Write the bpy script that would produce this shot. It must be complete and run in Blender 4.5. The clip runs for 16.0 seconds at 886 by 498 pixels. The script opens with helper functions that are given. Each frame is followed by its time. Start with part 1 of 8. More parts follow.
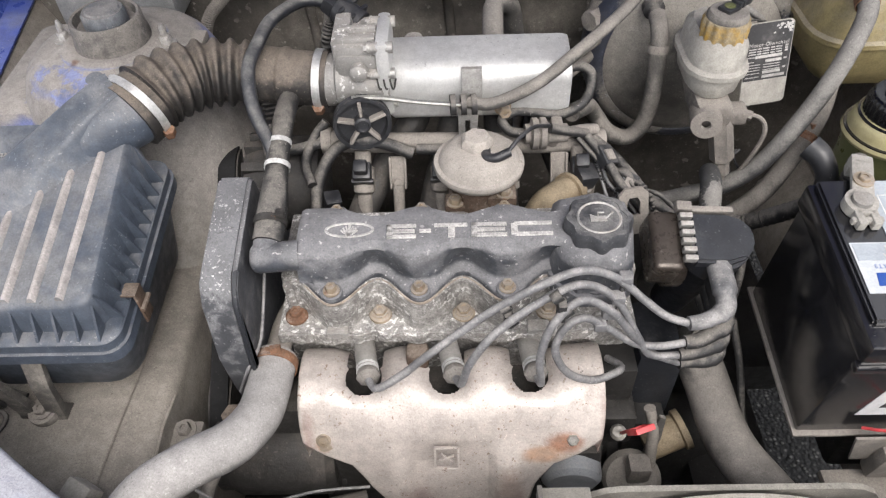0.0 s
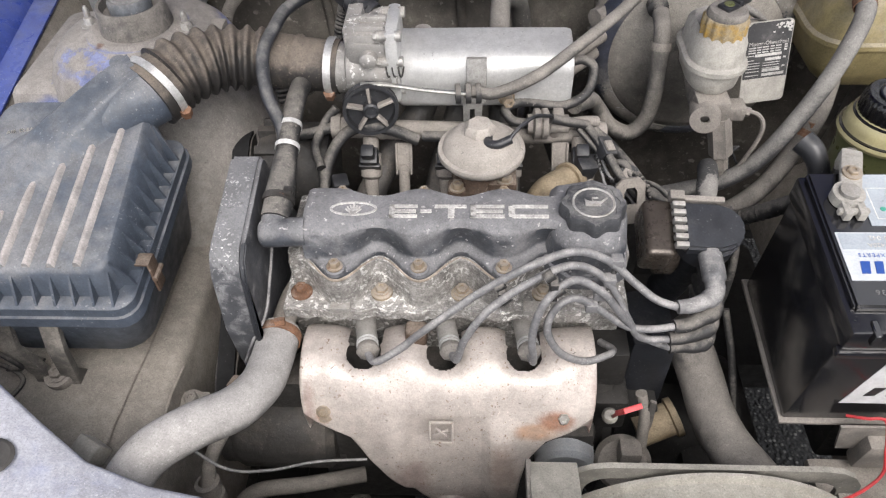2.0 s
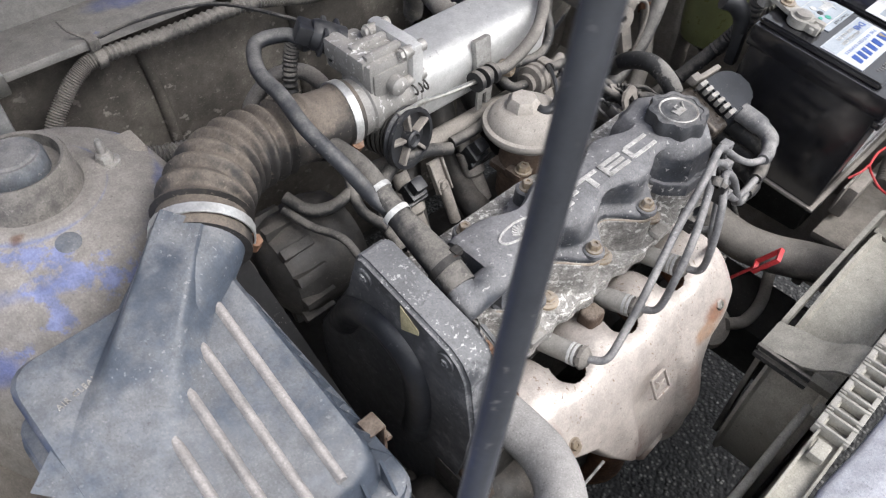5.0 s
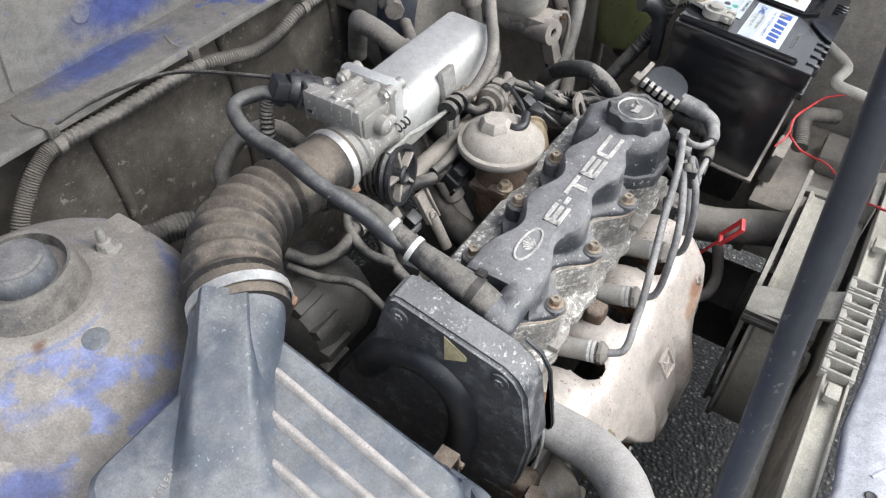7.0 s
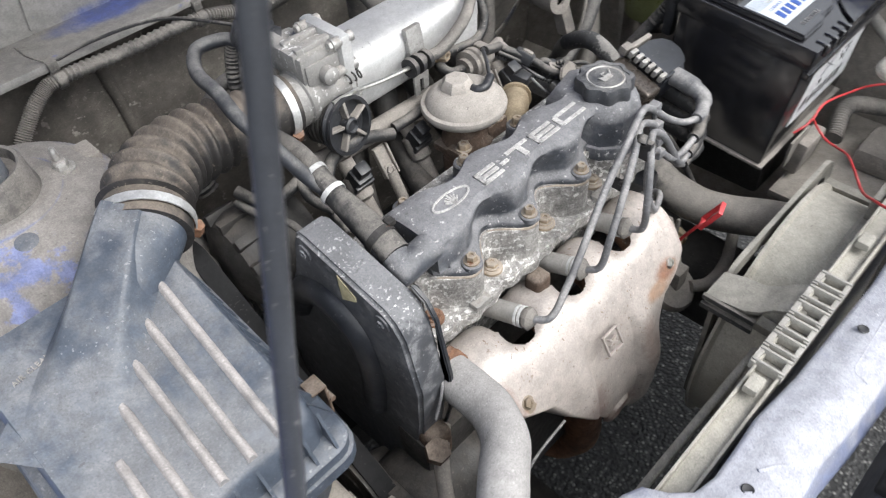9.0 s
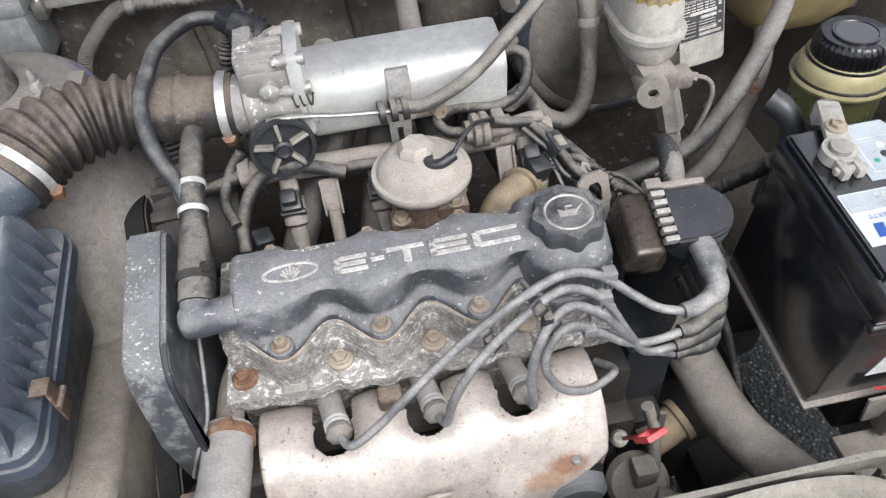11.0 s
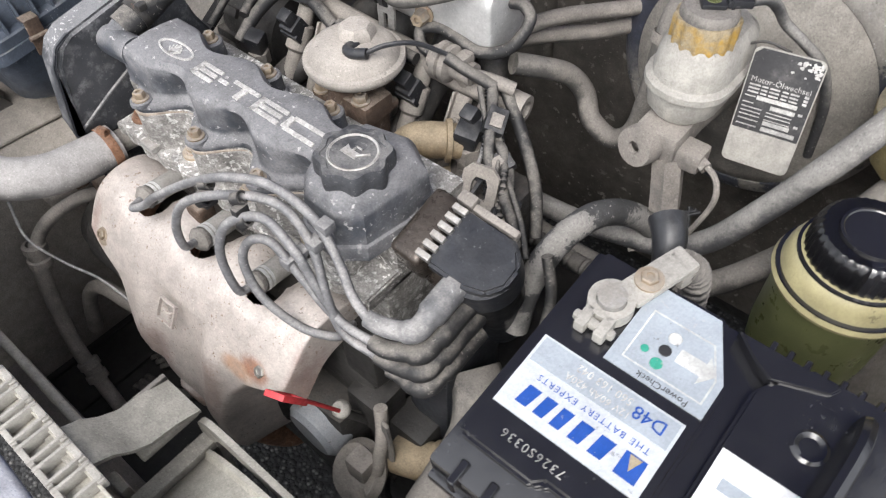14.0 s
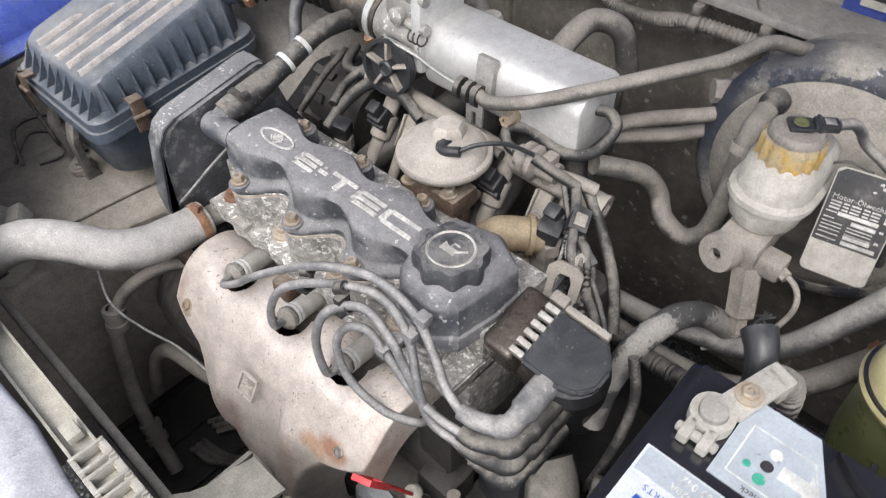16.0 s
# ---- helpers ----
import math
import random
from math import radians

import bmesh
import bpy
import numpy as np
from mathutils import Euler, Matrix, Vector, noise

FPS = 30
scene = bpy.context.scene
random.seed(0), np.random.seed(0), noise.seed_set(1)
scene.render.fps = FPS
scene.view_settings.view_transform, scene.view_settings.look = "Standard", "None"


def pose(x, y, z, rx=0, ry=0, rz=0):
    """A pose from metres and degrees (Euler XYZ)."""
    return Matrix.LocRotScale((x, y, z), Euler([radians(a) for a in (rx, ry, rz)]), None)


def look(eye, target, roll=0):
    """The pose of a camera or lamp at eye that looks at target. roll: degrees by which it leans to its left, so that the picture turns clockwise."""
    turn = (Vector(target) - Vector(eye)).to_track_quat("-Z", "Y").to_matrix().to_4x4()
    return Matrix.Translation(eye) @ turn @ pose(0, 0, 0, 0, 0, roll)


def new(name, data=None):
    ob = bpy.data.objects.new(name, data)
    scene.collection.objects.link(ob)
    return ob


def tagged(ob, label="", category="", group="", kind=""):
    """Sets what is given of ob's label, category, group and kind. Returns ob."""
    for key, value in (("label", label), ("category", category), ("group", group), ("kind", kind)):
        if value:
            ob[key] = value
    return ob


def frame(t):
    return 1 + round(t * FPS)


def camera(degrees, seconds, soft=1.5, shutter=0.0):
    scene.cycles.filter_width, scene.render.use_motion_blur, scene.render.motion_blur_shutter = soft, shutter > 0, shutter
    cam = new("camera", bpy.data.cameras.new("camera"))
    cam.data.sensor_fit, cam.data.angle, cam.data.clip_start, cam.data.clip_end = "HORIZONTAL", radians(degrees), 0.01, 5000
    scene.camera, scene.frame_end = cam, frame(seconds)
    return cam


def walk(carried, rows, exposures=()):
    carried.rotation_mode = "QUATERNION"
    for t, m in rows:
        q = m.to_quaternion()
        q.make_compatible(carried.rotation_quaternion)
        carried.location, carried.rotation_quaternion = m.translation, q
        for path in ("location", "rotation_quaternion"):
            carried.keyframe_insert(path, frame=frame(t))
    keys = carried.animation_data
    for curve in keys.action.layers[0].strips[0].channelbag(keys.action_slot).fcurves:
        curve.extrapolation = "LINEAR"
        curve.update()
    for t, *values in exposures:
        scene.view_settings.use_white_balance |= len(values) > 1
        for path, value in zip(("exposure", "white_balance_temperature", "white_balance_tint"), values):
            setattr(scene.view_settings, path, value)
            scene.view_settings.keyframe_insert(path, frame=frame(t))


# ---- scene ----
cam = camera(63.5, 16.0, soft=1.2, shutter=0.3)
METRES, EYE, TILT, LEAN, TURN = 2.24, 1.33, -47.5, 2.0, 0.0
ROWS = [
    (0.0, 0.0, 0.0, 0.0, 0.0, 0.0, -0.0),
    (0.5, 0.003, 0.0007, -0.0016, -0.2, -1.12, 0.4),
    (1.0, 0.0062, -0.0043, -0.0043, -0.1, -1.18, -0.1),
    (1.5, 0.0092, -0.0077, -0.0071, 0.23, -0.52, -0.42),
    (2.0, 0.0084, -0.013, -0.0125, 1.33, 0.54, -1.7),
    (2.5, -0.0425, -0.0203, -0.0207, -3.64, 3.33, 2.68),
    (3.0, -0.0805, -0.012, -0.0189, -9.27, 3.59, 6.71),
    (3.5, -0.0971, 0.0178, 0.0066, -8.31, 2.41, 6.73),
    (4.0, -0.1443, 0.0461, 0.0245, -16.43, -1.76, 14.52),
    (6.5, -0.2542, 0.1056, 0.0911, -45.46, -13.98, 36.26),
    (7.0, -0.2555, 0.1036, 0.0919, -46.56, -14.23, 37.1),
    (7.5, -0.2554, 0.1039, 0.0932, -46.83, -13.56, 36.73),
    (8.0, -0.2571, 0.1017, 0.0918, -46.95, -13.62, 36.72),
    (8.5, -0.2532, 0.0892, 0.0772, -44.72, -13.12, 36.0),
    (9.0, -0.2109, 0.0536, 0.0258, -32.96, -7.25, 33.67),
    (11.5, 0.0121, 0.0326, 0.0017, -3.37, 0.57, 7.26),
    (12.0, 0.0376, 0.0243, -0.006, -1.46, 1.49, 7.35),
    (12.5, 0.1235, 0.0317, 0.009, 7.17, -0.82, -4.68),
    (13.0, 0.1665, 0.0473, 0.0197, 18.43, -3.64, -11.93),
    (13.5, 0.1926, 0.0744, 0.034, 26.74, -7.8, -21.52),
    (14.0, 0.2144, 0.0972, 0.0469, 29.22, -11.96, -28.79),
    (14.5, 0.2235, 0.1036, 0.0544, 33.85, -10.98, -32.21),
    (15.0, 0.226, 0.1029, 0.0553, 35.4, -10.37, -32.93),
    (15.5, 0.2167, 0.0895, 0.0566, 36.53, -8.85, -34.08),
    (16.0, 0.1906, 0.0726, 0.0465, 31.33, -8.37, -31.23),
]
walk(cam, [(t, pose(0, 0, EYE, TILT, LEAN, TURN) @ pose(METRES * x, METRES * y, METRES * z, 90 + pitch, roll, yaw)) for t, x, y, z, yaw, pitch, roll in ROWS],
     exposures=[(0.0, 0.96, 6550, 12), (3.0, 0.98, 6520, 12), (4.0, 0.98, 6420, 12), (7.0, 1.24, 6300, 8), (9.0, 1.16, 6300, 9), (12.5, 1.10, 6300, 10), (14.5, 1.20, 6420, 11), (16.0, 1.12, 6450, 11)])

# ---- daylight: bright overcast sky ----
world = bpy.data.worlds.new("world")
scene.world = world
world.use_nodes = True
wn = world.node_tree.nodes
sky = wn.new("ShaderNodeTexSky")
sky.sky_type, sky.sun_disc = "NISHITA", False
sky.sun_elevation, sky.sun_rotation = radians(50), radians(160)
sky.air_density, sky.dust_density, sky.ozone_density = 1.0, 5.0, 1.0
grey = wn.new("ShaderNodeHueSaturation")
grey.inputs["Saturation"].default_value = 0.4
world.node_tree.links.new(sky.outputs[0], grey.inputs["Color"])
cloud = wn.new("ShaderNodeMix")
cloud.data_type = "RGBA"
cloud.inputs[0].default_value = 0.5
cloud.inputs[7].default_value = (6.0, 6.1, 6.3, 1)
world.node_tree.links.new(grey.outputs[0], cloud.inputs[6])
world.node_tree.links.new(cloud.outputs[2], wn["Background"].inputs[0])
wn["Background"].inputs[1].default_value = 0.15
sun = new("sun", bpy.data.lights.new("sun", "SUN"))
sun.data.energy, sun.data.angle, sun.data.color = 1.3, radians(35), (1.0, 0.97, 0.93)
sun.matrix_basis = look((0.8, -1.75, 3.9), (0, 0.5, 0.7))


# ---- building helpers ----
def V(*a):
    return Vector(a)


def spline(pts, n=8):
    """A smooth line through the points, n steps between two."""
    p = [Vector(q) for q in pts]
    if len(p) == 2:
        return [p[0].lerp(p[1], k / n) for k in range(n + 1)]
    p = [p[0] * 2 - p[1]] + p + [p[-1] * 2 - p[-2]]
    out = []
    for i in range(1, len(p) - 2):
        a, b, c, d = p[i - 1:i + 3]
        for k in range(n):
            t = k / n
            out.append(0.5 * (2 * b + (c - a) * t + (2 * a - 5 * b + 4 * c - d) * t * t + (3 * b - a - 3 * c + d) * t ** 3))
    return out + [p[-2]]


def tube(bm, pts, r, n=6, seg=12, caps=True, straight=False):
    """A round tube along a smooth line; r: a radius, or a function of 0..1 along it."""
    line = [Vector(q) for q in pts] if straight else spline(pts, n)
    up, rings, total = None, [], len(line) - 1
    for i, q in enumerate(line):
        d = (line[min(i + 1, total)] - line[max(i - 1, 0)]).normalized()
        if up is None:
            up = d.orthogonal().normalized()
        up = (up - d * up.dot(d)).normalized()
        side = d.cross(up)
        rad = r(i / total) if callable(r) else r
        rings.append([bm.verts.new(q + (up * math.cos(a) + side * math.sin(a)) * rad) for a in (2 * math.pi * k / seg for k in range(seg))])
    for a, b in zip(rings, rings[1:]):
        for k in range(seg):
            bm.faces.new((a[k], a[(k + 1) % seg], b[(k + 1) % seg], b[k]))
    if caps:
        bm.faces.new(rings[0][::-1])
        bm.faces.new(rings[-1])
    return bm


def merge(bm, other, m=None):
    if m is not None:
        other.transform(m)
    me = bpy.data.meshes.new("temporary")
    other.to_mesh(me)
    other.free()
    bm.from_mesh(me)
    bpy.data.meshes.remove(me)
    return bm


def box(bm, x0, x1, y0, y1, z0, z1, bevel=0.003, m=None, seg=2):
    b = bmesh.new()
    bmesh.ops.create_cube(b, size=1.0)
    b.transform(Matrix.Translation(((x0 + x1) / 2, (y0 + y1) / 2, (z0 + z1) / 2)) @ Matrix.Diagonal((x1 - x0, y1 - y0, z1 - z0, 1)))
    if bevel:
        bmesh.ops.bevel(b, geom=b.edges[:], offset=bevel, segments=seg, affect="EDGES", profile=0.6)
    return merge(bm, b, m)


def lathe(bm, profile, m=None, seg=32, start=0.0, sweep=360.0):
    """Turns (radius, height) rows about z."""
    b = bmesh.new()
    full = sweep >= 360
    rings = []
    for r, z in profile:
        if r < 1e-6:
            rings.append([b.verts.new((0, 0, z))])
        else:
            count = seg if full else seg + 1
            rings.append([b.verts.new((r * math.cos(a), r * math.sin(a), z)) for a in (radians(start + sweep * k / seg) for k in range(count))])
    for p, q in zip(rings, rings[1:]):
        count = seg if full else seg
        for k in range(count):
            k2 = (k + 1) % seg if full else k + 1
            if len(p) == 1 and len(q) == 1:
                continue
            if len(p) == 1:
                b.faces.new((p[0], q[k2], q[k]))
            elif len(q) == 1:
                b.faces.new((p[k], p[k2], q[0]))
            else:
                b.faces.new((p[k], p[k2], q[k2], q[k]))
    bmesh.ops.recalc_face_normals(b, faces=b.faces[:])
    return merge(bm, b, m)


def loft(bm, sections, caps=True, closed=True, m=None):
    """Skins rows of points, all of one length."""
    b = bmesh.new()
    rings = [[b.verts.new(q) for q in s] for s in sections]
    n = len(rings[0])
    for p, q in zip(rings, rings[1:]):
        for k in range(n if closed else n - 1):
            b.faces.new((p[k], p[(k + 1) % n], q[(k + 1) % n], q[k]))
    if caps and closed:
        b.faces.new(rings[0][::-1])
        b.faces.new(rings[-1])
    bmesh.ops.recalc_face_normals(b, faces=b.faces[:])
    return merge(bm, b, m)


def prism(bm, outline, depth, m=None, bevel=0.0, seg=2):
    """A flat outline of (x, y) given thickness along z, bevelled."""
    b = bmesh.new()
    f = b.faces.new([b.verts.new((x, y, 0)) for x, y in outline])
    r = bmesh.ops.extrude_face_region(b, geom=[f])
    bmesh.ops.translate(b, verts=[v for v in r["geom"] if isinstance(v, bmesh.types.BMVert)], vec=(0, 0, depth))
    bmesh.ops.recalc_face_normals(b, faces=b.faces[:])
    if bevel:
        sharp = [e for e in b.edges if len(e.link_faces) == 2 and e.calc_face_angle() > 0.5]
        bmesh.ops.bevel(b, geom=sharp, offset=bevel, segments=seg, affect="EDGES")
    return merge(bm, b, m)


def axis(at, to, turn=0):
    """A pose at `at` whose z points along `to`."""
    q = Vector(to).to_track_quat("Z", "Y").to_matrix().to_4x4()
    return Matrix.Translation(at) @ q @ pose(0, 0, 0, 0, 0, turn)


def solid(name, bm, material, smooth=38):
    me = bpy.data.meshes.new(name)
    bm.to_mesh(me)
    bm.free()
    me.materials.append(material)
    me.shade_smooth()
    me.set_sharp_from_angle(angle=radians(smooth))
    return new(name, me)


def thing(name, at, label, category, group="", kind=""):
    ob = new(name)
    ob.empty_display_size = 0.02
    ob.matrix_basis = Matrix.Translation(at)
    return tagged(ob, label, category, group, kind)


def part(name, bm, material, parent, label="", smooth=38):
    ob = solid(name, bm, material, smooth)
    ob.parent = parent
    ob.matrix_parent_inverse = parent.matrix_basis.inverted() if parent.type == "EMPTY" else Matrix()
    return tagged(ob, label)


def solo(name, bm, material, label, category, group="", kind="", smooth=38):
    return tagged(solid(name, bm, material, smooth), label, category, group, kind)


def hexbolt(bm, at, to, r=0.008, h=0.007, washer=1.45):
    m = axis(at, to)
    if washer:
        lathe(bm, [(0, 0), (r * washer, 0), (r * washer, 0.0018), (r * 0.9, 0.0024)], m, 16)
    b = bmesh.new()
    lathe(b, [(0, 0.001), (r, 0.001), (r, h * 0.85), (r * 0.86, h), (r * 0.45, h), (r * 0.4, h * 0.8), (0, h * 0.8)], None, 6)
    return merge(bm, b, m)


def band(bm, at, to, r, w=0.010, t=0.0012):
    """A thin strap round a hose."""
    return lathe(bm, [(r, -w / 2), (r + t, -w / 2), (r + t, w / 2), (r, w / 2)], axis(at, to), 24)


def letters(bm, text, size, m, depth=0.0004, spread=1.0):
    c = bpy.data.curves.new("writing", "FONT")
    c.body, c.size, c.extrude, c.space_character = text, size, depth, spread
    c.align_x, c.align_y, c.resolution_u = "CENTER", "CENTER", 2
    o = bpy.data.objects.new("writing", c)
    me = bpy.data.meshes.new_from_object(o)
    me.transform(m)
    bm.from_mesh(me)
    bpy.data.objects.remove(o)
    bpy.data.curves.remove(c)
    bpy.data.meshes.remove(me)
    return bm


# ---- materials ----
DUST = (0.246, 0.224, 0.200)


def surface(name, base, rough=0.55, metal=0.0, dust=0.4, grain=40.0, bump=0.25, vary=0.25, speck=None, speck_amount=0.0, rust=0.0, patch=None, patch_amount=0.0,
            dust_colour=DUST, sheen=0.5, settle=0.30, late=False, speck_scale=0.0, speck_up=False, splash=0.5, zones=(), grit=0.36, rings=()):
    """A worn surface under road dust: base colour with two scales of change, dust that settles more on what faces up, specks, rust, bare patches."""
    mt = bpy.data.materials.new(name)
    mt.use_nodes = True
    nt = mt.node_tree
    N, L = nt.nodes, nt.links
    bs = N["Principled BSDF"]
    where = N.new("ShaderNodeTexCoord").outputs["Object"]

    def noisy(scale, detail=5.0, rough_=0.6):
        k = N.new("ShaderNodeTexNoise")
        k.inputs["Scale"].default_value, k.inputs["Detail"].default_value, k.inputs["Roughness"].default_value = scale, detail, rough_
        L.new(where, k.inputs["Vector"])
        return k.outputs["Fac"]

    def ramp(src, lo, hi, a=0.0, b=1.0):
        k = N.new("ShaderNodeMapRange")
        k.interpolation_type = "SMOOTHSTEP"
        for i, v in zip((1, 2, 3, 4), (lo, hi, a, b)):
            k.inputs[i].default_value = v
        L.new(src, k.inputs[0])
        return k.outputs[0]

    def maths(op, a, b):
        k = N.new("ShaderNodeMath")
        k.operation = op
        for i, v in enumerate((a, b)):
            if isinstance(v, (int, float)):
                k.inputs[i].default_value = v
            else:
                L.new(v, k.inputs[i])
        return k.outputs[0]

    def mix(f, a, b):
        k = N.new("ShaderNodeMix")
        k.data_type = "RGBA"
        for s, v in ((k.inputs[0], f), (k.inputs[6], a), (k.inputs[7], b)):
            if isinstance(v, (int, float)):
                s.default_value = v
            elif isinstance(v, tuple):
                s.default_value = (*v, 1)
            else:
                L.new(v, s)
        return k.outputs[2]

    def shade(c, f):
        return tuple(min(1.0, q * f) for q in c)

    big, fine = noisy(grain * 0.25), noisy(grain * 3, 6)
    colour = mix(ramp(big, 0.3, 0.7), shade(base, 1 - vary), shade(base, 1 + vary))
    colour = mix(ramp(fine, 0.35, 0.7, 0, 0.5), colour, shade(base, 1 - 1.4 * vary if vary < 0.6 else 0.2))
    flecks = noisy(620, 2, 0.5)
    rough_v, metal_v = None, None
    if patch and not late:
        colour = mix(ramp(noisy(grain * 0.3, 4, 0.65), 0.62 - 0.25 * patch_amount, 0.66 - 0.25 * patch_amount), colour, patch)
    if rust:
        colour = mix(maths("MULTIPLY", ramp(noisy(grain * 0.8, 6, 0.7), 0.66 - 0.3 * rust, 0.78 - 0.3 * rust), 0.9), colour, mix(fine, (0.16, 0.055, 0.02), (0.30, 0.14, 0.07)))
    dusty = None
    if dust:
        geo = N.new("ShaderNodeNewGeometry")
        sep = N.new("ShaderNodeSeparateXYZ")
        L.new(geo.outputs["Normal"], sep.inputs[0])
        lift = ramp(sep.outputs["Z"], -0.5 if settle < 0.4 else 0.2, 1.0, 0.0, settle)
        amount = maths("ADD", maths("ADD", maths("MULTIPLY", noisy(grain * (0.5 if settle < 0.4 else 1.6), 7, 0.65), 0.75 if settle < 0.4 else 1.3), maths("MULTIPLY", fine, 0.25)), lift)
        dusty = maths("MULTIPLY", ramp(amount, 1.02 - 0.75 * dust, 1.24 - 0.75 * dust), 0.45 + 0.55 * dust)
        tone = mix(ramp(noisy(grain * 0.35), 0.3, 0.7), shade(dust_colour, 0.8), shade(dust_colour, 1.18))
        tone = mix(ramp(flecks, 0.30, 0.42, 0.45, 0.0), tone, shade(dust_colour, 0.45))
        tone = mix(ramp(flecks, 0.58, 0.70, 0.0, 0.4), tone, shade(dust_colour, 1.5))
        colour = mix(dusty, colour, tone)
    if patch and late:
        bare = maths("ADD", maths("MULTIPLY", noisy(grain * 0.3, 2, 0.5), 0.72), maths("MULTIPLY", noisy(grain * 2.2, 5, 0.7), 0.28))
        colour = mix(ramp(bare, 0.66 - 0.2 * patch_amount, 0.69 - 0.2 * patch_amount, 0.0, 0.85), colour, mix(ramp(fine, 0.3, 0.7), patch, shade(patch, 1.8)))
    if speck:
        spots = maths("MULTIPLY", ramp(noisy(speck_scale or grain * 4.5, 3, 0.55), 0.68 - 0.2 * speck_amount, 0.74 - 0.2 * speck_amount), ramp(noisy(grain * 0.6), 0.35, 0.6))
        if speck_up:
            geo2 = N.new("ShaderNodeNewGeometry")
            sep2 = N.new("ShaderNodeSeparateXYZ")
            L.new(geo2.outputs["Normal"], sep2.inputs[0])
            spots = maths("MULTIPLY", spots, ramp(sep2.outputs["Z"], 0.3, 0.8))
        colour = mix(spots, colour, speck)
    if splash and dust:
        zone = ramp(noisy(grain * 0.45 + 3, 3), 0.42, 0.62)
        pale = maths("MULTIPLY", ramp(noisy(290, 2, 0.5), 0.655, 0.69), zone)
        colour = mix(maths("MULTIPLY", pale, splash), colour, shade(dust_colour, 1.55))
        mark = maths("MULTIPLY", ramp(noisy(175, 3, 0.6), 0.655, 0.70), ramp(noisy(grain * 0.6 + 7, 3), 0.45, 0.6))
        colour = mix(maths("MULTIPLY", mark, splash), colour, shade(dust_colour, 0.28))
    for centre, radius, width, tint, strength in rings:
        # wear along a round edge
        k = N.new("ShaderNodeVectorMath")
        k.operation = "SUBTRACT"
        L.new(where, k.inputs[0])
        k.inputs[1].default_value = (*centre, 0)
        flat = N.new("ShaderNodeVectorMath")
        flat.operation = "MULTIPLY"
        L.new(k.outputs[0], flat.inputs[0])
        flat.inputs[1].default_value = (1, 1, 0)
        k = N.new("ShaderNodeVectorMath")
        k.operation = "LENGTH"
        L.new(flat.outputs[0], k.inputs[0])
        gap = maths("DIVIDE", maths("ABSOLUTE", maths("SUBTRACT", k.outputs["Value"], radius), 0.0), width)
        ragged = maths("ADD", gap, maths("ADD", maths("MULTIPLY", noisy(11, 4, 0.65), 3.0), maths("MULTIPLY", noisy(60, 6, 0.65), 0.7)))
        colour = mix(ramp(ragged, 1.55, 2.15, strength, 0.0), colour, mix(ramp(fine, 0.3, 0.7), tint, shade(tint, 1.6)))
    for centre, radii, tint, strength in zones:
        # a stain or worn spot with a ragged edge
        at = where
        for op, vec in (("SUBTRACT", centre), ("DIVIDE", radii)):
            k = N.new("ShaderNodeVectorMath")
            k.operation = op
            L.new(at, k.inputs[0])
            k.inputs[1].default_value = vec
            at = k.outputs[0]
        k = N.new("ShaderNodeVectorMath")
        k.operation = "LENGTH"
        L.new(at, k.inputs[0])
        ragged = maths("ADD", k.outputs["Value"], maths("MULTIPLY", noisy(30, 8, 0.68), 1.1))
        colour = mix(ramp(ragged, 0.98, 1.66, strength, 0.0), colour, mix(ramp(fine, 0.3, 0.7), tint, shade(tint, 1.7)))
    if grit:
        k = N.new("ShaderNodeMix")
        k.data_type, k.blend_type = "RGBA", "MULTIPLY"
        k.inputs[0].default_value = 1.0
        L.new(colour, k.inputs[6])
        tooth = maths("MULTIPLY", ramp(noisy(60, 9, 0.72), 0.32, 0.68, 1 - 0.50 * grit, 1 + 0.34 * grit), ramp(noisy(480, 3, 0.65), 0.34, 0.64, 1 - 0.20 * grit, 1 + 0.15 * grit))
        L.new(tooth, k.inputs[7])
        colour = k.outputs[2]
    L.new(colour, bs.inputs["Base Color"])
    r = maths("ADD", ramp(fine, 0.2, 0.8, rough - 0.1, rough + 0.1), 0.0)
    if dusty:
        r = maths("MINIMUM", maths("ADD", r, maths("MULTIPLY", dusty, 0.9 - rough)), 1.0)
        if metal:
            L.new(maths("MULTIPLY", maths("SUBTRACT", 1.0, dusty), metal), bs.inputs["Metallic"])
    elif metal:
        bs.inputs["Metallic"].default_value = metal
    L.new(r, bs.inputs["Roughness"])
    bs.inputs["Specular IOR Level"].default_value = sheen
    if bump:
        k = N.new("ShaderNodeBump")
        k.inputs["Strength"].default_value, k.inputs["Distance"].default_value = bump, 0.002
        L.new(maths("ADD", fine, maths("MULTIPLY", noisy(grain * 10, 3), 0.4)), k.inputs["Height"])
        L.new(k.outputs[0], bs.inputs["Normal"])
    return mt


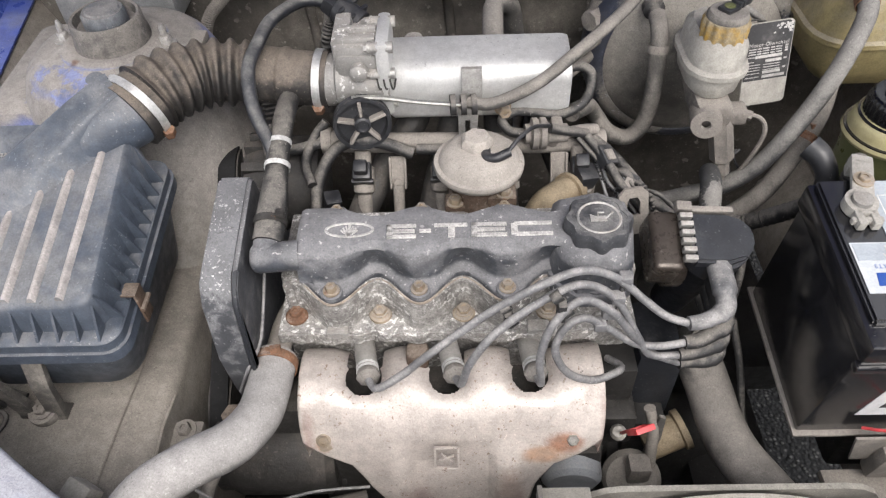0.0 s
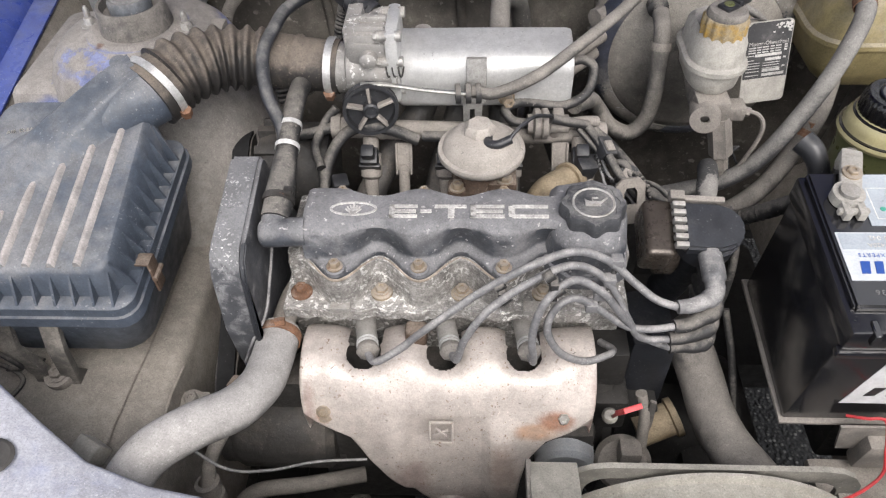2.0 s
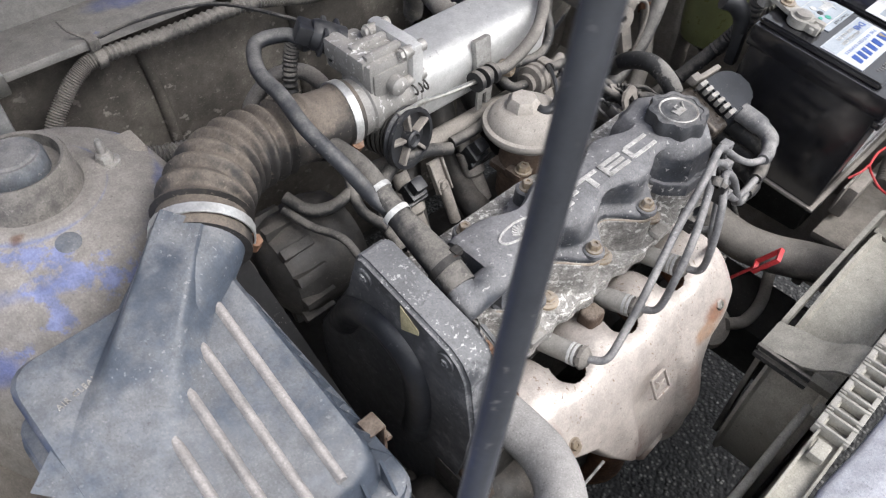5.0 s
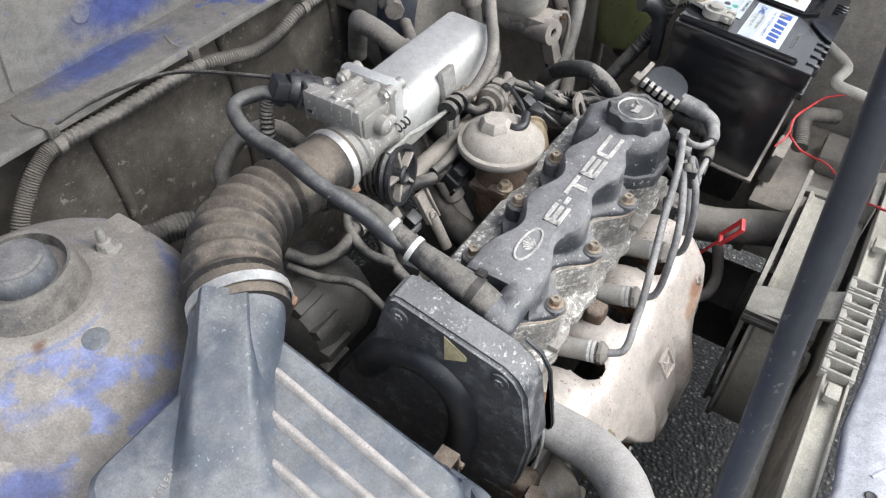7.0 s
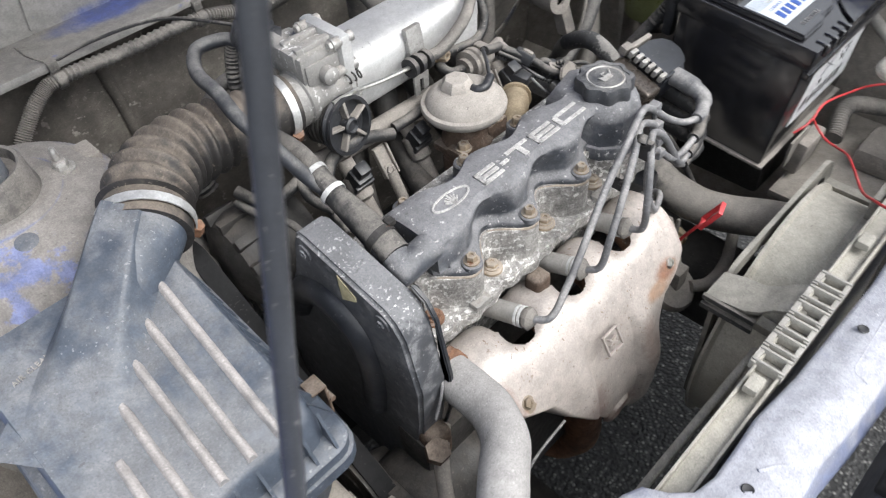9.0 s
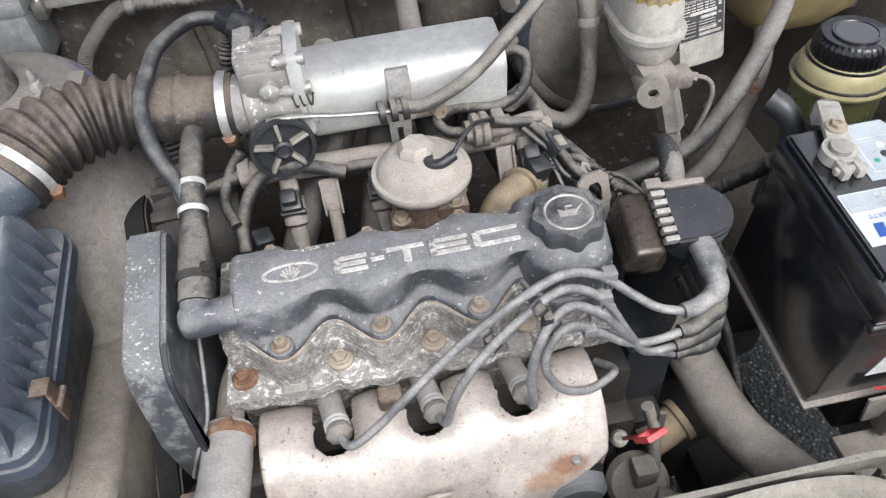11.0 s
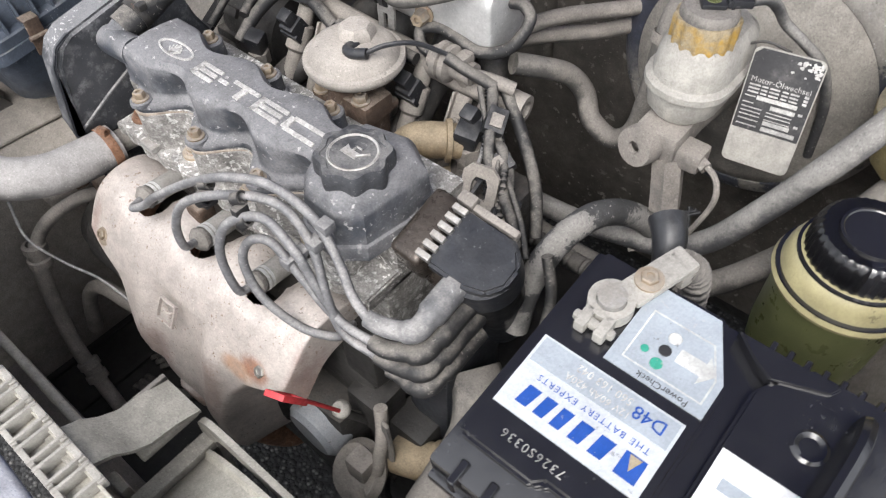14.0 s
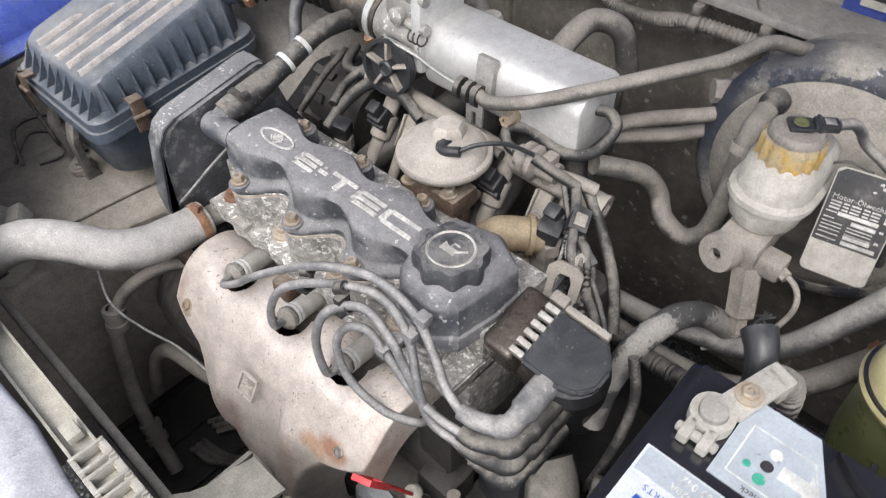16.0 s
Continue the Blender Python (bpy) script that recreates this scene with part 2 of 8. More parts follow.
M = {
    "wheel": surface("wheel_plastic", (0.022, 0.023, 0.026), 0.45, dust=0.30, grain=60, bump=0.1, dust_colour=(0.16, 0.15, 0.14)),
    "flake": surface("flaking_black_paint", (0.20, 0.188, 0.17), 0.5, dust=0.5, grain=45, bump=0.35, dust_colour=(0.25, 0.235, 0.21), patch=(0.014, 0.018, 0.030), patch_amount=0.62, late=True, speck=(0.40, 0.40, 0.41), speck_amount=0.3, speck_scale=200,
                     zones=[((0.190, 0.88, 0.80), (0.055, 0.07, 0.11), (0.016, 0.020, 0.034), 0.9), ((0.245, 0.88, 0.885), (0.05, 0.07, 0.04), (0.016, 0.020, 0.034), 0.7)]),
    "distributor": surface("distributor_plastic", (0.022, 0.024, 0.029), 0.38, dust=0.3, grain=40, bump=0.12, dust_colour=(0.095, 0.094, 0.093), grit=0.6),
    "rib": surface("worn_rib_plastic", (0.22, 0.215, 0.215), 0.5, dust=0.6, grain=70, bump=0.1, vary=0.25, dust_colour=(0.33, 0.305, 0.29)),
    "cap_blue": surface("dusty_dome", (0.10, 0.11, 0.125), 0.6, dust=0.55, grain=30, bump=0.08, dust_colour=(0.23, 0.22, 0.21)),
    "mount": surface("dusty_mount_rubber", (0.06, 0.058, 0.055), 0.7, dust=0.7, grain=30, bump=0.15, dust_colour=(0.20, 0.185, 0.168)),
    "clamp_dark": surface("dark_spring_steel", (0.05, 0.047, 0.044), 0.5, metal=0.4, dust=0.35, grain=70, bump=0.15, rust=0.15, dust_colour=(0.15, 0.14, 0.13)),
    "oily": surface("oily_brown_metal", (0.075, 0.062, 0.052), 0.30, metal=0.5, dust=0.25, grain=40, bump=0.25, vary=0.3, dust_colour=(0.13, 0.115, 0.10)),
    "egr": surface("dusty_pressed_can", (0.25, 0.232, 0.21), 0.55, metal=0.1, dust=0.75, grain=22, bump=0.08, vary=0.15, dust_colour=(0.325, 0.298, 0.268), grit=0.25),
    "steel_band": surface("steel_strap", (0.56, 0.56, 0.55), 0.45, metal=0.6, dust=0.0, grain=60, bump=0.0, vary=0.1, splash=0, grit=0.3),
    "hose_mid": surface("dusty_dark_hose", (0.06, 0.061, 0.064), 0.6, dust=0.72, grain=30, bump=0.12, vary=0.3, dust_colour=(0.235, 0.225, 0.21)),
    "body": surface("dusty_blue_body", (0.25, 0.24, 0.228), 0.5, dust=0.6, grain=15, bump=0.1, vary=0.15, dust_colour=(0.208, 0.195, 0.177), patch=(0.05, 0.07, 0.22), patch_amount=0.30, late=True,
                    zones=[((-0.10, 1.066, 0.905), (0.10, 0.04, 0.034), (0.05, 0.068, 0.20), 0.95), ((-0.17, 1.045, 0.866), (0.10, 0.030, 0.012), (0.045, 0.07, 0.22), 0.8), ((0.10, 1.065, 0.93), (0.12, 0.05, 0.02), (0.045, 0.07, 0.25), 0.7)]),
    "tower": surface("dusty_tower_paint", (0.25, 0.238, 0.222), 0.5, dust=0.66, grain=14, bump=0.10, vary=0.2, dust_colour=(0.248, 0.228, 0.210), patch=(0.115, 0.135, 0.245), patch_amount=0.34, late=True,
                     rings=[((-0.436, 0.813), 0.110, 0.019, (0.10, 0.125, 0.255), 0.62), ((-0.436, 0.813), 0.066, 0.006, (0.10, 0.13, 0.25), 0.6)],
                     zones=[((-0.545, 0.73, 0.775), (0.045, 0.05, 0.024), (0.07, 0.10, 0.26), 0.7),
                            ((-0.44, 0.69, 0.79), (0.03, 0.03, 0.012), (0.08, 0.11, 0.28), 0.6), ((-0.335, 0.87, 0.80), (0.03, 0.04, 0.05), (0.095, 0.118, 0.245), 0.6), ((-0.47, 0.76, 0.858), (0.010, 0.006, 0.01), (0.10, 0.05, 0.03), 0.8)]),
    "front_blue": surface("dusty_front_panel", (0.19, 0.22, 0.34), 0.38, dust=0.62, grain=16, bump=0.06, vary=0.25, dust_colour=(0.37, 0.37, 0.385)),
    "firewall_mat": surface("dusty_brown_mat", (0.07, 0.063, 0.055), 0.8, dust=0.7, grain=14, bump=0.3, vary=0.3, dust_colour=(0.150, 0.136, 0.118), speck=(0.25, 0.23, 0.21), speck_amount=0.35),
    "grime": surface("oily_grime", (0.018, 0.017, 0.016), 0.6, dust=0.32, grain=25, bump=0.4, dust_colour=(0.072, 0.066, 0.060)),
    "rod": surface("rod_paint", (0.040, 0.043, 0.050), 0.38, dust=0.3, grain=40, bump=0.1, dust_colour=(0.13, 0.125, 0.12)),
    "body_blue": surface("blue_body_paint", (0.04, 0.065, 0.26), 0.3, dust=0.32, grain=12, bump=0.05, vary=0.1, dust_colour=(0.22, 0.23, 0.26)),
    "apron": surface("dusty_apron", (0.20, 0.19, 0.176), 0.6, dust=0.9, grain=18, bump=0.25, dust_colour=(0.258, 0.234, 0.206)),
    "cover": surface("black_plastic", (0.046, 0.051, 0.061), 0.42, dust=0.66, grain=35, bump=0.18, vary=0.35, speck=(0.42, 0.41, 0.40), speck_amount=0.26, dust_colour=(0.192, 0.190, 0.195), splash=0.45),
    "cap": surface("cap_plastic", (0.045, 0.047, 0.052), 0.5, dust=0.4, grain=60, bump=0.12, dust_colour=(0.17, 0.165, 0.16)),
    "airbox": surface("grey_plastic", (0.064, 0.078, 0.102), 0.42, dust=0.47, grain=24, bump=0.12, vary=0.25, dust_colour=(0.196, 0.196, 0.200)),
    "timing": surface("timing_plastic", (0.06, 0.063, 0.070), 0.5, dust=0.34, grain=40, bump=0.12, dust_colour=(0.20, 0.20, 0.205), settle=0.42, speck=(0.46, 0.46, 0.45), speck_amount=0.48, speck_scale=320, speck_up=True),
    "head": surface("cast_aluminium", (0.30, 0.288, 0.272), 0.55, metal=0.3, dust=0.5, grain=45, bump=0.6, vary=0.35, speck=(0.62, 0.61, 0.59), speck_amount=0.74, speck_scale=170, dust_colour=(0.268, 0.260, 0.248), splash=0.6, grit=0.8),
    "alloy": surface("bare_aluminium", (0.54, 0.54, 0.53), 0.50, metal=0.45, dust=0.30, grain=30, bump=0.08, vary=0.06, speck=(0.66, 0.66, 0.65), speck_amount=0.18, speck_scale=300, dust_colour=(0.43, 0.425, 0.41), grit=0.22),
    "alloy_dusty": surface("dusty_aluminium", (0.45, 0.44, 0.42), 0.5, metal=0.6, dust=0.5, grain=50, bump=0.3),
    "shield": surface("aluminised_steel", (0.47, 0.425, 0.39), 0.46, metal=0.3, dust=0.34, grain=26, bump=0.3, vary=0.08, speck=(0.24, 0.18, 0.14), speck_amount=0.26, speck_scale=230, rust=0.03, splash=0.8, dust_colour=(0.40, 0.36, 0.33), grit=0.3,
                      zones=[((0.106, 0.371, 0.618), (0.024, 0.03, 0.015), (0.20, 0.075, 0.03), 0.75), ((0.085, 0.365, 0.604), (0.030, 0.03, 0.012), (0.30, 0.16, 0.08), 0.6), ((-0.012, 0.338, 0.468), (0.05, 0.05, 0.028), (0.16, 0.08, 0.06), 0.6), ((-0.154, 0.374, 0.618), (0.012, 0.02, 0.010), (0.2, 0.09, 0.05), 0.7),
                             ((0.15, 0.385, 0.58), (0.012, 0.06, 0.08), (0.20, 0.11, 0.09), 0.5), ((-0.17, 0.385, 0.60), (0.010, 0.05, 0.06), (0.20, 0.12, 0.10), 0.5), ((-0.06, 0.345, 0.52), (0.03, 0.04, 0.05), (0.20, 0.14, 0.125), 0.5), ((0.05, 0.345, 0.55), (0.02, 0.04, 0.05), (0.22, 0.15, 0.12), 0.45)]),
    "rubber": surface("dusty_rubber", (0.020, 0.020, 0.021), 0.6, dust=0.52, grain=40, bump=0.15, dust_colour=(0.200, 0.185, 0.166)),
    "rubber_clean": surface("black_rubber", (0.022, 0.023, 0.026), 0.42, dust=0.38, grain=30, bump=0.1, dust_colour=(0.13, 0.125, 0.12)),
    "rubber_grey": surface("grey_dusty_hose", (0.075, 0.072, 0.068), 0.65, dust=0.7, grain=40, bump=0.2, dust_colour=(0.222, 0.205, 0.184)),
    "boot": surface("brown_rubber_boot", (0.026, 0.024, 0.023), 0.6, dust=0.58, grain=30, bump=0.12, dust_colour=(0.158, 0.132, 0.108)),
    "dark": surface("oily_cast_metal", (0.040, 0.038, 0.036), 0.6, dust=0.45, grain=30, bump=0.5, dust_colour=(0.098, 0.087, 0.076)),
    "beige": surface("dusty_steel", (0.17, 0.158, 0.145), 0.6, metal=0.2, dust=0.78, grain=40, bump=0.3, vary=0.35),
    "zinc": surface("zinc_plated_steel", (0.55, 0.54, 0.5), 0.35, metal=0.9, dust=0.15, grain=60, bump=0.1, grit=0.25),
    "brass_bolt": surface("dull_bolt", (0.36, 0.29, 0.21), 0.5, metal=0.5, dust=0.5, grain=80, bump=0.2, rust=0.25),
    "iron": surface("brown_dirty_iron", (0.10, 0.065, 0.045), 0.8, dust=0.55, grain=60, bump=0.5, vary=0.4, dust_colour=(0.2, 0.165, 0.135)),
    "rust": surface("rusty_iron", (0.20, 0.10, 0.055), 0.8, dust=0.4, grain=60, bump=0.6, vary=0.4),
    "white_band": surface("white_band", (0.43, 0.43, 0.42), 0.45, dust=0.2, grain=60, bump=0.05, grit=0.3),
    "battery": surface("battery_plastic", (0.014, 0.014, 0.016), 0.17, sheen=0.9, dust=0.14, grain=30, bump=0.04, vary=0.1, grit=0.35, splash=0.12, dust_colour=(0.095, 0.097, 0.102)),
    "label": surface("white_label", (0.62, 0.63, 0.64), 0.18, dust=0.16, grain=40, bump=0.02, vary=0.06, dust_colour=(0.42, 0.42, 0.42), grit=0.25),
    "label_top": surface("pale_silver_label", (0.47, 0.495, 0.52), 0.09, sheen=1.0, dust=0.16, grain=40, bump=0.02, vary=0.08, dust_colour=(0.36, 0.36, 0.36), grit=0.25),
    "label_silver": surface("silver_label", (0.32, 0.355, 0.39), 0.09, sheen=1.0, dust=0.12, grain=40, bump=0.02, vary=0.08, dust_colour=(0.26, 0.26, 0.26), grit=0.25),
    "label_blue": surface("blue_ink", (0.012, 0.06, 0.28), 0.4, dust=0.05, grain=40, bump=0.0, vary=0.05, grit=0.25),
    "ink": surface("black_ink", (0.02, 0.02, 0.022), 0.5, dust=0.0, grain=40, bump=0.0, vary=0.05, grit=0.25),
    "white_ink": surface("white_print", (0.47, 0.46, 0.44), 0.55, dust=0.42, grain=90, bump=0.0, vary=0.2, dust_colour=(0.25, 0.24, 0.235), grit=0.6),
    "yellow_cap": surface("yellow_plastic", (0.40, 0.24, 0.035), 0.5, dust=0.72, grain=60, bump=0.12, vary=0.35, dust_colour=(0.23, 0.205, 0.155)),
    "cloudy": surface("cloudy_plastic", (0.38, 0.365, 0.33), 0.5, dust=0.55, grain=30, bump=0.08, vary=0.12, dust_colour=(0.255, 0.242, 0.222)),
    "tank": surface("yellowed_plastic", (0.27, 0.222, 0.11), 0.45, dust=0.62, grain=18, bump=0.05, vary=0.15, dust_colour=(0.285, 0.255, 0.195)),
    "ps_cup": surface("oily_yellow_cup", (0.34, 0.305, 0.17), 0.35, dust=0.22, grain=40, bump=0.05, vary=0.3, dust_colour=(0.24, 0.215, 0.15), patch=(0.03, 0.024, 0.013), patch_amount=0.55, late=True, splash=0.2),
    "hose_pale": surface("pale_dusty_hose", (0.11, 0.107, 0.104), 0.65, dust=0.78, grain=16, bump=0.15, vary=0.3, dust_colour=(0.335, 0.322, 0.312), grit=0.3),
    "corroded": surface("corroded_aluminium", (0.34, 0.33, 0.315), 0.5, metal=0.3, dust=0.5, grain=40, bump=0.5, vary=0.3, speck=(0.66, 0.65, 0.63), speck_amount=0.45, dust_colour=(0.26, 0.245, 0.225)),
    "green_tank": surface("green_yellow_plastic", (0.125, 0.135, 0.058), 0.33, dust=0.25, grain=20, bump=0.05, vary=0.4, dust_colour=(0.16, 0.15, 0.10)),
    "booster": surface("booster_paint", (0.13, 0.122, 0.11), 0.6, dust=0.85, grain=16, bump=0.08, vary=0.15, dust_colour=(0.258, 0.240, 0.214)),
    "cream": surface("cream_shroud", (0.35, 0.335, 0.29), 0.6, dust=0.7, grain=20, bump=0.12, dust_colour=(0.30, 0.285, 0.25)),
    "bar": surface("dusty_plastic_bar", (0.13, 0.125, 0.11), 0.6, dust=0.7, grain=25, bump=0.12, dust_colour=(0.25, 0.238, 0.21)),
    "hose_worn": surface("rubbed_hose", (0.10, 0.098, 0.095), 0.6, dust=0.75, grain=40, bump=0.15, dust_colour=(0.23, 0.22, 0.205), patch=(0.014, 0.015, 0.017), patch_amount=0.7, late=True),
    "hose_idle": surface("scuffed_hose", (0.028, 0.030, 0.036), 0.5, dust=0.55, grain=22, bump=0.1, dust_colour=(0.20, 0.195, 0.185)),
    "tag_ink": surface("worn_black_print", (0.035, 0.035, 0.037), 0.6, dust=0.5, grain=40, bump=0.02, dust_colour=(0.15, 0.145, 0.14)),
    "belt": surface("belt_rubber", (0.018, 0.018, 0.019), 0.8, dust=0.2, grain=40, bump=0.1, dust_colour=(0.09, 0.085, 0.08), sheen=0.2),
    "gasket": surface("dusty_gasket", (0.30, 0.25, 0.20), 0.7, dust=0.5, grain=60, bump=0.3, vary=0.3, dust_colour=(0.33, 0.29, 0.25)),
    "sticker": surface("faded_sticker", (0.50, 0.44, 0.27), 0.5, dust=0.3, grain=60, bump=0.02, vary=0.2, dust_colour=(0.3, 0.28, 0.22)),
    "red": surface("red_plastic", (0.42, 0.03, 0.035), 0.45, dust=0.3, grain=50, bump=0.03, grit=0.25),
    "wire": surface("grey_wire", (0.15, 0.15, 0.155), 0.5, dust=0.5, grain=60, bump=0.06, dust_colour=(0.285, 0.275, 0.265), speck=(0.42, 0.42, 0.42), speck_amount=0.12, splash=0.25),
    "sleeve": surface("grey_steel_sleeve", (0.30, 0.29, 0.27), 0.45, metal=0.3, dust=0.55, grain=50, bump=0.1, vary=0.15, dust_colour=(0.30, 0.285, 0.265), splash=0.2, grit=0.25),
    "filter": surface("grey_filter_paint", (0.36, 0.38, 0.40), 0.4, dust=0.45, grain=40, bump=0.05, vary=0.12, dust_colour=(0.27, 0.265, 0.26)),
    "fins": surface("radiator_fins", (0.20, 0.192, 0.168), 0.6, dust=0.65, grain=60, bump=0.2, dust_colour=(0.30, 0.285, 0.25)),
    "outlet": surface("stained_cast_outlet", (0.22, 0.165, 0.10), 0.6, dust=0.6, grain=50, bump=0.3, vary=0.3, dust_colour=(0.27, 0.22, 0.15)),
    "relay": surface("dusty_grey_lid", (0.19, 0.195, 0.20), 0.55, dust=0.72, grain=22, bump=0.12, vary=0.2, dust_colour=(0.29, 0.285, 0.275)),
    "glass_green": surface("green_cap", (0.05, 0.35, 0.25), 0.4, dust=0.1, grain=50, bump=0.0, grit=0.25),
}


def asphalt():
    """Worn asphalt: pale and dark stones in black binder."""
    mt = bpy.data.materials.new("asphalt")
    mt.use_nodes = True
    N, L = mt.node_tree.nodes, mt.node_tree.links
    where = N.new("ShaderNodeTexCoord").outputs["Object"]
    cells = N.new("ShaderNodeTexVoronoi")
    cells.inputs["Scale"].default_value = 130
    soil = N.new("ShaderNodeTexNoise")
    soil.inputs["Scale"].default_value = 9
    for k in (cells, soil):
        L.new(where, k.inputs["Vector"])
    stone = N.new("ShaderNodeValToRGB")
    stone.color_ramp.elements[0].color, stone.color_ramp.elements[1].color = (0.02, 0.02, 0.021, 1), (0.20, 0.195, 0.185, 1)
    stone.color_ramp.elements.new(0.55).color = (0.032, 0.031, 0.030, 1)
    L.new(cells.outputs["Color"], stone.inputs[0])
    edge = N.new("ShaderNodeMapRange")
    for i, v in zip((1, 2, 3, 4), (0.25, 0.55, 0.0, 1.0)):
        edge.inputs[i].default_value = v
    L.new(cells.outputs["Distance"], edge.inputs[0])
    mixed = N.new("ShaderNodeMix")
    mixed.data_type = "RGBA"
    L.new(edge.outputs[0], mixed.inputs[0])
    L.new(stone.outputs[0], mixed.inputs[6])
    mixed.inputs[7].default_value = (0.012, 0.012, 0.012, 1)
    bs = N["Principled BSDF"]
    L.new(mixed.outputs[2], bs.inputs["Base Color"])
    bs.inputs["Roughness"].default_value = 0.75
    bump = N.new("ShaderNodeBump")
    bump.inputs["Strength"].default_value, bump.inputs["Distance"].default_value = 1.0, 0.004
    bump.invert = True
    L.new(cells.outputs["Distance"], bump.inputs["Height"])
    L.new(bump.outputs[0], bs.inputs["Normal"])
    return mt


M["asphalt"] = asphalt()


# ---- ground and car body ----
bm = bmesh.new()
bmesh.ops.create_grid(bm, x_segments=8, y_segments=8, size=150)
solo("ground", bm, M["asphalt"], "rough dark grey asphalt ground under the car", "ground", kind="structure")

# firewall: lower panel, ledge and upper panel
firewall = thing("wall_firewall", (0, 1.06, 0.85), "dusty blue steel firewall with a ledge", "firewall", kind="structure")
for name, y0, y1, z0, z1 in (("ledge", 0.985, 1.07, 0.853, 0.865), ("upper_panel", 1.065, 1.085, 0.862, 1.00), ("cowl_flange", 1.05, 1.16, 0.995, 1.007)):
    bm = bmesh.new()
    box(bm, -0.75, 0.80, y0, y1, z0, z1, 0.004)
    part(name, bm, M["body"], firewall)
bm = bmesh.new()
box(bm, -0.75, 0.80, 1.03, 1.05, 0.25, 0.86, 0.004)
solo("wall_firewall_lower", bm, M["firewall_mat"], "dusty brown lower firewall panel", "firewall", kind="structure")

# fenders
def wing(y):
    """The inner lip of the right fender: x and height."""
    return -0.600 - 0.066 * (y - 0.4), 0.742 + 0.105 * (y - 0.4)


bm = bmesh.new()
rows = []
for y in (0.0, 0.2, 0.4, 0.6, 0.8, 1.0, 1.1):
    x, z = wing(y)
    rows.append([(x, y, z), (x - 0.035, y, z + 0.002), (x - 0.040, y, z + 0.012), (x - 0.10, y, z + 0.055), (x - 0.20, y, z + 0.06), (x - 0.26, y, z + 0.02), (x - 0.28, y, 0.30), (x - 0.26, y, 0.30), (x - 0.24, y, z), (x - 0.20, y, z + 0.04), (x - 0.10, y, z + 0.035), (x - 0.03, y, z - 0.006), (x, y, z - 0.003)])
loft(bm, rows)
solo("wall_fender_right", bm, M["body_blue"], "dusty blue steel front fender edge", "fender", kind="structure")
bm = bmesh.new()
box(bm, 0.66, 0.86, 0.0, 1.1, 0.90, 0.925, 0.008)
box(bm, 0.84, 0.86, 0.0, 1.1, 0.3, 0.91, 0.004)
solo("wall_fender_left", bm, M["body_blue"], "dusty blue steel front fender edge", "fender", kind="structure")

# inner aprons
bm = bmesh.new()
loft(bm, [[(wing(y)[0] - 0.02, y, wing(y)[1] - 0.008), (wing(y)[0] - 0.002, y, wing(y)[1] - 0.008), (-0.585, y, 0.66), (-0.55, y, 0.625), (-0.44, y, 0.617), (-0.39, y, 0.612), (-0.354, y, 0.607), (-0.346, y, 0.601), (-0.343, y, 0.590), (-0.345, y, 0.50), (-0.342, y, 0.27), (-0.37, y, 0.27), (-0.40, y, 0.575), (-0.64, y, 0.59)]
          for y in (0.16, 0.30, 0.45, 0.60, 0.75, 0.90, 1.03)])
solo("wall_apron_right", bm, M["apron"], "dust-covered steel inner apron and frame rail", "apron", kind="structure")
bm = bmesh.new()
loft(bm, [[(0.70, y, 0.905), (0.665, y, 0.905), (0.655, y, 0.55), (0.64, y, 0.44), (0.60, y, 0.41), (0.575, y, 0.38), (0.56, y, 0.30), (0.59, y, 0.30), (0.61, y, 0.37), (0.70, y, 0.40)]
          for y in (0.16, 0.45, 0.75, 1.03)])
box(bm, 0.40, 0.70, 0.19, 0.365, 0.535, 0.548, 0.004)
box(bm, 0.44, 0.70, 0.345, 0.362, 0.40, 0.540, 0.004)
solo("wall_apron_left", bm, M["apron"], "dust-covered steel inner apron under the battery", "apron", kind="structure")

# unseen panels added behind the firewall to block light from below
bm = bmesh.new()
box(bm, -0.80, 0.84, 1.05, 3.6, 0.20, 0.25, 0.01)
box(bm, -0.84, -0.80, 1.05, 3.6, 0.20, 0.90, 0.01)
box(bm, 0.82, 0.86, 1.05, 3.6, 0.20, 0.92, 0.01)
solo("wall_unseen_light_block", bm, M["grime"], "unseen dark panels added behind the firewall to keep light out", "floor pan", kind="structure")

# ---- strut tower ----
TX, TY = -0.436, 0.813
tower = thing("strut_tower", (TX, TY, 0.62), "dust-covered blue steel strut tower with worn paint", "strut tower")
bm = bmesh.new()
lathe(bm, [(0.03, 0.850), (0.055, 0.8555), (0.060, 0.8550), (0.064, 0.8515), (0.079, 0.8485), (0.097, 0.8445), (0.106, 0.8400), (0.116, 0.8300), (0.126, 0.8080), (0.142, 0.76), (0.165, 0.70), (0.19, 0.60)], Matrix.Translation((TX, TY, 0)), 64)
box(bm, -0.605, TX - 0.05, TY - 0.085, TY + 0.14, 0.60, 0.805, 0.02)
part("body", bm, M["tower"], tower, "beige dust with blue paint showing through")
bm = bmesh.new()
lathe(bm, [(0.0, 0.848), (0.0475, 0.848), (0.0470, 0.858), (0.0450, 0.866), (0.0438, 0.884), (0.0415, 0.8875), (0.0385, 0.8865), (0.0360, 0.876), (0.0, 0.874)], Matrix.Translation((TX, TY, 0)), 48)
part("rubber_mount", bm, M["mount"], tower, "dusty black rubber strut mount")
bm = bmesh.new()
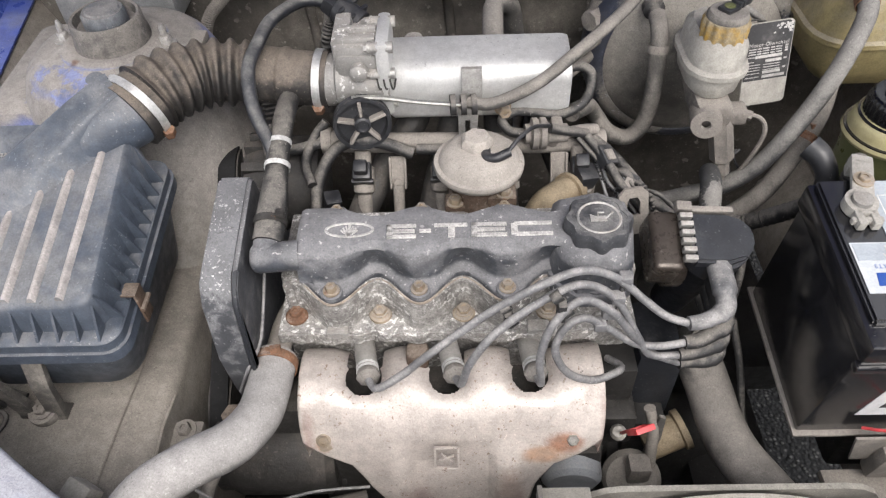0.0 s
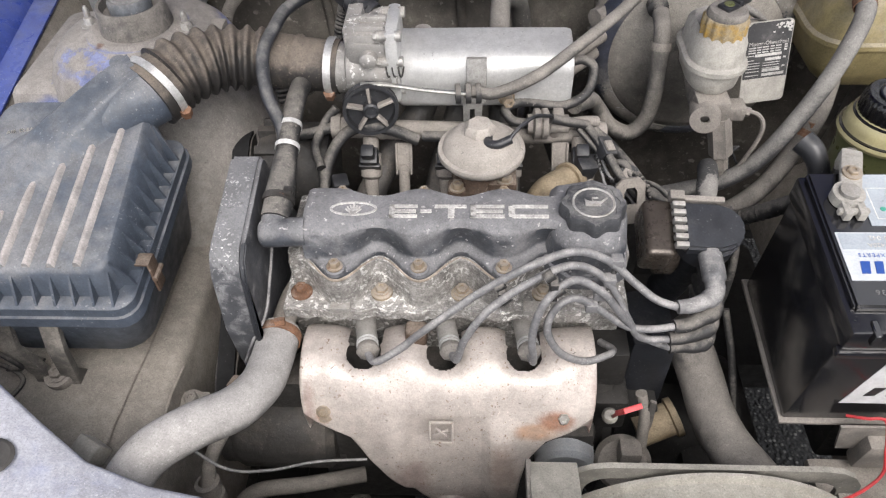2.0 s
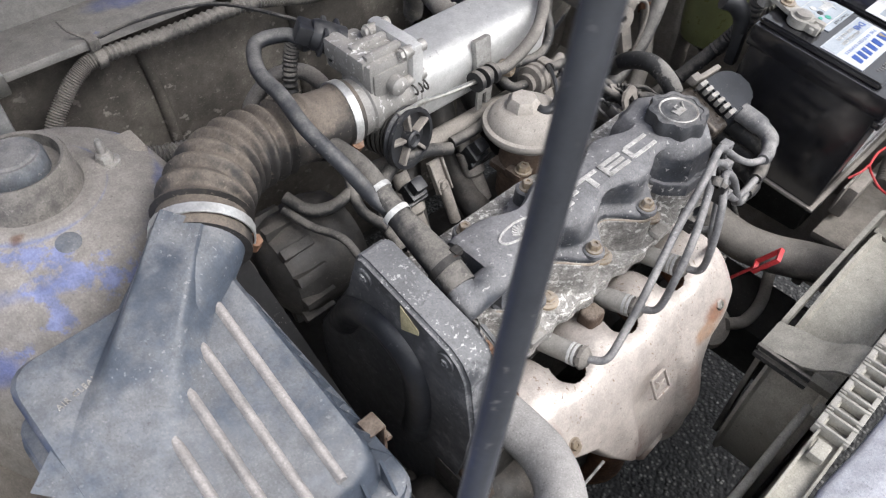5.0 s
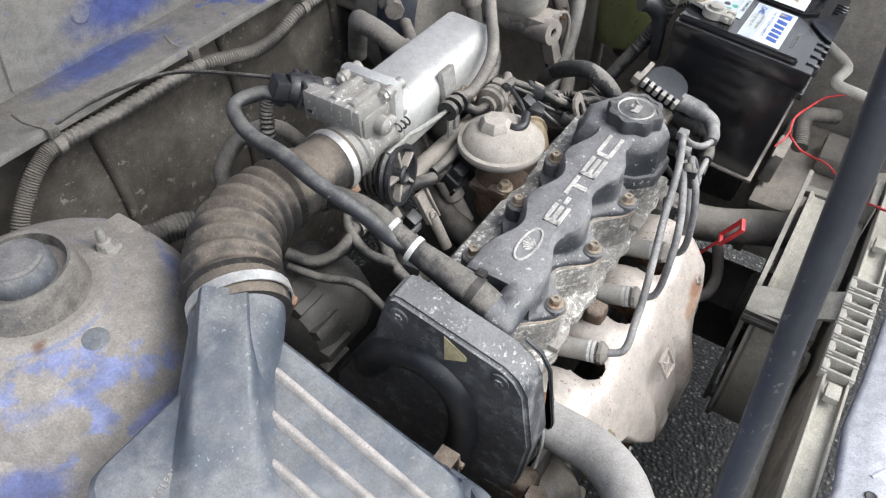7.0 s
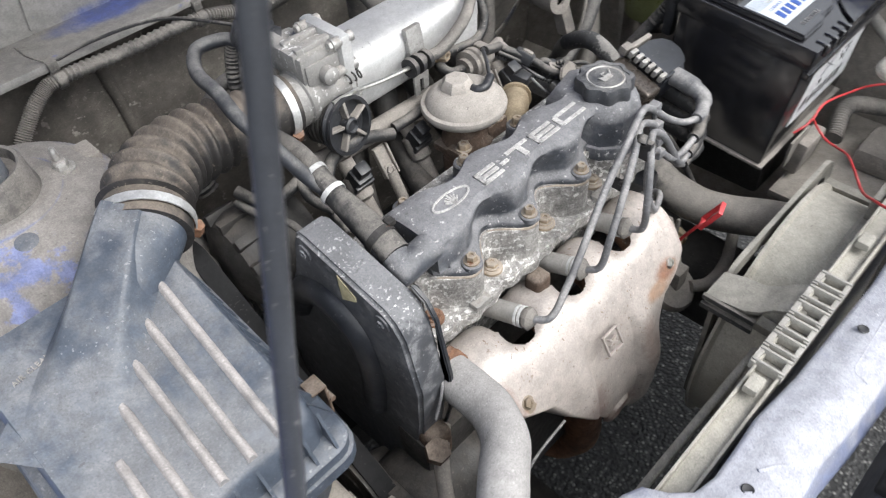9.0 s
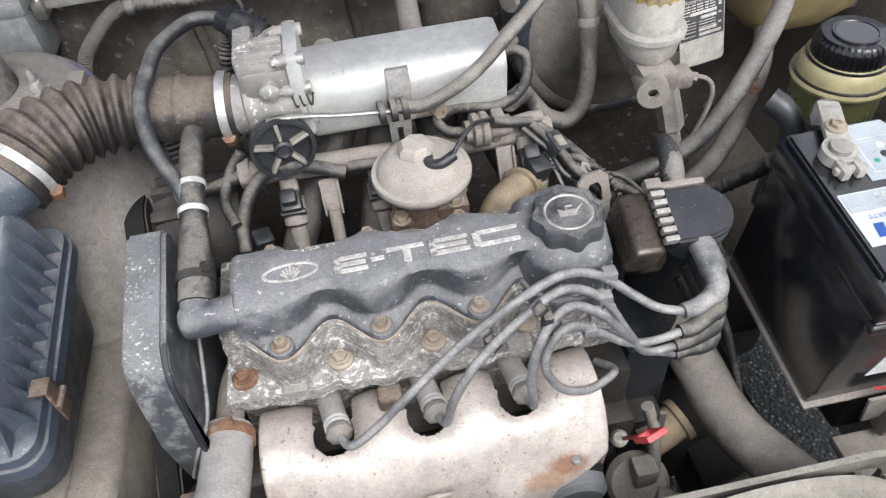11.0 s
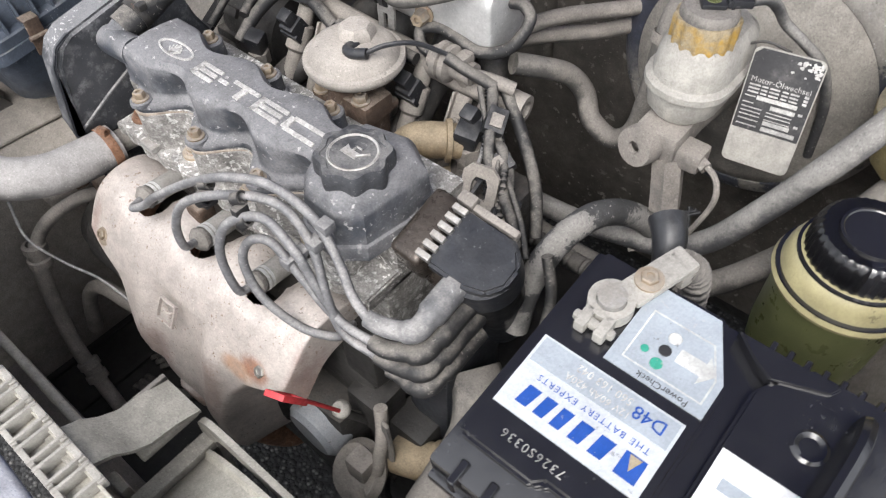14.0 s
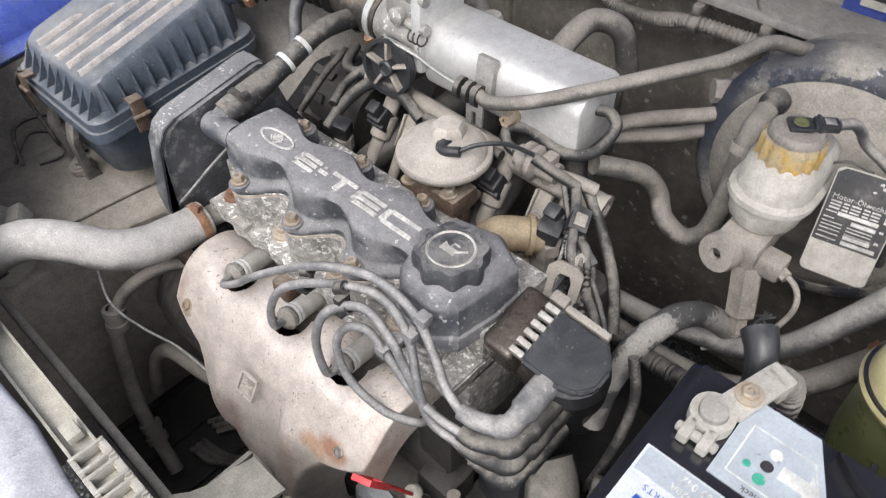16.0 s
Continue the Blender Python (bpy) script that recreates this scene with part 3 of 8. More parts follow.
lathe(bm, [(0.0275, 0.870), (0.0270, 0.890), (0.0245, 0.8945), (0.0215, 0.8940), (0.0195, 0.8960), (0.0, 0.8970)], Matrix.Translation((TX, TY, 0)), 36)
part("dust_cap", bm, M["cap_blue"], tower, "round dusty black plastic cap")
for sx, sy in ((-0.503, 0.821), (-0.367, 0.806)):
    bm = bmesh.new()
    tube(bm, [(sx, sy, 0.85), (sx, sy, 0.866), (sx, sy, 0.877)], lambda t: 0.0040 if t < 0.72 else 0.0040 - 0.006 * (t - 0.72), 5, 10)
    lathe(bm, [(0, 0.0085), (0.0075, 0.0085), (0.0062, 0.0120), (0.0042, 0.0130)], Matrix.Translation((sx, sy, 0.8495)), 16)
    hexbolt(bm, (sx, sy, 0.8495), (0, 0, 1), 0.0082, 0.010, 1.6)
    part("stud_nut", bm, M["alloy_dusty"], tower, "zinc-plated stud with a hex nut")
bm = bmesh.new()
lathe(bm, [(0, 0.0012), (0.009, 0.0012), (0.011, 0.0)], axis((-0.437, 0.734, 0.8482), (0, -0.22, 1)), 24)
part("plug", bm, M["airbox"], tower, "round plug pressed into a hole")


# ---- air cleaner ----
def lid_z(y):
    return 0.8015 + 0.29 * (y - 0.427)


def rim_z(y):
    return 0.763 + 0.13 * (y - 0.425)


filter_box = thing("air_cleaner", (-0.43, 0.50, 0.62), "dusty dark grey plastic air cleaner housing with ribbed lid", "air cleaner")
bm = bmesh.new()


def ring(x0, x1, y0, y1, zf, r=0.02):
    pts = []
    for cx, cy, a0 in ((x1 - r, y1 - r, 0), (x0 + r, y1 - r, 90), (x0 + r, y0 + r, 180), (x1 - r, y0 + r, 270)):
        for k in range(5):
            a = radians(a0 + 90 * k / 4)
            x, y = cx + r * math.cos(a), cy + r * math.sin(a)
            pts.append((x, y, zf(y)))
    return pts


X0, X1, Y0, Y1 = -0.545, -0.338, 0.404, 0.645
loft(bm, [ring(X0, X1, Y0, Y1, lambda y: rim_z(y) - 0.010), ring(X0, X1, Y0, Y1, lambda y: rim_z(y) + 0.001), ring(X0 + 0.002, X1 - 0.002, Y0 + 0.002, Y1 - 0.002, lambda y: rim_z(y) + 0.003),
          ring(X0 + 0.012, X1 - 0.014, Y0 + 0.015, Y1 - 0.010, lambda y: rim_z(y) + 0.003), ring(X0 + 0.014, X1 - 0.017, Y0 + 0.018, Y1 - 0.012, lambda y: lid_z(y) - 0.005, 0.02), ring(X0 + 0.018, X1 - 0.021, Y0 + 0.022, Y1 - 0.016, lid_z, 0.02)])
lid = part("lid", bm, M["airbox"], filter_box)
bm = bmesh.new()
loft(bm, [ring(X0 + 0.03, X1 - 0.03, Y0 + 0.03, Y1 - 0.03, lambda y: 0.655, 0.03), ring(X0 + 0.016, X1 - 0.020, Y0 + 0.018, Y1 - 0.014, lambda y: 0.667, 0.03),
          ring(X0 + 0.006, X1 - 0.008, Y0 + 0.008, Y1 - 0.008, lambda y: rim_z(y) - 0.028, 0.02), ring(X0 - 0.003, X1 + 0.003, Y0 - 0.003, Y1 + 0.003, lambda y: rim_z(y) - 0.024, 0.022),
          ring(X0 - 0.003, X1 + 0.003, Y0 - 0.003, Y1 + 0.003, lambda y: rim_z(y) - 0.0105, 0.022)])
part("lower_box", bm, M["airbox"], filter_box)
# the long ribs of the lid
for tx, ty, bx, by in ((-0.487, 0.495, -0.491, 0.427), (-0.462, 0.531, -0.467, 0.427), (-0.435, 0.561, -0.441, 0.427), (-0.408, 0.588, -0.415, 0.427), (-0.380, 0.613, -0.388, 0.428)):
    a, c = V(tx, ty - 0.005, 0), V(bx, by, 0)
    bm = bmesh.new()
    rows = []
    for j in range(9):
        p = a.lerp(c, j / 8)
        h = 0.006 * math.sin(math.pi * min(1, (j + 0.4) / 2.4) / 2)
        z = lid_z(p.y)
        rows.append([(p.x - 0.0050, p.y, z - 0.002), (p.x - 0.0022, p.y, z + h * 0.85), (p.x - 0.0008, p.y, z + h), (p.x + 0.0008, p.y, z + h), (p.x + 0.0022, p.y, z + h * 0.85), (p.x + 0.0050, p.y, z - 0.002)])
    loft(bm, rows)
    part("rib", bm, M["rib"], lid)
# thin webs between the rim and the top along two sides
for k in range(9):
    x = -0.522 + k * 0.0205
    bm = bmesh.new()
    prism(bm, [(0.001, 0), (0.019, 0), (0.019, lid_z(Y0 + 0.019) - rim_z(Y0) - 0.004)], 0.0028, Matrix.Translation((x, Y0 + 0.001, rim_z(Y0) + 0.002)) @ Matrix(((0, 0, 1, 0), (1, 0, 0, 0), (0, 1, 0, 0), (0, 0, 0, 1))))
    part("web", bm, M["airbox"], lid)
for k in range(10):
    y = 0.436 + k * 0.0195
    bm = bmesh.new()
    prism(bm, [(-0.001, 0), (-0.019, 0), (-0.019, lid_z(y) - rim_z(y) - 0.004)], 0.0028, Matrix.Translation((X1, y, rim_z(y) + 0.002)) @ Matrix(((1, 0, 0, 0), (0, 0, -1, 0), (0, 1, 0, 0), (0, 0, 0, 1))))
    part("web", bm, M["airbox"], lid)
# raised neck from the lid to the duct
bm = bmesh.new()
NECK = [((-0.428, 0.589, 0.834), 0.020, 0.024), ((-0.404, 0.610, 0.8465), 0.030, 0.0325), ((-0.382, 0.6285, 0.8565), 0.0360, 0.0362), ((-0.366, 0.642, 0.861), 0.0378, 0.0378), ((-0.352, 0.654, 0.8625), 0.0372, 0.0372)]
secs = []
for i, (c, w, h) in enumerate(NECK):
    c = Vector(c)
    d = (Vector(NECK[min(i + 1, 4)][0]) - Vector(NECK[max(i - 1, 0)][0])).normalized()
    side = d.cross(V(0, 0, 1)).normalized()
    up = side.cross(d)
    secs.append([c + side * w * math.cos(a) + up * h * math.sin(a) for a in (2 * math.pi * k / 32 for k in range(32))])
loft(bm, secs)
# the neck spreads into a flat-topped ridge that dies away across the lid
S0, S1 = V(-0.522, 0.514, 0), V(-0.366, 0.642, 0)
along = (S1 - S0).normalized()
across = V(along.y, -along.x, 0)
span = (S1 - S0).length
rows = []
for i in range(41):
    f = i / 40
    h = 0.0385 * f * f * (3 - 2 * f) ** 0.9
    row = []
    for j in range(33):
        q = -1 + 2 * j / 32
        half = 0.047 - (0.012 if q < 0 else 0.019) * f
        p = S0 + along * span * f + across * q * half
        e = min(1.0, (1 - abs(q)) / 0.52)
        row.append((p.x, p.y, lid_z(p.y) - 0.002 + (h + 0.0015) * e * e * (3 - 2 * e)))
    rows.append(row)
loft(bm, rows, caps=False, closed=False)
part("neck", bm, M["airbox"], filter_box)
bm = bmesh.new()
letters(bm, "AIR CLEANER", 0.0062, pose(-0.491, 0.591, lid_z(0.591) + 0.0006, 16, 0, 12), 0.0006, 1.15)
part("writing", bm, M["alloy_dusty"], lid, "moulded raised lettering")
for cx, cy, cz, turn in ((-0.337, 0.460, 0.770, 90), (-0.500, 0.401, 0.762, 0)):
    bm = bmesh.new()
    m = pose(cx, cy, cz, 0, 0, turn)
    box(bm, -0.009, 0.009, -0.008, -0.005, -0.035, 0.008, 0.0015, m)
    box(bm, -0.009, 0.009, -0.008, 0.008, 0.006, 0.009, 0.0015, m)
    tube(bm, [m @ V(-0.011, -0.009, -0.012), m @ V(0.011, -0.009, -0.012)], 0.003, 1, 8)
    part("clip", bm, M["iron"], filter_box, "rusty spring clip")
# bracket: two arms that meet at a bolted foot
for bx in (-0.448, -0.502):
    bm = bmesh.new()
    tip = -0.4725 + 0.60 * (bx + 0.475)
    loft(bm, [[(bx - 0.011, 0.425, 0.735), (bx + 0.011, 0.425, 0.735), (bx + 0.011, 0.418, 0.735), (bx - 0.011, 0.418, 0.735)],
              [(bx - 0.010, 0.410, 0.690), (bx + 0.010, 0.410, 0.690), (bx + 0.010, 0.402, 0.690), (bx - 0.010, 0.402, 0.690)],
              [(tip - 0.009, 0.414, 0.640), (tip + 0.009, 0.414, 0.640), (tip + 0.009, 0.404, 0.636), (tip - 0.009, 0.404, 0.636)],
              [(tip - 0.009, 0.424, 0.622), (tip + 0.009, 0.424, 0.622), (tip + 0.009, 0.402, 0.618), (tip - 0.009, 0.402, 0.618)]])
    part("bracket", bm, M["rubber_grey"], filter_box, "dusty bracket arm")
bm = bmesh.new()
lathe(bm, [(0, 0.004), (0.016, 0.004), (0.017, 0.0), (0.017, -0.006)], axis((-0.4715, 0.408, 0.632), (0, -0.25, 1)), 24)
hexbolt(bm, (-0.4715, 0.408, 0.636), (0, -0.25, 1), 0.0080, 0.008, 1.5)
part("bolt", bm, M["beige"], filter_box)

# ---- corrugated intake duct ----
duct = thing("intake_duct", (-0.26, 0.72, 0.83), "dusty brown-black rubber corrugated air intake duct", "intake duct")
DUCT = [(-0.362, 0.641, 0.860), (-0.334, 0.677, 0.869), (-0.294, 0.709, 0.866), (-0.245, 0.720, 0.858), (-0.195, 0.717, 0.853), (-0.150, 0.714, 0.850)]


def duct_r(t):
    base = 0.0390 - 0.0085 * t
    if 0.13 < t < 0.66:
        c = math.cos((t - 0.13) / 0.53 * 2 * math.pi * 8)
        return base + 0.0012 + 0.0036 * math.copysign(abs(c) ** 0.8, c)
    return base + (0.0022 if t < 0.05 or t > 0.93 else 0) + (0.0022 if 0.76 < t < 0.79 else 0)


bm = bmesh.new()
tube(bm, DUCT, duct_r, 26, 32)
part("hose", bm, M["boot"], duct, smooth=60)
bm = bmesh.new()
tube(bm, [(-0.196, 0.735, 0.850), (-0.1955, 0.712, 0.848), (-0.1948, 0.692, 0.8435)], lambda t: 0.0215 - 0.0045 * t, 6, 18)
part("spigot", bm, M["boot"], duct)
for at, to, cr in (((-0.354, 0.650, 0.864), (0.027, 0.039, 0.010), 0.0416), ((-0.160, 0.7145, 0.8510), (1, -0.07, -0.06), 0.0334)):
    bm = bmesh.new()
    band(bm, at, to, cr, 0.009, 0.0014)
    clamp = part("clamp", bm, M["steel_band"], duct, "shiny steel hose clamp")
    bm = bmesh.new()
    d = Vector(to).normalized()
    front = (V(0.75, -0.55, -0.35) - d * V(0.75, -0.55, -0.35).dot(d)).normalized()
    hexbolt(bm, Vector(at) + front * (cr + 0.001), d.cross(front), 0.007, 0.014, 0)
    part("screw", bm, M["rust"], clamp)

# ---- cylinder head and block ----
engine = thing("engine_block", (0.0, 0.52, 0.30), "oily cast engine block with corroded aluminium cylinder head", "engine")
bm = bmesh.new()
box(bm, -0.205, 0.19, 0.44, 0.60, 0.30, 0.60, 0.02)
box(bm, -0.19, 0.17, 0.40, 0.46, 0.33, 0.52, 0.02)
part("block", bm, M["dark"], engine)
bm = bmesh.new()
box(bm, -0.200, 0.185, 0.478, 0.60, 0.585, 0.700, 0.006)
box(bm, -0.195, 0.185, 0.495, 0.592, 0.70, 0.752, 0.005)
# wavy wall under the cover, out at the cover bolts
wave = []
for k in range(61):
    x = -0.19 + 0.345 * k / 60
    y = 0.486 - 0.031 * (0.5 + 0.5 * math.cos((x + 0.134) / 0.090 * 2 * math.pi)) ** 0.8
    wave.append((x, y))
prism(bm, wave + [(0.155, 0.55), (-0.19, 0.55)], 0.055, Matrix.Translation((0, 0, 0.70)), 0.003)
part("cylinder_head", bm, M["head"], engine)
bm = bmesh.new()
rim = [(-0.200, 0.52)] + [(-0.200 + 0.385 * k / 40, 0.4515 + 0.0025 * math.sin(k * 1.9) + 0.002 * math.sin(k * 0.7)) for k in range(41)] + [(0.185, 0.52)]
prism(bm, rim, 0.018, Matrix.Translation((0, 0, 0.688)), 0.002)
part("bolt_ledge", bm, M["head"], engine)
for x in (-0.134, 0.080):
    bm = bmesh.new()
    box(bm, x - 0.0115, x + 0.0115, 0.447, 0.462, 0.7045, 0.7125, 0.002)
    part("cast_pad", bm, M["alloy_dusty"], engine, "pale cast pad")
for x in (-0.182, -0.090, 0.001, 0.092):
    bm = bmesh.new()
    lathe(bm, [(0.0130, 0.700), (0.0122, 0.709), (0.0095, 0.711), (0, 0.711)], Matrix.Translation((x, 0.4765, 0)), 20)
    hexbolt(bm, (x, 0.4765, 0.7105), (0, 0, 1), 0.0074, 0.007, 1.25)
    part("head_bolt", bm, M["rust"] if x < -0.1 else M["brass_bolt"], engine)
bm = bmesh.new()
box(bm, -0.063, -0.038, 0.432, 0.454, 0.662, 0.688, 0.007, None, 3)
part("lifting_lug", bm, M["iron"], engine, "brown rusty lug")

# ---- valve cover ----
cover = thing("valve_cover", (0.0, 0.51, 0.755), "dusty black plastic valve cover with raised white lettering", "valve cover")


def lobe(x):
    """1 at the cover's bolts, 0 halfway between them."""
    return 0.5 + 0.5 * math.cos((x + 0.134) / 0.090 * 2 * math.pi)


def cover_front(x):
    """How far forward the cover's lip comes, more at its bolts."""
    return 0.490 - 0.034 * lobe(x)


def cover_top(y):
    return 0.8076 - 0.0034 * ((y - 0.512) / 0.034) ** 2


bm = bmesh.new()
secs = []
count = 132
for k in range(count + 1):
    x = -0.168 + 0.319 * k / count
    b = lobe(x)
    lip = cover_front(x)
    pocket = (1 - b) ** 1.4
    low, high = 0.4752 + 0.0235 * pocket, 0.4765 + 0.0125 * pocket
    rear, wall, skirt = 0.5335 + 0.0145 * b, 0.540 + 0.011 * b, 0.552 + 0.020 * b
    if x < -0.134:
        low, high, rear, wall = 0.4752, 0.4765, 0.549, 0.553
    end = min(1.0, k / 2.0, (count - k) / 2.0)
    d = 0.003 * (1 - end)
    secs.append([(x, 0.530, 0.752), (x, lip, 0.752), (x, lip - 0.001, 0.755), (x, lip, 0.7605), (x, lip + 0.0025, 0.7622), (x, max(low - 0.004, lip + 0.004), 0.7632), (x, low - 0.001, 0.7655), (x, low, 0.770),
                 (x, low + (high - low) * 0.5, 0.787), (x, high, 0.7985 - d), (x, high + 0.0018, 0.8018 - d), (x, high + 0.0055, cover_top(high + 0.0055) - d), (x, 0.498, cover_top(0.498) - d), (x, 0.512, cover_top(0.512) - d),
                 (x, 0.526, cover_top(0.526) - d), (x, rear - 0.005, cover_top(rear - 0.005) - d), (x, rear - 0.0015, 0.8015 - d), (x, rear, 0.798 - d), (x, wall, 0.7685), (x, wall + 0.002, 0.7655), (x, skirt, 0.764), (x, skirt + 0.001, 0.752)])
loft(bm, secs)
shell = part("shell", bm, M["cover"], cover, smooth=42)
bm = bmesh.new()
tube(bm, [(x, cover_front(x) + 0.0005, 0.7515) for x in (-0.165 + 0.314 * k / 70 for k in range(71))], 0.0026, 1, 8, True, True)
part("gasket", bm, M["gasket"], cover, "pale dusty gasket edge")
# filler end: a broad many-sided block under the cap
bm = bmesh.new()
HEX = [(0.084, 0.515), (0.096, 0.474), (0.115, 0.456), (0.155, 0.455), (0.175, 0.472), (0.182, 0.515), (0.181, 0.552), (0.148, 0.572), (0.096, 0.560)]
cxy = (0.137, 0.510)


def grown(f, z):
    return [(cxy[0] + (x - cxy[0]) * f, cxy[1] + (y - cxy[1]) * f, z) for x, y in HEX]


loft(bm, [grown(1.04, 0.742), grown(1.04, 0.7545), grown(1.02, 0.7575), grown(0.965, 0.7590), grown(0.95, 0.764), grown(0.925, 0.7885), grown(0.905, 0.7925), grown(0.80, 0.8030), grown(0.72, 0.8065), grown(0.5, 0.808)])
part("filler_neck", bm, M["cover"], cover)
for x in (-0.134, -0.044, 0.046):
    bm = bmesh.new()
    lathe(bm, [(0.0118, 0.7600), (0.0112, 0.7640), (0.0100, 0.7650), (0, 0.7650)], Matrix.Translation((x, 0.4632, 0)), 24)
    boss = part("bolt_boss", bm, M["cover"], cover)
    bm = bmesh.new()
    hexbolt(bm, (x, 0.4632, 0.7648), (0, 0, 1), 0.0062, 0.0090, 1.4)
    part("bolt", bm, M["brass_bolt"], cover, "dull brassy hex bolt")
for x in (-0.1350, -0.0425, 0.0475, 0.1370):
    bm = bmesh.new()
    lathe(bm, [(0.0150, 0.752), (0.0135, 0.766), (0.0125, 0.7815), (0.0110, 0.7830), (0, 0.7830)], Matrix.Translation((x, 0.558, 0)), 24)
    part("bolt_boss", bm, M["cover"], cover)
    bm = bmesh.new()
    hexbolt(bm, (x, 0.558, 0.7828), (0, 0, 1), 0.0062, 0.0092, 1.4)
    part("bolt", bm, M["brass_bolt"], cover, "dull brassy hex bolt")
# raised lettering, each letter from bars on the sloping top
PLACE = Matrix.Translation((0.0085, 0.5045, 0.8076)) @ pose(0, 0, 0, 2.5, 0, 0)
LH, T = 0.0185, 0.0043


def bar(bm, x0, x1, y0, y1):
    box(bm, x0, x1, y0, y1, -0.0015, 0.0012, 0.0003, PLACE, 1)


def raised(x, kind, w):
    b = bmesh.new()
    if kind == "e":
        bar(b, x, x + w, LH / 2 - T, LH / 2)
        bar(b, x, x + w, -LH / 2, -LH / 2 + T)
        bar(b, x, x + w * 0.95, -T / 2, T / 2)
        bar(b, x, x + 0.006, -LH / 2, LH / 2)
    elif kind == "t":
        bar(b, x, x + w, LH / 2 - T, LH / 2)
        bar(b, x + w * 0.42, x + w * 0.42 + 0.007, -LH / 2, LH / 2 - T)
    elif kind == "c":
        bar(b, x + 0.004, x + w, LH / 2 - T, LH / 2)
        bar(b, x + 0.004, x + w, -LH / 2, -LH / 2 + T)
        bar(b, x, x + 0.007, -LH / 2 + 0.002, LH / 2 - 0.002)
    else:
        bar(b, x, x + w, -T / 2, T / 2)
    part("raised_letter", b, M["white_ink"], shell, "worn white raised letter")


for x, kind, w in ((-0.084, "e", 0.030), (-0.051, "-", 0.012), (-0.036, "t", 0.034), (0.002, "e", 0.036), (0.042, "c", 0.042)):
    raised(x, kind, w)
bm = bmesh.new()
lm = Matrix.Translation((-0.114, 0.508, 0.8078)) @ pose(0, 0, 0, 1.5, 0, 0)
outer = [(0.0255 * math.cos(a), 0.0100 * math.sin(a)) for a in (2 * math.pi * k / 32 for k in range(32))]
inner = [(0.0228 * math.cos(a), 0.0082 * math.sin(a)) for a in (2 * math.pi * k / 32 for k in range(32))]
loft(bm, [[(x, y, -0.002) for x, y in outer], [(x, y, 0.001) for x, y in outer], [(x, y, 0.001) for x, y in inner], [(x, y, -0.002) for x, y in inner]], caps=False, m=lm)
part("emblem", bm, M["white_ink"], shell, "worn white oval emblem")
for k in (-3, -2, -1, 0, 1, 2, 3):
    bm = bmesh.new()
    box(bm, -0.0008 - 0.0004 * (k == 0), 0.0008 + 0.0004 * (k == 0), 0.000, 0.0150 - 0.0011 * abs(k), -0.001, 0.001, 0, lm @ Matrix.Translation((0, -0.0085, 0)) @ pose(0, 0, 0, 0, 0, -k * 15.5))
    part("emblem_ray", bm, M["white_ink"], shell)

# ---- oil filler cap ----
oil_cap = thing("oil_filler_cap", (0.1375, 0.503, 0.805), "black plastic oil filler cap with an oil can symbol", "oil cap")
bm = bmesh.new()
lobes = []
for z, f in ((0.800, 0.98), (0.806, 1.0), (0.819, 1.0), (0.8235, 0.95), (0.8235, 0.80), (0.8225, 0.78)):
    lobes.append([((0.0325 + 0.0022 * math.cos(8 * a)) * f * math.cos(a) + 0.1375, (0.0325 + 0.0022 * math.cos(8 * a)) * f * math.sin(a) + 0.503, z) for a in (2 * math.pi * k / 64 for k in range(64))])
loft(bm, lobes)
part("body", bm, M["cap"], oil_cap)
bm = bmesh.new()
lathe(bm, [(0.0195, 0.8224), (0.0215, 0.8236), (0.0225, 0.8224)], Matrix.Translation((0.1375, 0.503, 0)), 40)
m = Matrix.Translation((0.1375, 0.503, 0.8228))
prism(bm, [(-0.009, -0.006), (0.007, -0.006), (0.007, 0.001), (-0.004, 0.001), (-0.009, 0.004)], 0.0009, m)
tube(bm, [m @ V(0.006, -0.002, 0.0005), m @ V(0.014, 0.006, 0.0005)], 0.0012, 1, 6)
tube(bm, [m @ V(-0.001, 0.001, 0.0005), m @ V(-0.001, 0.006, 0.0005), m @ V(0.005, 0.006, 0.0005)], 0.001, 1, 6, True, True)
part("oil_can_symbol", bm, M["alloy_dusty"], oil_cap, "worn pale oil can symbol in a ring")

# ---- exhaust heat shield ----
shield = thing("exhaust_heat_shield", (-0.015, 0.40, 0.50), "pale speckled aluminised steel exhaust heat shield with rust stains", "heat shield")
PROFILE = [(0.475, 0.630, 1.0), (0.468, 0.652, 1.0), (0.458, 0.664, 1.0), (0.440, 0.670, 1.0), (0.418, 0.669, 1.0), (0.400, 0.661, 1.0), (0.386, 0.647, 1.0), (0.374, 0.629, 0.99), (0.364, 0.610, 0.96), (0.355, 0.590, 0.87), (0.347, 0.568, 0.75), (0.340, 0.545, 0.63), (0.334, 0.520, 0.52), (0.331, 0.495, 0.43), (0.332, 0.470, 0.37), (0.335, 0.445, 0.31), (0.342, 0.424, 0.24), (0.350, 0.410, 0.17)]
SLOTS = (-0.110, -0.019, 0.071)
bm = bmesh.new()
nx = 240
line = spline([(y, z, w) for y, z, w in PROFILE], 12)
grid = []
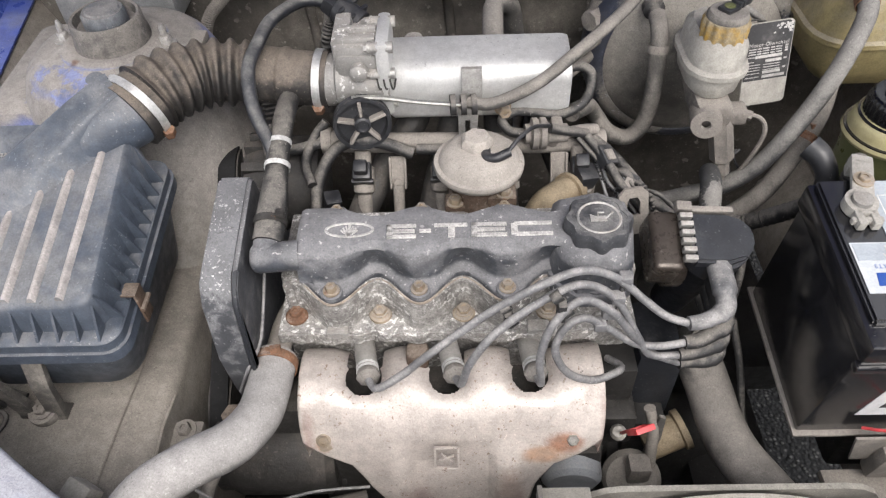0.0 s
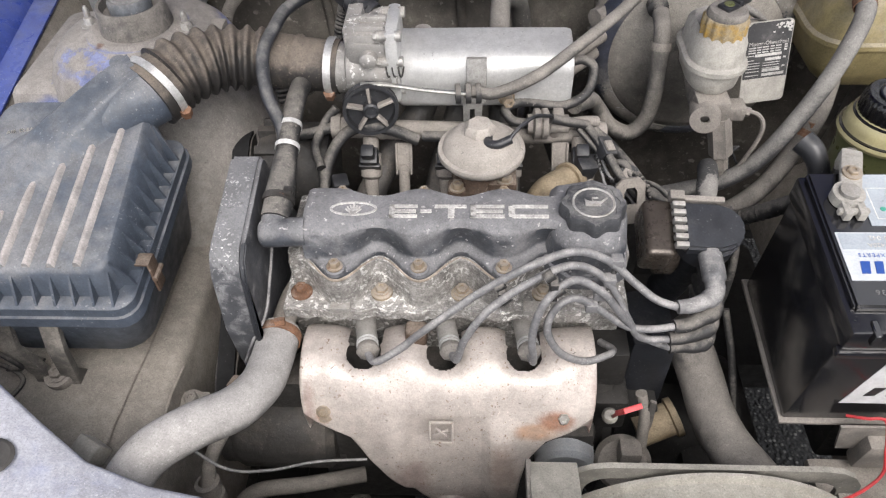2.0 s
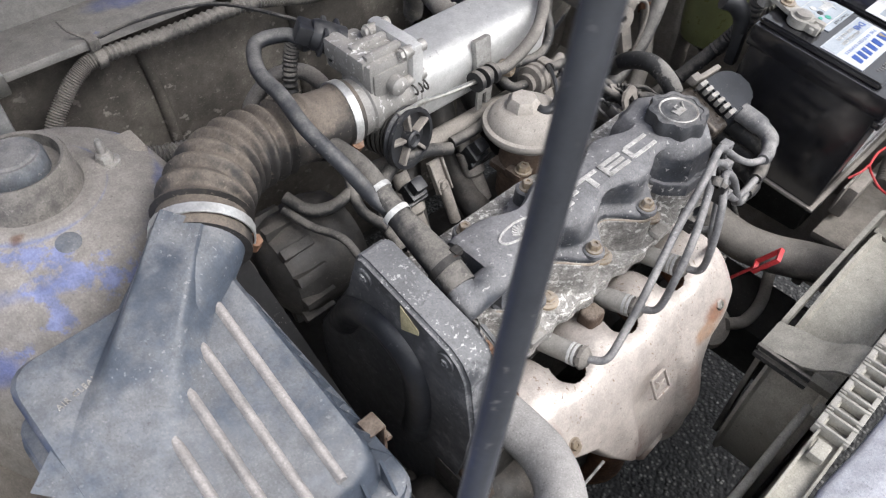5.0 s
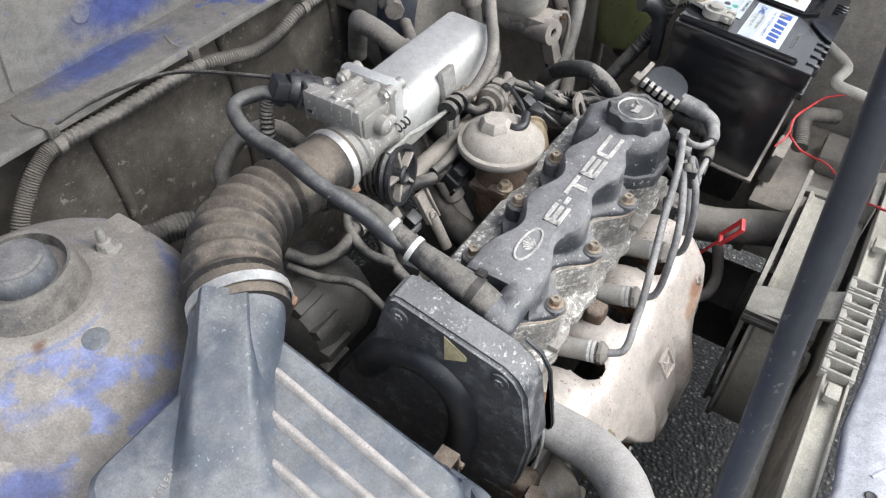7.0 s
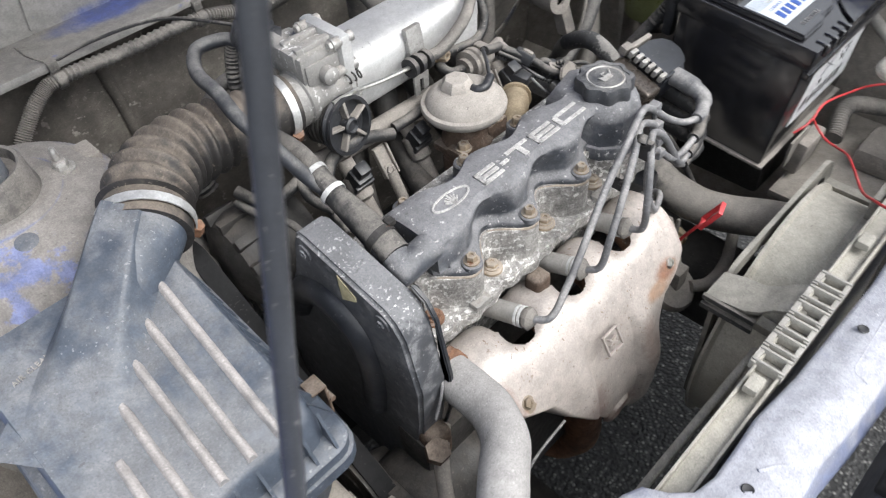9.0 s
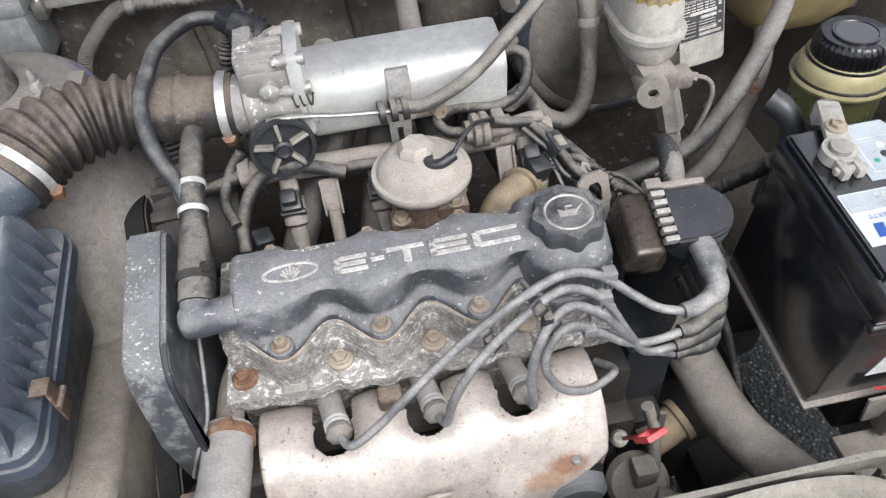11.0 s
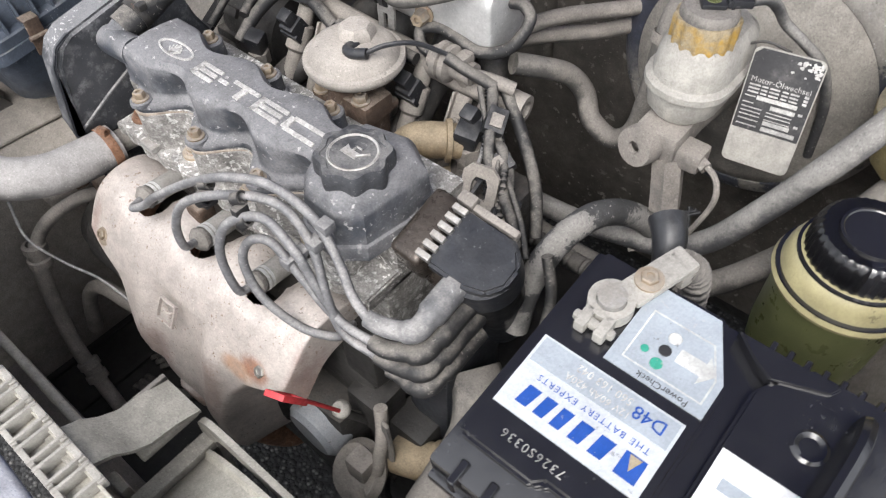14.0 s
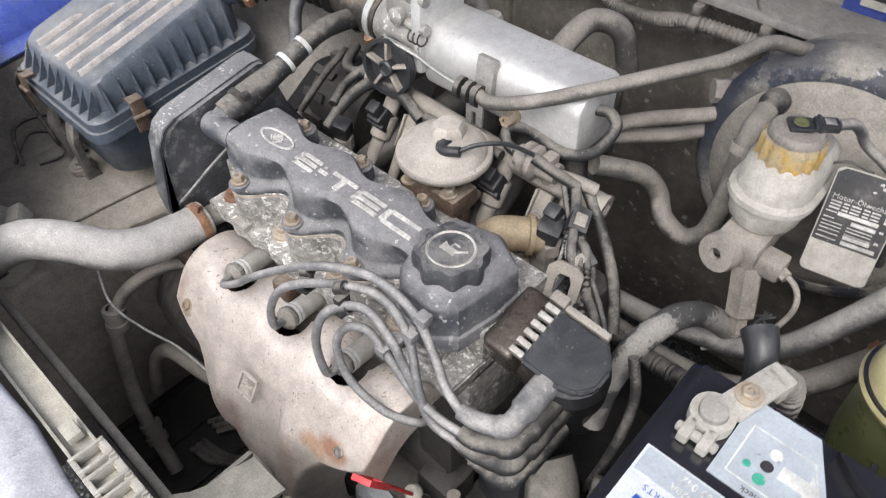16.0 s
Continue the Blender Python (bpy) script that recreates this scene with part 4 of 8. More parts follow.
for y, z, w in line:
    row = []
    low = max(0.0, min(1.0, (0.622 - z) / 0.03))
    for i in range(nx + 1):
        u = -1 + 2 * i / nx
        # the flat face spans most of the width, then the sheet turns back at both sides
        side = max(0.0, (abs(u) - 0.86) / 0.14)
        turn = side * side * (3 - 2 * side) if side < 0.5 else side
        face = 1 - 0.26 * low
        wide = face * abs(u) / 0.86 if abs(u) < 0.86 else face + (1 - face) * side + 0.02 * side * (1 - low)
        x = -0.015 + 0.045 * max(0.0, min(1.0, (0.56 - z) / 0.13)) + math.copysign(0.163 * w * wide, u)
        dz, dy = -0.046 * turn * (1 - 0.75 * low), (0.010 + 0.046 * low) * turn
        # fingers over the ports, rolled down into the slots
        near = min(abs(x - s) for s in SLOTS)
        upper = max(0.0, min(1.0, (y - 0.392) / 0.03)) * (1 - low)
        dz -= 0.013 * math.exp(-((near - 0.008) / 0.018) ** 2) * upper
        # pressed panels of the lower half
        c = abs(x + 0.015)
        dy += low * (0.006 if c < 0.040 else 0.006 * max(0.0, 1 - (c - 0.040) / 0.010))
        dy -= low * 0.005 * math.exp(-((c - 0.062) / 0.016) ** 2)
        dy += 0.0012 * math.sin(x * 61 + z * 37) + 0.0010 * math.sin(x * 23 - z * 90)
        row.append(bm.verts.new((x, y + dy, z + dz)))
    grid.append(row)


def slotted(i, j):
    q = grid[j][i].co.lerp(grid[j + 1][i + 1].co, 0.5)
    return q.z > 0.605 and any((q.y > 0.424 and abs(q.x - s) < 0.0205) or (q.y <= 0.424 and math.hypot(q.x - s, q.y - 0.424) < 0.0205) for s in SLOTS)


for j in range(len(line) - 1):
    for i in range(nx):
        if not slotted(i, j):
            bm.faces.new((grid[j][i], grid[j + 1][i], grid[j + 1][i + 1], grid[j][i + 1]))
bmesh.ops.delete(bm, geom=[v for v in bm.verts if not v.link_faces], context="VERTS")
# trim the slots to clean outlines
for v in bm.verts:
    if v.is_boundary and v.co.z > 0.605 and v.co.y > 0.395:
        for s in SLOTS:
            dx, cy = v.co.x - s, min(v.co.y, 0.424)
            r = math.hypot(dx, v.co.y - cy)
            if 0.017 < r < 0.024 and v.co.y < 0.470:
                v.co.x, v.co.y = s + dx * 0.0205 / r, cy + (v.co.y - cy) * 0.0205 / r
bmesh.ops.remove_doubles(bm, verts=[v for v in bm.verts if v.is_boundary], dist=0.0010)
bmesh.ops.recalc_face_normals(bm, faces=bm.faces[:])
flaps = [f for f in bm.faces if f.calc_area() < 1e-8]
bmesh.ops.delete(bm, geom=flaps, context="FACES")
bm.normal_update()
bmesh.ops.solidify(bm, geom=bm.faces[:], thickness=-0.0016)
panel = part("panel", bm, M["shield"], shield, smooth=60)
for x, y, z in ((-0.154, 0.3745, 0.622), (0.1145, 0.3725, 0.620)):
    bm = bmesh.new()
    lathe(bm, [(0.0, -0.004), (0.016, -0.004), (0.0135, 0.0005), (0.010, 0.001), (0.0, 0.001)], axis((x, y - 0.003, z + 0.001), (0, -0.8, 0.6)), 24)
    hexbolt(bm, (x, y - 0.003, z + 0.001), (0, -0.8, 0.6), 0.0065, 0.006, 1.3)
    part("bolt", bm, M["zinc"] if x > 0 else M["brass_bolt"], shield, "bolt in a dished seat")
bm = bmesh.new()
em = axis((-0.021, 0.3532, 0.6123), (0, -0.86, 0.5), 0) 
for a in (0, 90, 180, 270):
    box(bm, -0.0135, 0.0135, 0.0115, 0.0135, -0.003, 0.001, 0.0004, em @ pose(0, 0, 0, 0, 0, a), 1)
for a in (20, -40):
    box(bm, -0.008, 0.008, -0.001, 0.001, -0.003, 0.0008, 0.0003, em @ pose(0, 0, 0, 0, 0, a), 1)
part("stamped_mark", bm, M["shield"], shield, "square stamped mark")
bm = bmesh.new()
lathe(bm, [(0.012, 0.003), (0.018, 0.005), (0.023, 0.001), (0.025, -0.004)], axis((-0.012, 0.3365, 0.474), (0.05, -1, -0.12)), 28)
part("hole_rim", bm, M["shield"], shield)
# rust-coloured disc paints in the dark inside of the open hole
bm = bmesh.new()
lathe(bm, [(0, 0.001), (0.017, 0.001), (0.020, -0.004)], axis((-0.012, 0.3365, 0.474), (0.05, -1, -0.12)), 28)
part("painted_hole", bm, M["rust"], shield, "rusty brown disc painted in for the dark inside of a hole")
# exhaust manifold behind the shield
manifold = thing("exhaust_manifold", (-0.015, 0.43, 0.40), "rusty cast iron exhaust manifold behind the shield", "exhaust manifold")
for x in (-0.158, -0.068, 0.024, 0.114):
    bm = bmesh.new()
    tube(bm, [(x, 0.456, 0.640), (x * 0.9, 0.41, 0.625), (x * 0.6 - 0.006, 0.395, 0.56), (-0.015, 0.40, 0.48)], 0.017, 6, 12)
    part("runner", bm, M["rust"], manifold)
bm = bmesh.new()
tube(bm, [(-0.015, 0.40, 0.50), (-0.012, 0.385, 0.42), (0.0, 0.40, 0.30), (0.0, 0.50, 0.22), (0.0, 0.9, 0.20)], 0.027, 6, 16)
part("downpipe", bm, M["rust"], manifold)

# ---- timing belt cover ----
timing = thing("timing_cover", (-0.237, 0.50, 0.50), "dark grey plastic timing belt cover speckled with white residue", "timing cover")
PRO = [(0.566, 0.829), (0.455, 0.807), (0.441, 0.798), (0.431, 0.781), (0.419, 0.705), (0.425, 0.640), (0.440, 0.560), (0.455, 0.48), (0.655, 0.48), (0.664, 0.600), (0.660, 0.640), (0.598, 0.757), (0.580, 0.815), (0.575, 0.826)]
bm = bmesh.new()
prism(bm, PRO, 0.036, Matrix(((0, 0, 1, -0.257), (1, 0, 0, 0), (0, 1, 0, 0), (0, 0, 0, 1))), 0.004, 3)
part("front_cover", bm, M["timing"], timing)
bm = bmesh.new()
tube(bm, [(-0.252, 0.612, 0.690), (-0.253, 0.585, 0.735), (-0.253, 0.545, 0.755), (-0.253, 0.510, 0.744), (-0.253, 0.494, 0.712), (-0.253, 0.492, 0.660), (-0.253, 0.500, 0.610)], 0.0175, 6, 16)
prism(bm, [(0.455, 0.809), (0.438, 0.800), (0.428, 0.782), (0.416, 0.705), (0.422, 0.640), (0.437, 0.580), (0.434, 0.578), (0.419, 0.640), (0.413, 0.705), (0.425, 0.783), (0.436, 0.803), (0.454, 0.812)], 0.006, Matrix(((0, 0, 1, -0.2225), (1, 0, 0, 0), (0, 1, 0, 0), (0, 0, 0, 1))), 0.0015)
part("raised_rim", bm, M["distributor"], timing, "raised black rim round the belt")
bm = bmesh.new()
prism(bm, [(-0.017, 0.010), (0.017, 0.010), (0.003, -0.013), (-0.003, -0.013)], 0.0008, axis((-0.2572, 0.504, 0.795), (-1, 0, 0), 90))
part("warning_sticker", bm, M["sticker"], timing, "faded yellowed warning sticker")
for y, z in ((0.563, 0.807), (0.457, 0.789)):
    bm = bmesh.new()
    hexbolt(bm, (-0.257, y, z), (-1, 0, 0), 0.005, 0.004, 1.9)
    part("bolt", bm, M["timing"], timing)

# ---- drive belt and pulleys ----
belt_drive = thing("accessory_belt_drive", (-0.305, 0.50, 0.35), "black ribbed accessory belt round steel pulleys", "drive belt")
PUL = [(0.500, 0.490, 0.075), (0.735, 0.690, 0.034)]
bm = bmesh.new()
loop = []
(y1, z1, r1), (y2, z2, r2) = PUL
ang = math.atan2(z2 - z1, y2 - y1)
off = math.acos((r1 - r2) / math.hypot(y2 - y1, z2 - z1))
for k in range(25):
    a = ang + off + (2 * math.pi - 2 * off) * k / 24
    loop.append((y1 + r1 * math.cos(a), z1 + r1 * math.sin(a), math.cos(a), math.sin(a)))
for k in range(17):
    a = ang - off + 2 * off * k / 16
    loop.append((y2 + r2 * math.cos(a), z2 + r2 * math.sin(a), math.cos(a), math.sin(a)))
secs = [[(-0.316, y, z), (-0.316, y + c * 0.005, z + s * 0.005), (-0.294, y + c * 0.005, z + s * 0.005), (-0.294, y, z)] for y, z, c, s in loop]
loft(bm, secs + [secs[0]], caps=False)
part("belt", bm, M["belt"], belt_drive)
for y, z, r in PUL:
    bm = bmesh.new()
    lathe(bm, [(0, 0.0), (r * 0.3, 0.0), (r * 0.35, 0.012), (r * 0.85, 0.010), (r * 0.9, -0.002), (r, -0.002), (r, 0.026), (r * 0.3, 0.028), (0.012, 0.06), (0, 0.06)], axis((-0.318, y, z), (1, 0, 0)), 32)
    part("pulley", bm, M["dark"], belt_drive)
alternator = thing("alternator", (-0.235, 0.715, 0.62), "dirty grey alternator with slotted aluminium housing", "alternator")
bm = bmesh.new()
lathe(bm, [(0, 0), (0.03, 0), (0.055, 0.012), (0.062, 0.03), (0.062, 0.085), (0.055, 0.105), (0, 0.11)], axis((-0.285, 0.715, 0.690), (1, 0, 0)), 32)
part("housing", bm, M["dark"], alternator)
for k in range(12):
    a = radians(30 * k)
    bm = bmesh.new()
    box(bm, -0.274, -0.236, -0.006, 0.006, 0.052, 0.067, 0.002, Matrix.Translation((0, 0.715, 0.690)) @ pose(0, 0, 0, 30 * k, 0, 0))
    part("fin", bm, M["dark"], alternator)

# ---- intake plenum ----
plenum = thing("intake_plenum", (0.03, 0.72, 0.80), "bare aluminium intake plenum with smooth sheet top", "intake plenum")
bm = bmesh.new()


def plenum_ring(x, f=1.0, dz=0.0):
    pts = []
    for (cy, cz, r, a0) in ((0.755, 0.871, 0.006, 0), (0.713, 0.852, 0.022, 90), (0.709, 0.816, 0.016, 180), (0.748, 0.814, 0.012, 270)):
        for k in range(6):
            a = radians(a0 + 90 * k / 5)
            y, z = cy + r * math.cos(a), cz + r * math.sin(a)
            pts.append((x, 0.727 + (y - 0.727) * f, 0.838 + (z - 0.838) * f + dz))
    return pts


loft(bm, [plenum_ring(-0.082, 0.90), plenum_ring(-0.076, 1.0), plenum_ring(0.02, 1.0), plenum_ring(0.124, 0.985), plenum_ring(0.130, 0.95), plenum_ring(0.131, 0.90)])
part("chamber", bm, M["alloy"], plenum, smooth=50)
bm = bmesh.new()
lathe(bm, [(0, 0), (0.013, 0), (0.013, 0.020), (0.010, 0.025), (0, 0.025)], axis((-0.052, 0.778, 0.840), (0, 0, 1)), 20)
box(bm, -0.062, -0.042, 0.745, 0.782, 0.835, 0.852, 0.004)
part("boss", bm, M["alloy_dusty"], plenum)
bm = bmesh.new()
box(bm, 0.004, 0.028, 0.684, 0.692, 0.832, 0.874, 0.002, Matrix.Translation((0.002, 0.70, 0.85)) @ pose(0, 0, 0, -8, 0, 0) @ Matrix.Translation((-0.002, -0.70, -0.85)))
box(bm, 0.002, 0.028, 0.670, 0.692, 0.826, 0.834, 0.002)
prism(bm, [(-0.012, 0), (0.012, 0), (0.010, -0.034), (0.002, -0.034), (0.002, -0.018), (-0.004, -0.018), (-0.004, -0.038), (-0.012, -0.038)], 0.003, Matrix(((1, 0, 0, 0.012), (0, 0, 1, 0.676), (0, 1, 0, 0.832), (0, 0, 0, 1))))
part("cable_bracket", bm, M["alloy_dusty"], plenum, "bent steel cable bracket")
bm = bmesh.new()
hexbolt(bm, (0.052, 0.690, 0.822), (0.2, -1, 0.1), 0.008, 0.016, 1.3)
part("bolt", bm, M["brass_bolt"], plenum)
bm = bmesh.new()
tube(bm, [(0.045, 0.752, 0.845), (0.045, 0.80, 0.868), (0.05, 0.835, 0.872), (0.07, 0.86, 0.855), (0.08, 0.875, 0.80)], 0.013, 6, 14)
lathe(bm, [(0.013, 0), (0.018, 0.002), (0.018, 0.012), (0.013, 0.014)], axis((0.045, 0.765, 0.851), (0, 1, 0.35)), 20)
part("vacuum_hose", bm, M["rubber_grey"], plenum, "dusty vacuum hose")
for x0, x1 in ((-0.125, -0.055), (-0.035, -0.005), (0.055, 0.050), (0.145, 0.105)):
    bm = bmesh.new()
    tube(bm, [(x1, 0.735, 0.808), (x1, 0.735, 0.775), ((x0 + x1) / 2, 0.700, 0.735), (x0, 0.640, 0.695), (x0, 0.598, 0.672)], 0.0185, 6, 16)
    part("runner", bm, M["dark"], plenum, "grimy cast runner")
bm = bmesh.new()
box(bm, -0.165, 0.180, 0.598, 0.612, 0.630, 0.715, 0.004)
part("flange", bm, M["dark"], plenum)

# ---- throttle body ----
throttle = thing("throttle", (-0.11, 0.715, 0.81), "corroded aluminium throttle body with a black cable wheel", "throttle")
bm = bmesh.new()
lathe(bm, [(0, 0), (0.0305, 0), (0.0305, 0.012), (0.0325, 0.014), (0.0325, 0.020), (0.031, 0.024), (0.031, 0.075), (0, 0.075)], axis((-0.152, 0.714, 0.850), (1, 0, 0)), 32)
box(bm, -0.138, -0.086, 0.692, 0.742, 0.852, 0.905, 0.006)
box(bm, -0.140, -0.120, 0.700, 0.765, 0.885, 0.908, 0.005)
box(bm, -0.134, -0.092, 0.735, 0.772, 0.868, 0.898, 0.006)
part("housing", bm, M["corroded"], throttle)
for y0, y1, z0, z1 in ((0.700, 0.708, 0.902, 0.911), (0.722, 0.730, 0.902, 0.911), (0.690, 0.694, 0.862, 0.895)):
    bm = bmesh.new()
    box(bm, -0.134, -0.090, y0, y1, z0, z1, 0.002)
    part("cast_rib", bm, M["corroded"], throttle)
bm = bmesh.new()
lathe(bm, [(0, 0), (0.010, 0), (0.010, 0.010), (0.006, 0.013), (0, 0.013)], axis((-0.110, 0.690, 0.878), (0, -1, 0)), 16)
part("stop_screw", bm, M["corroded"], throttle)
bm = bmesh.new()
box(bm, -0.090, -0.074, 0.683, 0.756, 0.818, 0.912, 0.006)
flange = part("flange", bm, M["alloy"], throttle)
for y, z in ((0.745, 0.905), (0.690, 0.905), (0.690, 0.872), (0.693, 0.832)):
    bm = bmesh.new()
    tube(bm, [(-0.098, y, z), (-0.070, y, z)], 0.0065, 2, 12)
    hexbolt(bm, (-0.096, y, z), (-1, 0, 0), 0.0055, 0.006, 1.3)
    part("bolt", bm, M["alloy_dusty"], flange)
bm = bmesh.new()
lathe(bm, [(0, 0), (0.0165, 0), (0.0165, 0.030), (0.014, 0.035), (0.006, 0.036), (0, 0.036)], axis((-0.113, 0.768, 0.888), (-0.75, 0.45, 0.42)), 24)
box(bm, -0.152, -0.134, 0.782, 0.800, 0.884, 0.904, 0.004)
idle_valve = part("idle_valve", bm, M["rubber_clean"], throttle, "black idle valve")
IV = axis((-0.113, 0.768, 0.888), (-0.75, 0.45, 0.42))
for z0, z1, w in ((0.006, 0.012, 0.0195), (0.020, 0.026, 0.0185)):
    bm = bmesh.new()
    box(bm, -w, w, -w * 0.8, w * 0.8, z0, z1, 0.003, IV)
    part("flange", bm, M["rubber_clean"], idle_valve)
bm = bmesh.new()
box(bm, -0.011, 0.013, -0.010, 0.010, 0.034, 0.050, 0.003, IV)
box(bm, -0.004, 0.006, -0.0125, -0.009, 0.030, 0.046, 0.001, IV)
part("plug", bm, M["rubber_clean"], idle_valve)
wm = axis((-0.113, 0.679, 0.820), (0.16, -1, 0.12)) @ Matrix.Scale(0.93, 4)
bm = bmesh.new()
lathe(bm, [(0, 0.004), (0.035, 0.004), (0.0365, 0.007), (0.034, 0.0105), (0.0365, 0.014), (0.036, 0.018), (0.0315, 0.018), (0.030, 0.009), (0, 0.009)], wm, 44)
wheel = part("cable_wheel", bm, M["wheel"], throttle, "black plastic throttle cable wheel")
bm = bmesh.new()
lathe(bm, [(0, 0.008), (0.0105, 0.008), (0.0105, 0.020), (0.008, 0.022), (0.006, 0.019), (0, 0.019)], wm, 24)
part("hub", bm, M["wheel"], wheel)
for k in range(5):
    bm = bmesh.new()
    box(bm, 0.010, 0.032, -0.0022, 0.0022, 0.0085, 0.0185, 0.0008, wm @ pose(0, 0, 0, 0, 0, 72 * k + 20), 1)
    part("spoke", bm, M["beige"], wheel)
bm = bmesh.new()
coil = [wm @ V(0.0285 * math.cos(a), 0.0285 * math.sin(a), -0.034 + 0.00113 * a) for a in (0.3 * k for k in range(110))]
tube(bm, coil, 0.0023, 1, 7, True, True)
part("return_spring", bm, M["clamp_dark"], throttle, "coiled return spring")
bm = bmesh.new()
lathe(bm, [(0, -0.045), (0.019, -0.045), (0.019, -0.02), (0.015, -0.016), (0.015, 0.004), (0, 0.004)], wm, 24)
part("shaft_boss", bm, M["corroded"], throttle)
bm = bmesh.new()
tube(bm, [(-0.120, 0.673, 0.852), (-0.098, 0.672, 0.853), (-0.075, 0.678, 0.846), (-0.045, 0.676, 0.842), (0.003, 0.674, 0.838)], 0.0028, 4, 8)
part("cable_end", bm, M["zinc"], throttle, "bright steel cable end")
bm = bmesh.new()
coil = [V(-0.092 + 0.0023 * a / 2, 0.684 + 0.006 * math.cos(a), 0.862 + 0.006 * math.sin(a)) for a in (0.5 * k for k in range(40))]
tube(bm, coil, 0.0011, 1, 6, True, True)
part("small_spring", bm, M["clamp_dark"], throttle)

# ---- throttle cable ----
cable = thing("throttle_cable", (0.02, 0.675, 0.84), "dusty black sheathed throttle cable arching over the plenum", "cable")
bm = bmesh.new()
tube(bm, [(0.012, 0.676, 0.840), (0.040, 0.668, 0.843), (0.087, 0.672, 0.864), (0.134, 0.702, 0.884), (0.186, 0.742, 0.906), (0.216, 0.785, 0.912), (0.234, 0.840, 0.914), (0.252, 0.890, 0.893), (0.262, 0.945, 0.870), (0.266, 1.035, 0.855)], 0.0072, 8, 12)
part("sheath", bm, M["rubber_grey"], cable)
bm = bmesh.new()
for x in (-0.006, 0.006, 0.018):
    lathe(bm, [(0.004, -0.003), (0.012, -0.003), (0.012, 0.003), (0.004, 0.003)], axis((x, 0.6735, 0.8385), (1, 0.1, 0)), 18)
part("grommet", bm, M["rubber"], cable)

# ---- fuel rail, injectors, regulator ----
rail = thing("fuel_rail", (0.0, 0.685, 0.76), "dusty steel fuel rail with four injectors", "fuel rail")
bm = bmesh.new()
tube(bm, [(-0.158, 0.692, 0.777), (-0.12, 0.689, 0.775), (0.0, 0.685, 0.774), (0.10, 0.685, 0.770), (0.168, 0.694, 0.763)], 0.0125, 6, 16)
lathe(bm, [(0, 0), (0.015, 0), (0.015, 0.018), (0.009, 0.018), (0.009, 0.012), (0, 0.012)], axis((0.160, 0.693, 0.764), (1, 0.1, -0.05)), 20)
lathe(bm, [(0, 0), (0.016, 0), (0.016, 0.012), (0, 0.012)], axis((-0.155, 0.692, 0.777), (-1, 0, 0)), 20)
part("pipe", bm, M["beige"], rail)
for x in (-0.118, -0.022, 0.060, 0.145):
    bm = bmesh.new()
    d = V(0, -0.55, -0.85)
    a = V(x, 0.680, 0.770)
    lathe(bm, [(0, 0), (0.010, 0), (0.010, 0.020), (0.0135, 0.022), (0.0135, 0.050), (0.009, 0.054), (0.009, 0.085), (0, 0.085)], axis(a, d), 18)
    inj = part("injector", bm, M["beige"], rail)
    bm = bmesh.new()
    m = Matrix.Translation((x, 0.657, 0.755)) @ pose(0, 0, 0, 30, 0, 0)
    box(bm, -0.011, 0.011, -0.012, 0.010, -0.012, 0.012, 0.003, m)
    box(bm, -0.0135, 0.0135, -0.014, -0.009, -0.009, 0.003, 0.0015, m)
    box(bm, -0.008, 0.008, -0.008, 0.008, 0.010, 0.026, 0.003, m)
    part("connector", bm, M["rubber_clean"], inj, "black plastic plug")
for x in (-0.075, 0.120):
    bm = bmesh.new()
    m = Matrix.Translation((x, 0.662, 0.752)) @ pose(0, 0, 0, 62, 0, 0)
    prism(bm, [(-0.009, -0.022), (0.009, -0.022), (0.009, 0.018), (-0.009, 0.018)], 0.003, m, 0.001)
    for s in (-1, 1):
        box(bm, s * 0.009 - 0.0015, s * 0.009 + 0.0015, -0.022, 0.018, 0.0, 0.008, 0.0008, m, 1)
    hexbolt(bm, m @ V(0, -0.014, 0.003), m.to_3x3() @ V(0, 0, 1), 0.006, 0.006, 1.3)
    tube(bm, [(x, 0.650, 0.740), (x, 0.630, 0.700)], 0.007, 2, 10)
    part("bracket", bm, M["beige"], rail)
bm = bmesh.new()
lathe(bm, [(0, 0), (0.012, 0), (0.012, 0.006), (0.019, 0.008), (0.019, 0.014), (0.016, 0.016), (0.019, 0.018), (0.019, 0.024), (0.012, 0.028), (0.011, 0.05), (0, 0.05)], axis((0.078, 0.672, 0.795), (1, 0.05, -0.03)), 24)
tube(bm, [(0.115, 0.674, 0.790), (0.145, 0.680, 0.792), (0.165, 0.69, 0.785)], 0.007, 4, 10)
tube(bm, [(0.110, 0.675, 0.795), (0.112, 0.683, 0.775)], 0.010, 2, 10)
box(bm, 0.108, 0.122, 0.664, 0.684, 0.798, 0.812, 0.004)
part("pressure_regulator", bm, M["beige"], rail, "dusty round pressure regulator")
bm = bmesh.new()
tube(bm, [(0.080, 0.672, 0.795), (0.060, 0.675, 0.798), (0.052, 0.685, 0.808), (0.075, 0.694, 0.812), (0.12, 0.690, 0.808), (0.150, 0.700, 0.820), (0.158, 0.718, 0.842), (0.146, 0.726, 0.850), (0.131, 0.726, 0.848)], 0.006, 6, 10)
part("vacuum_hose", bm, M["rubber"], rail)

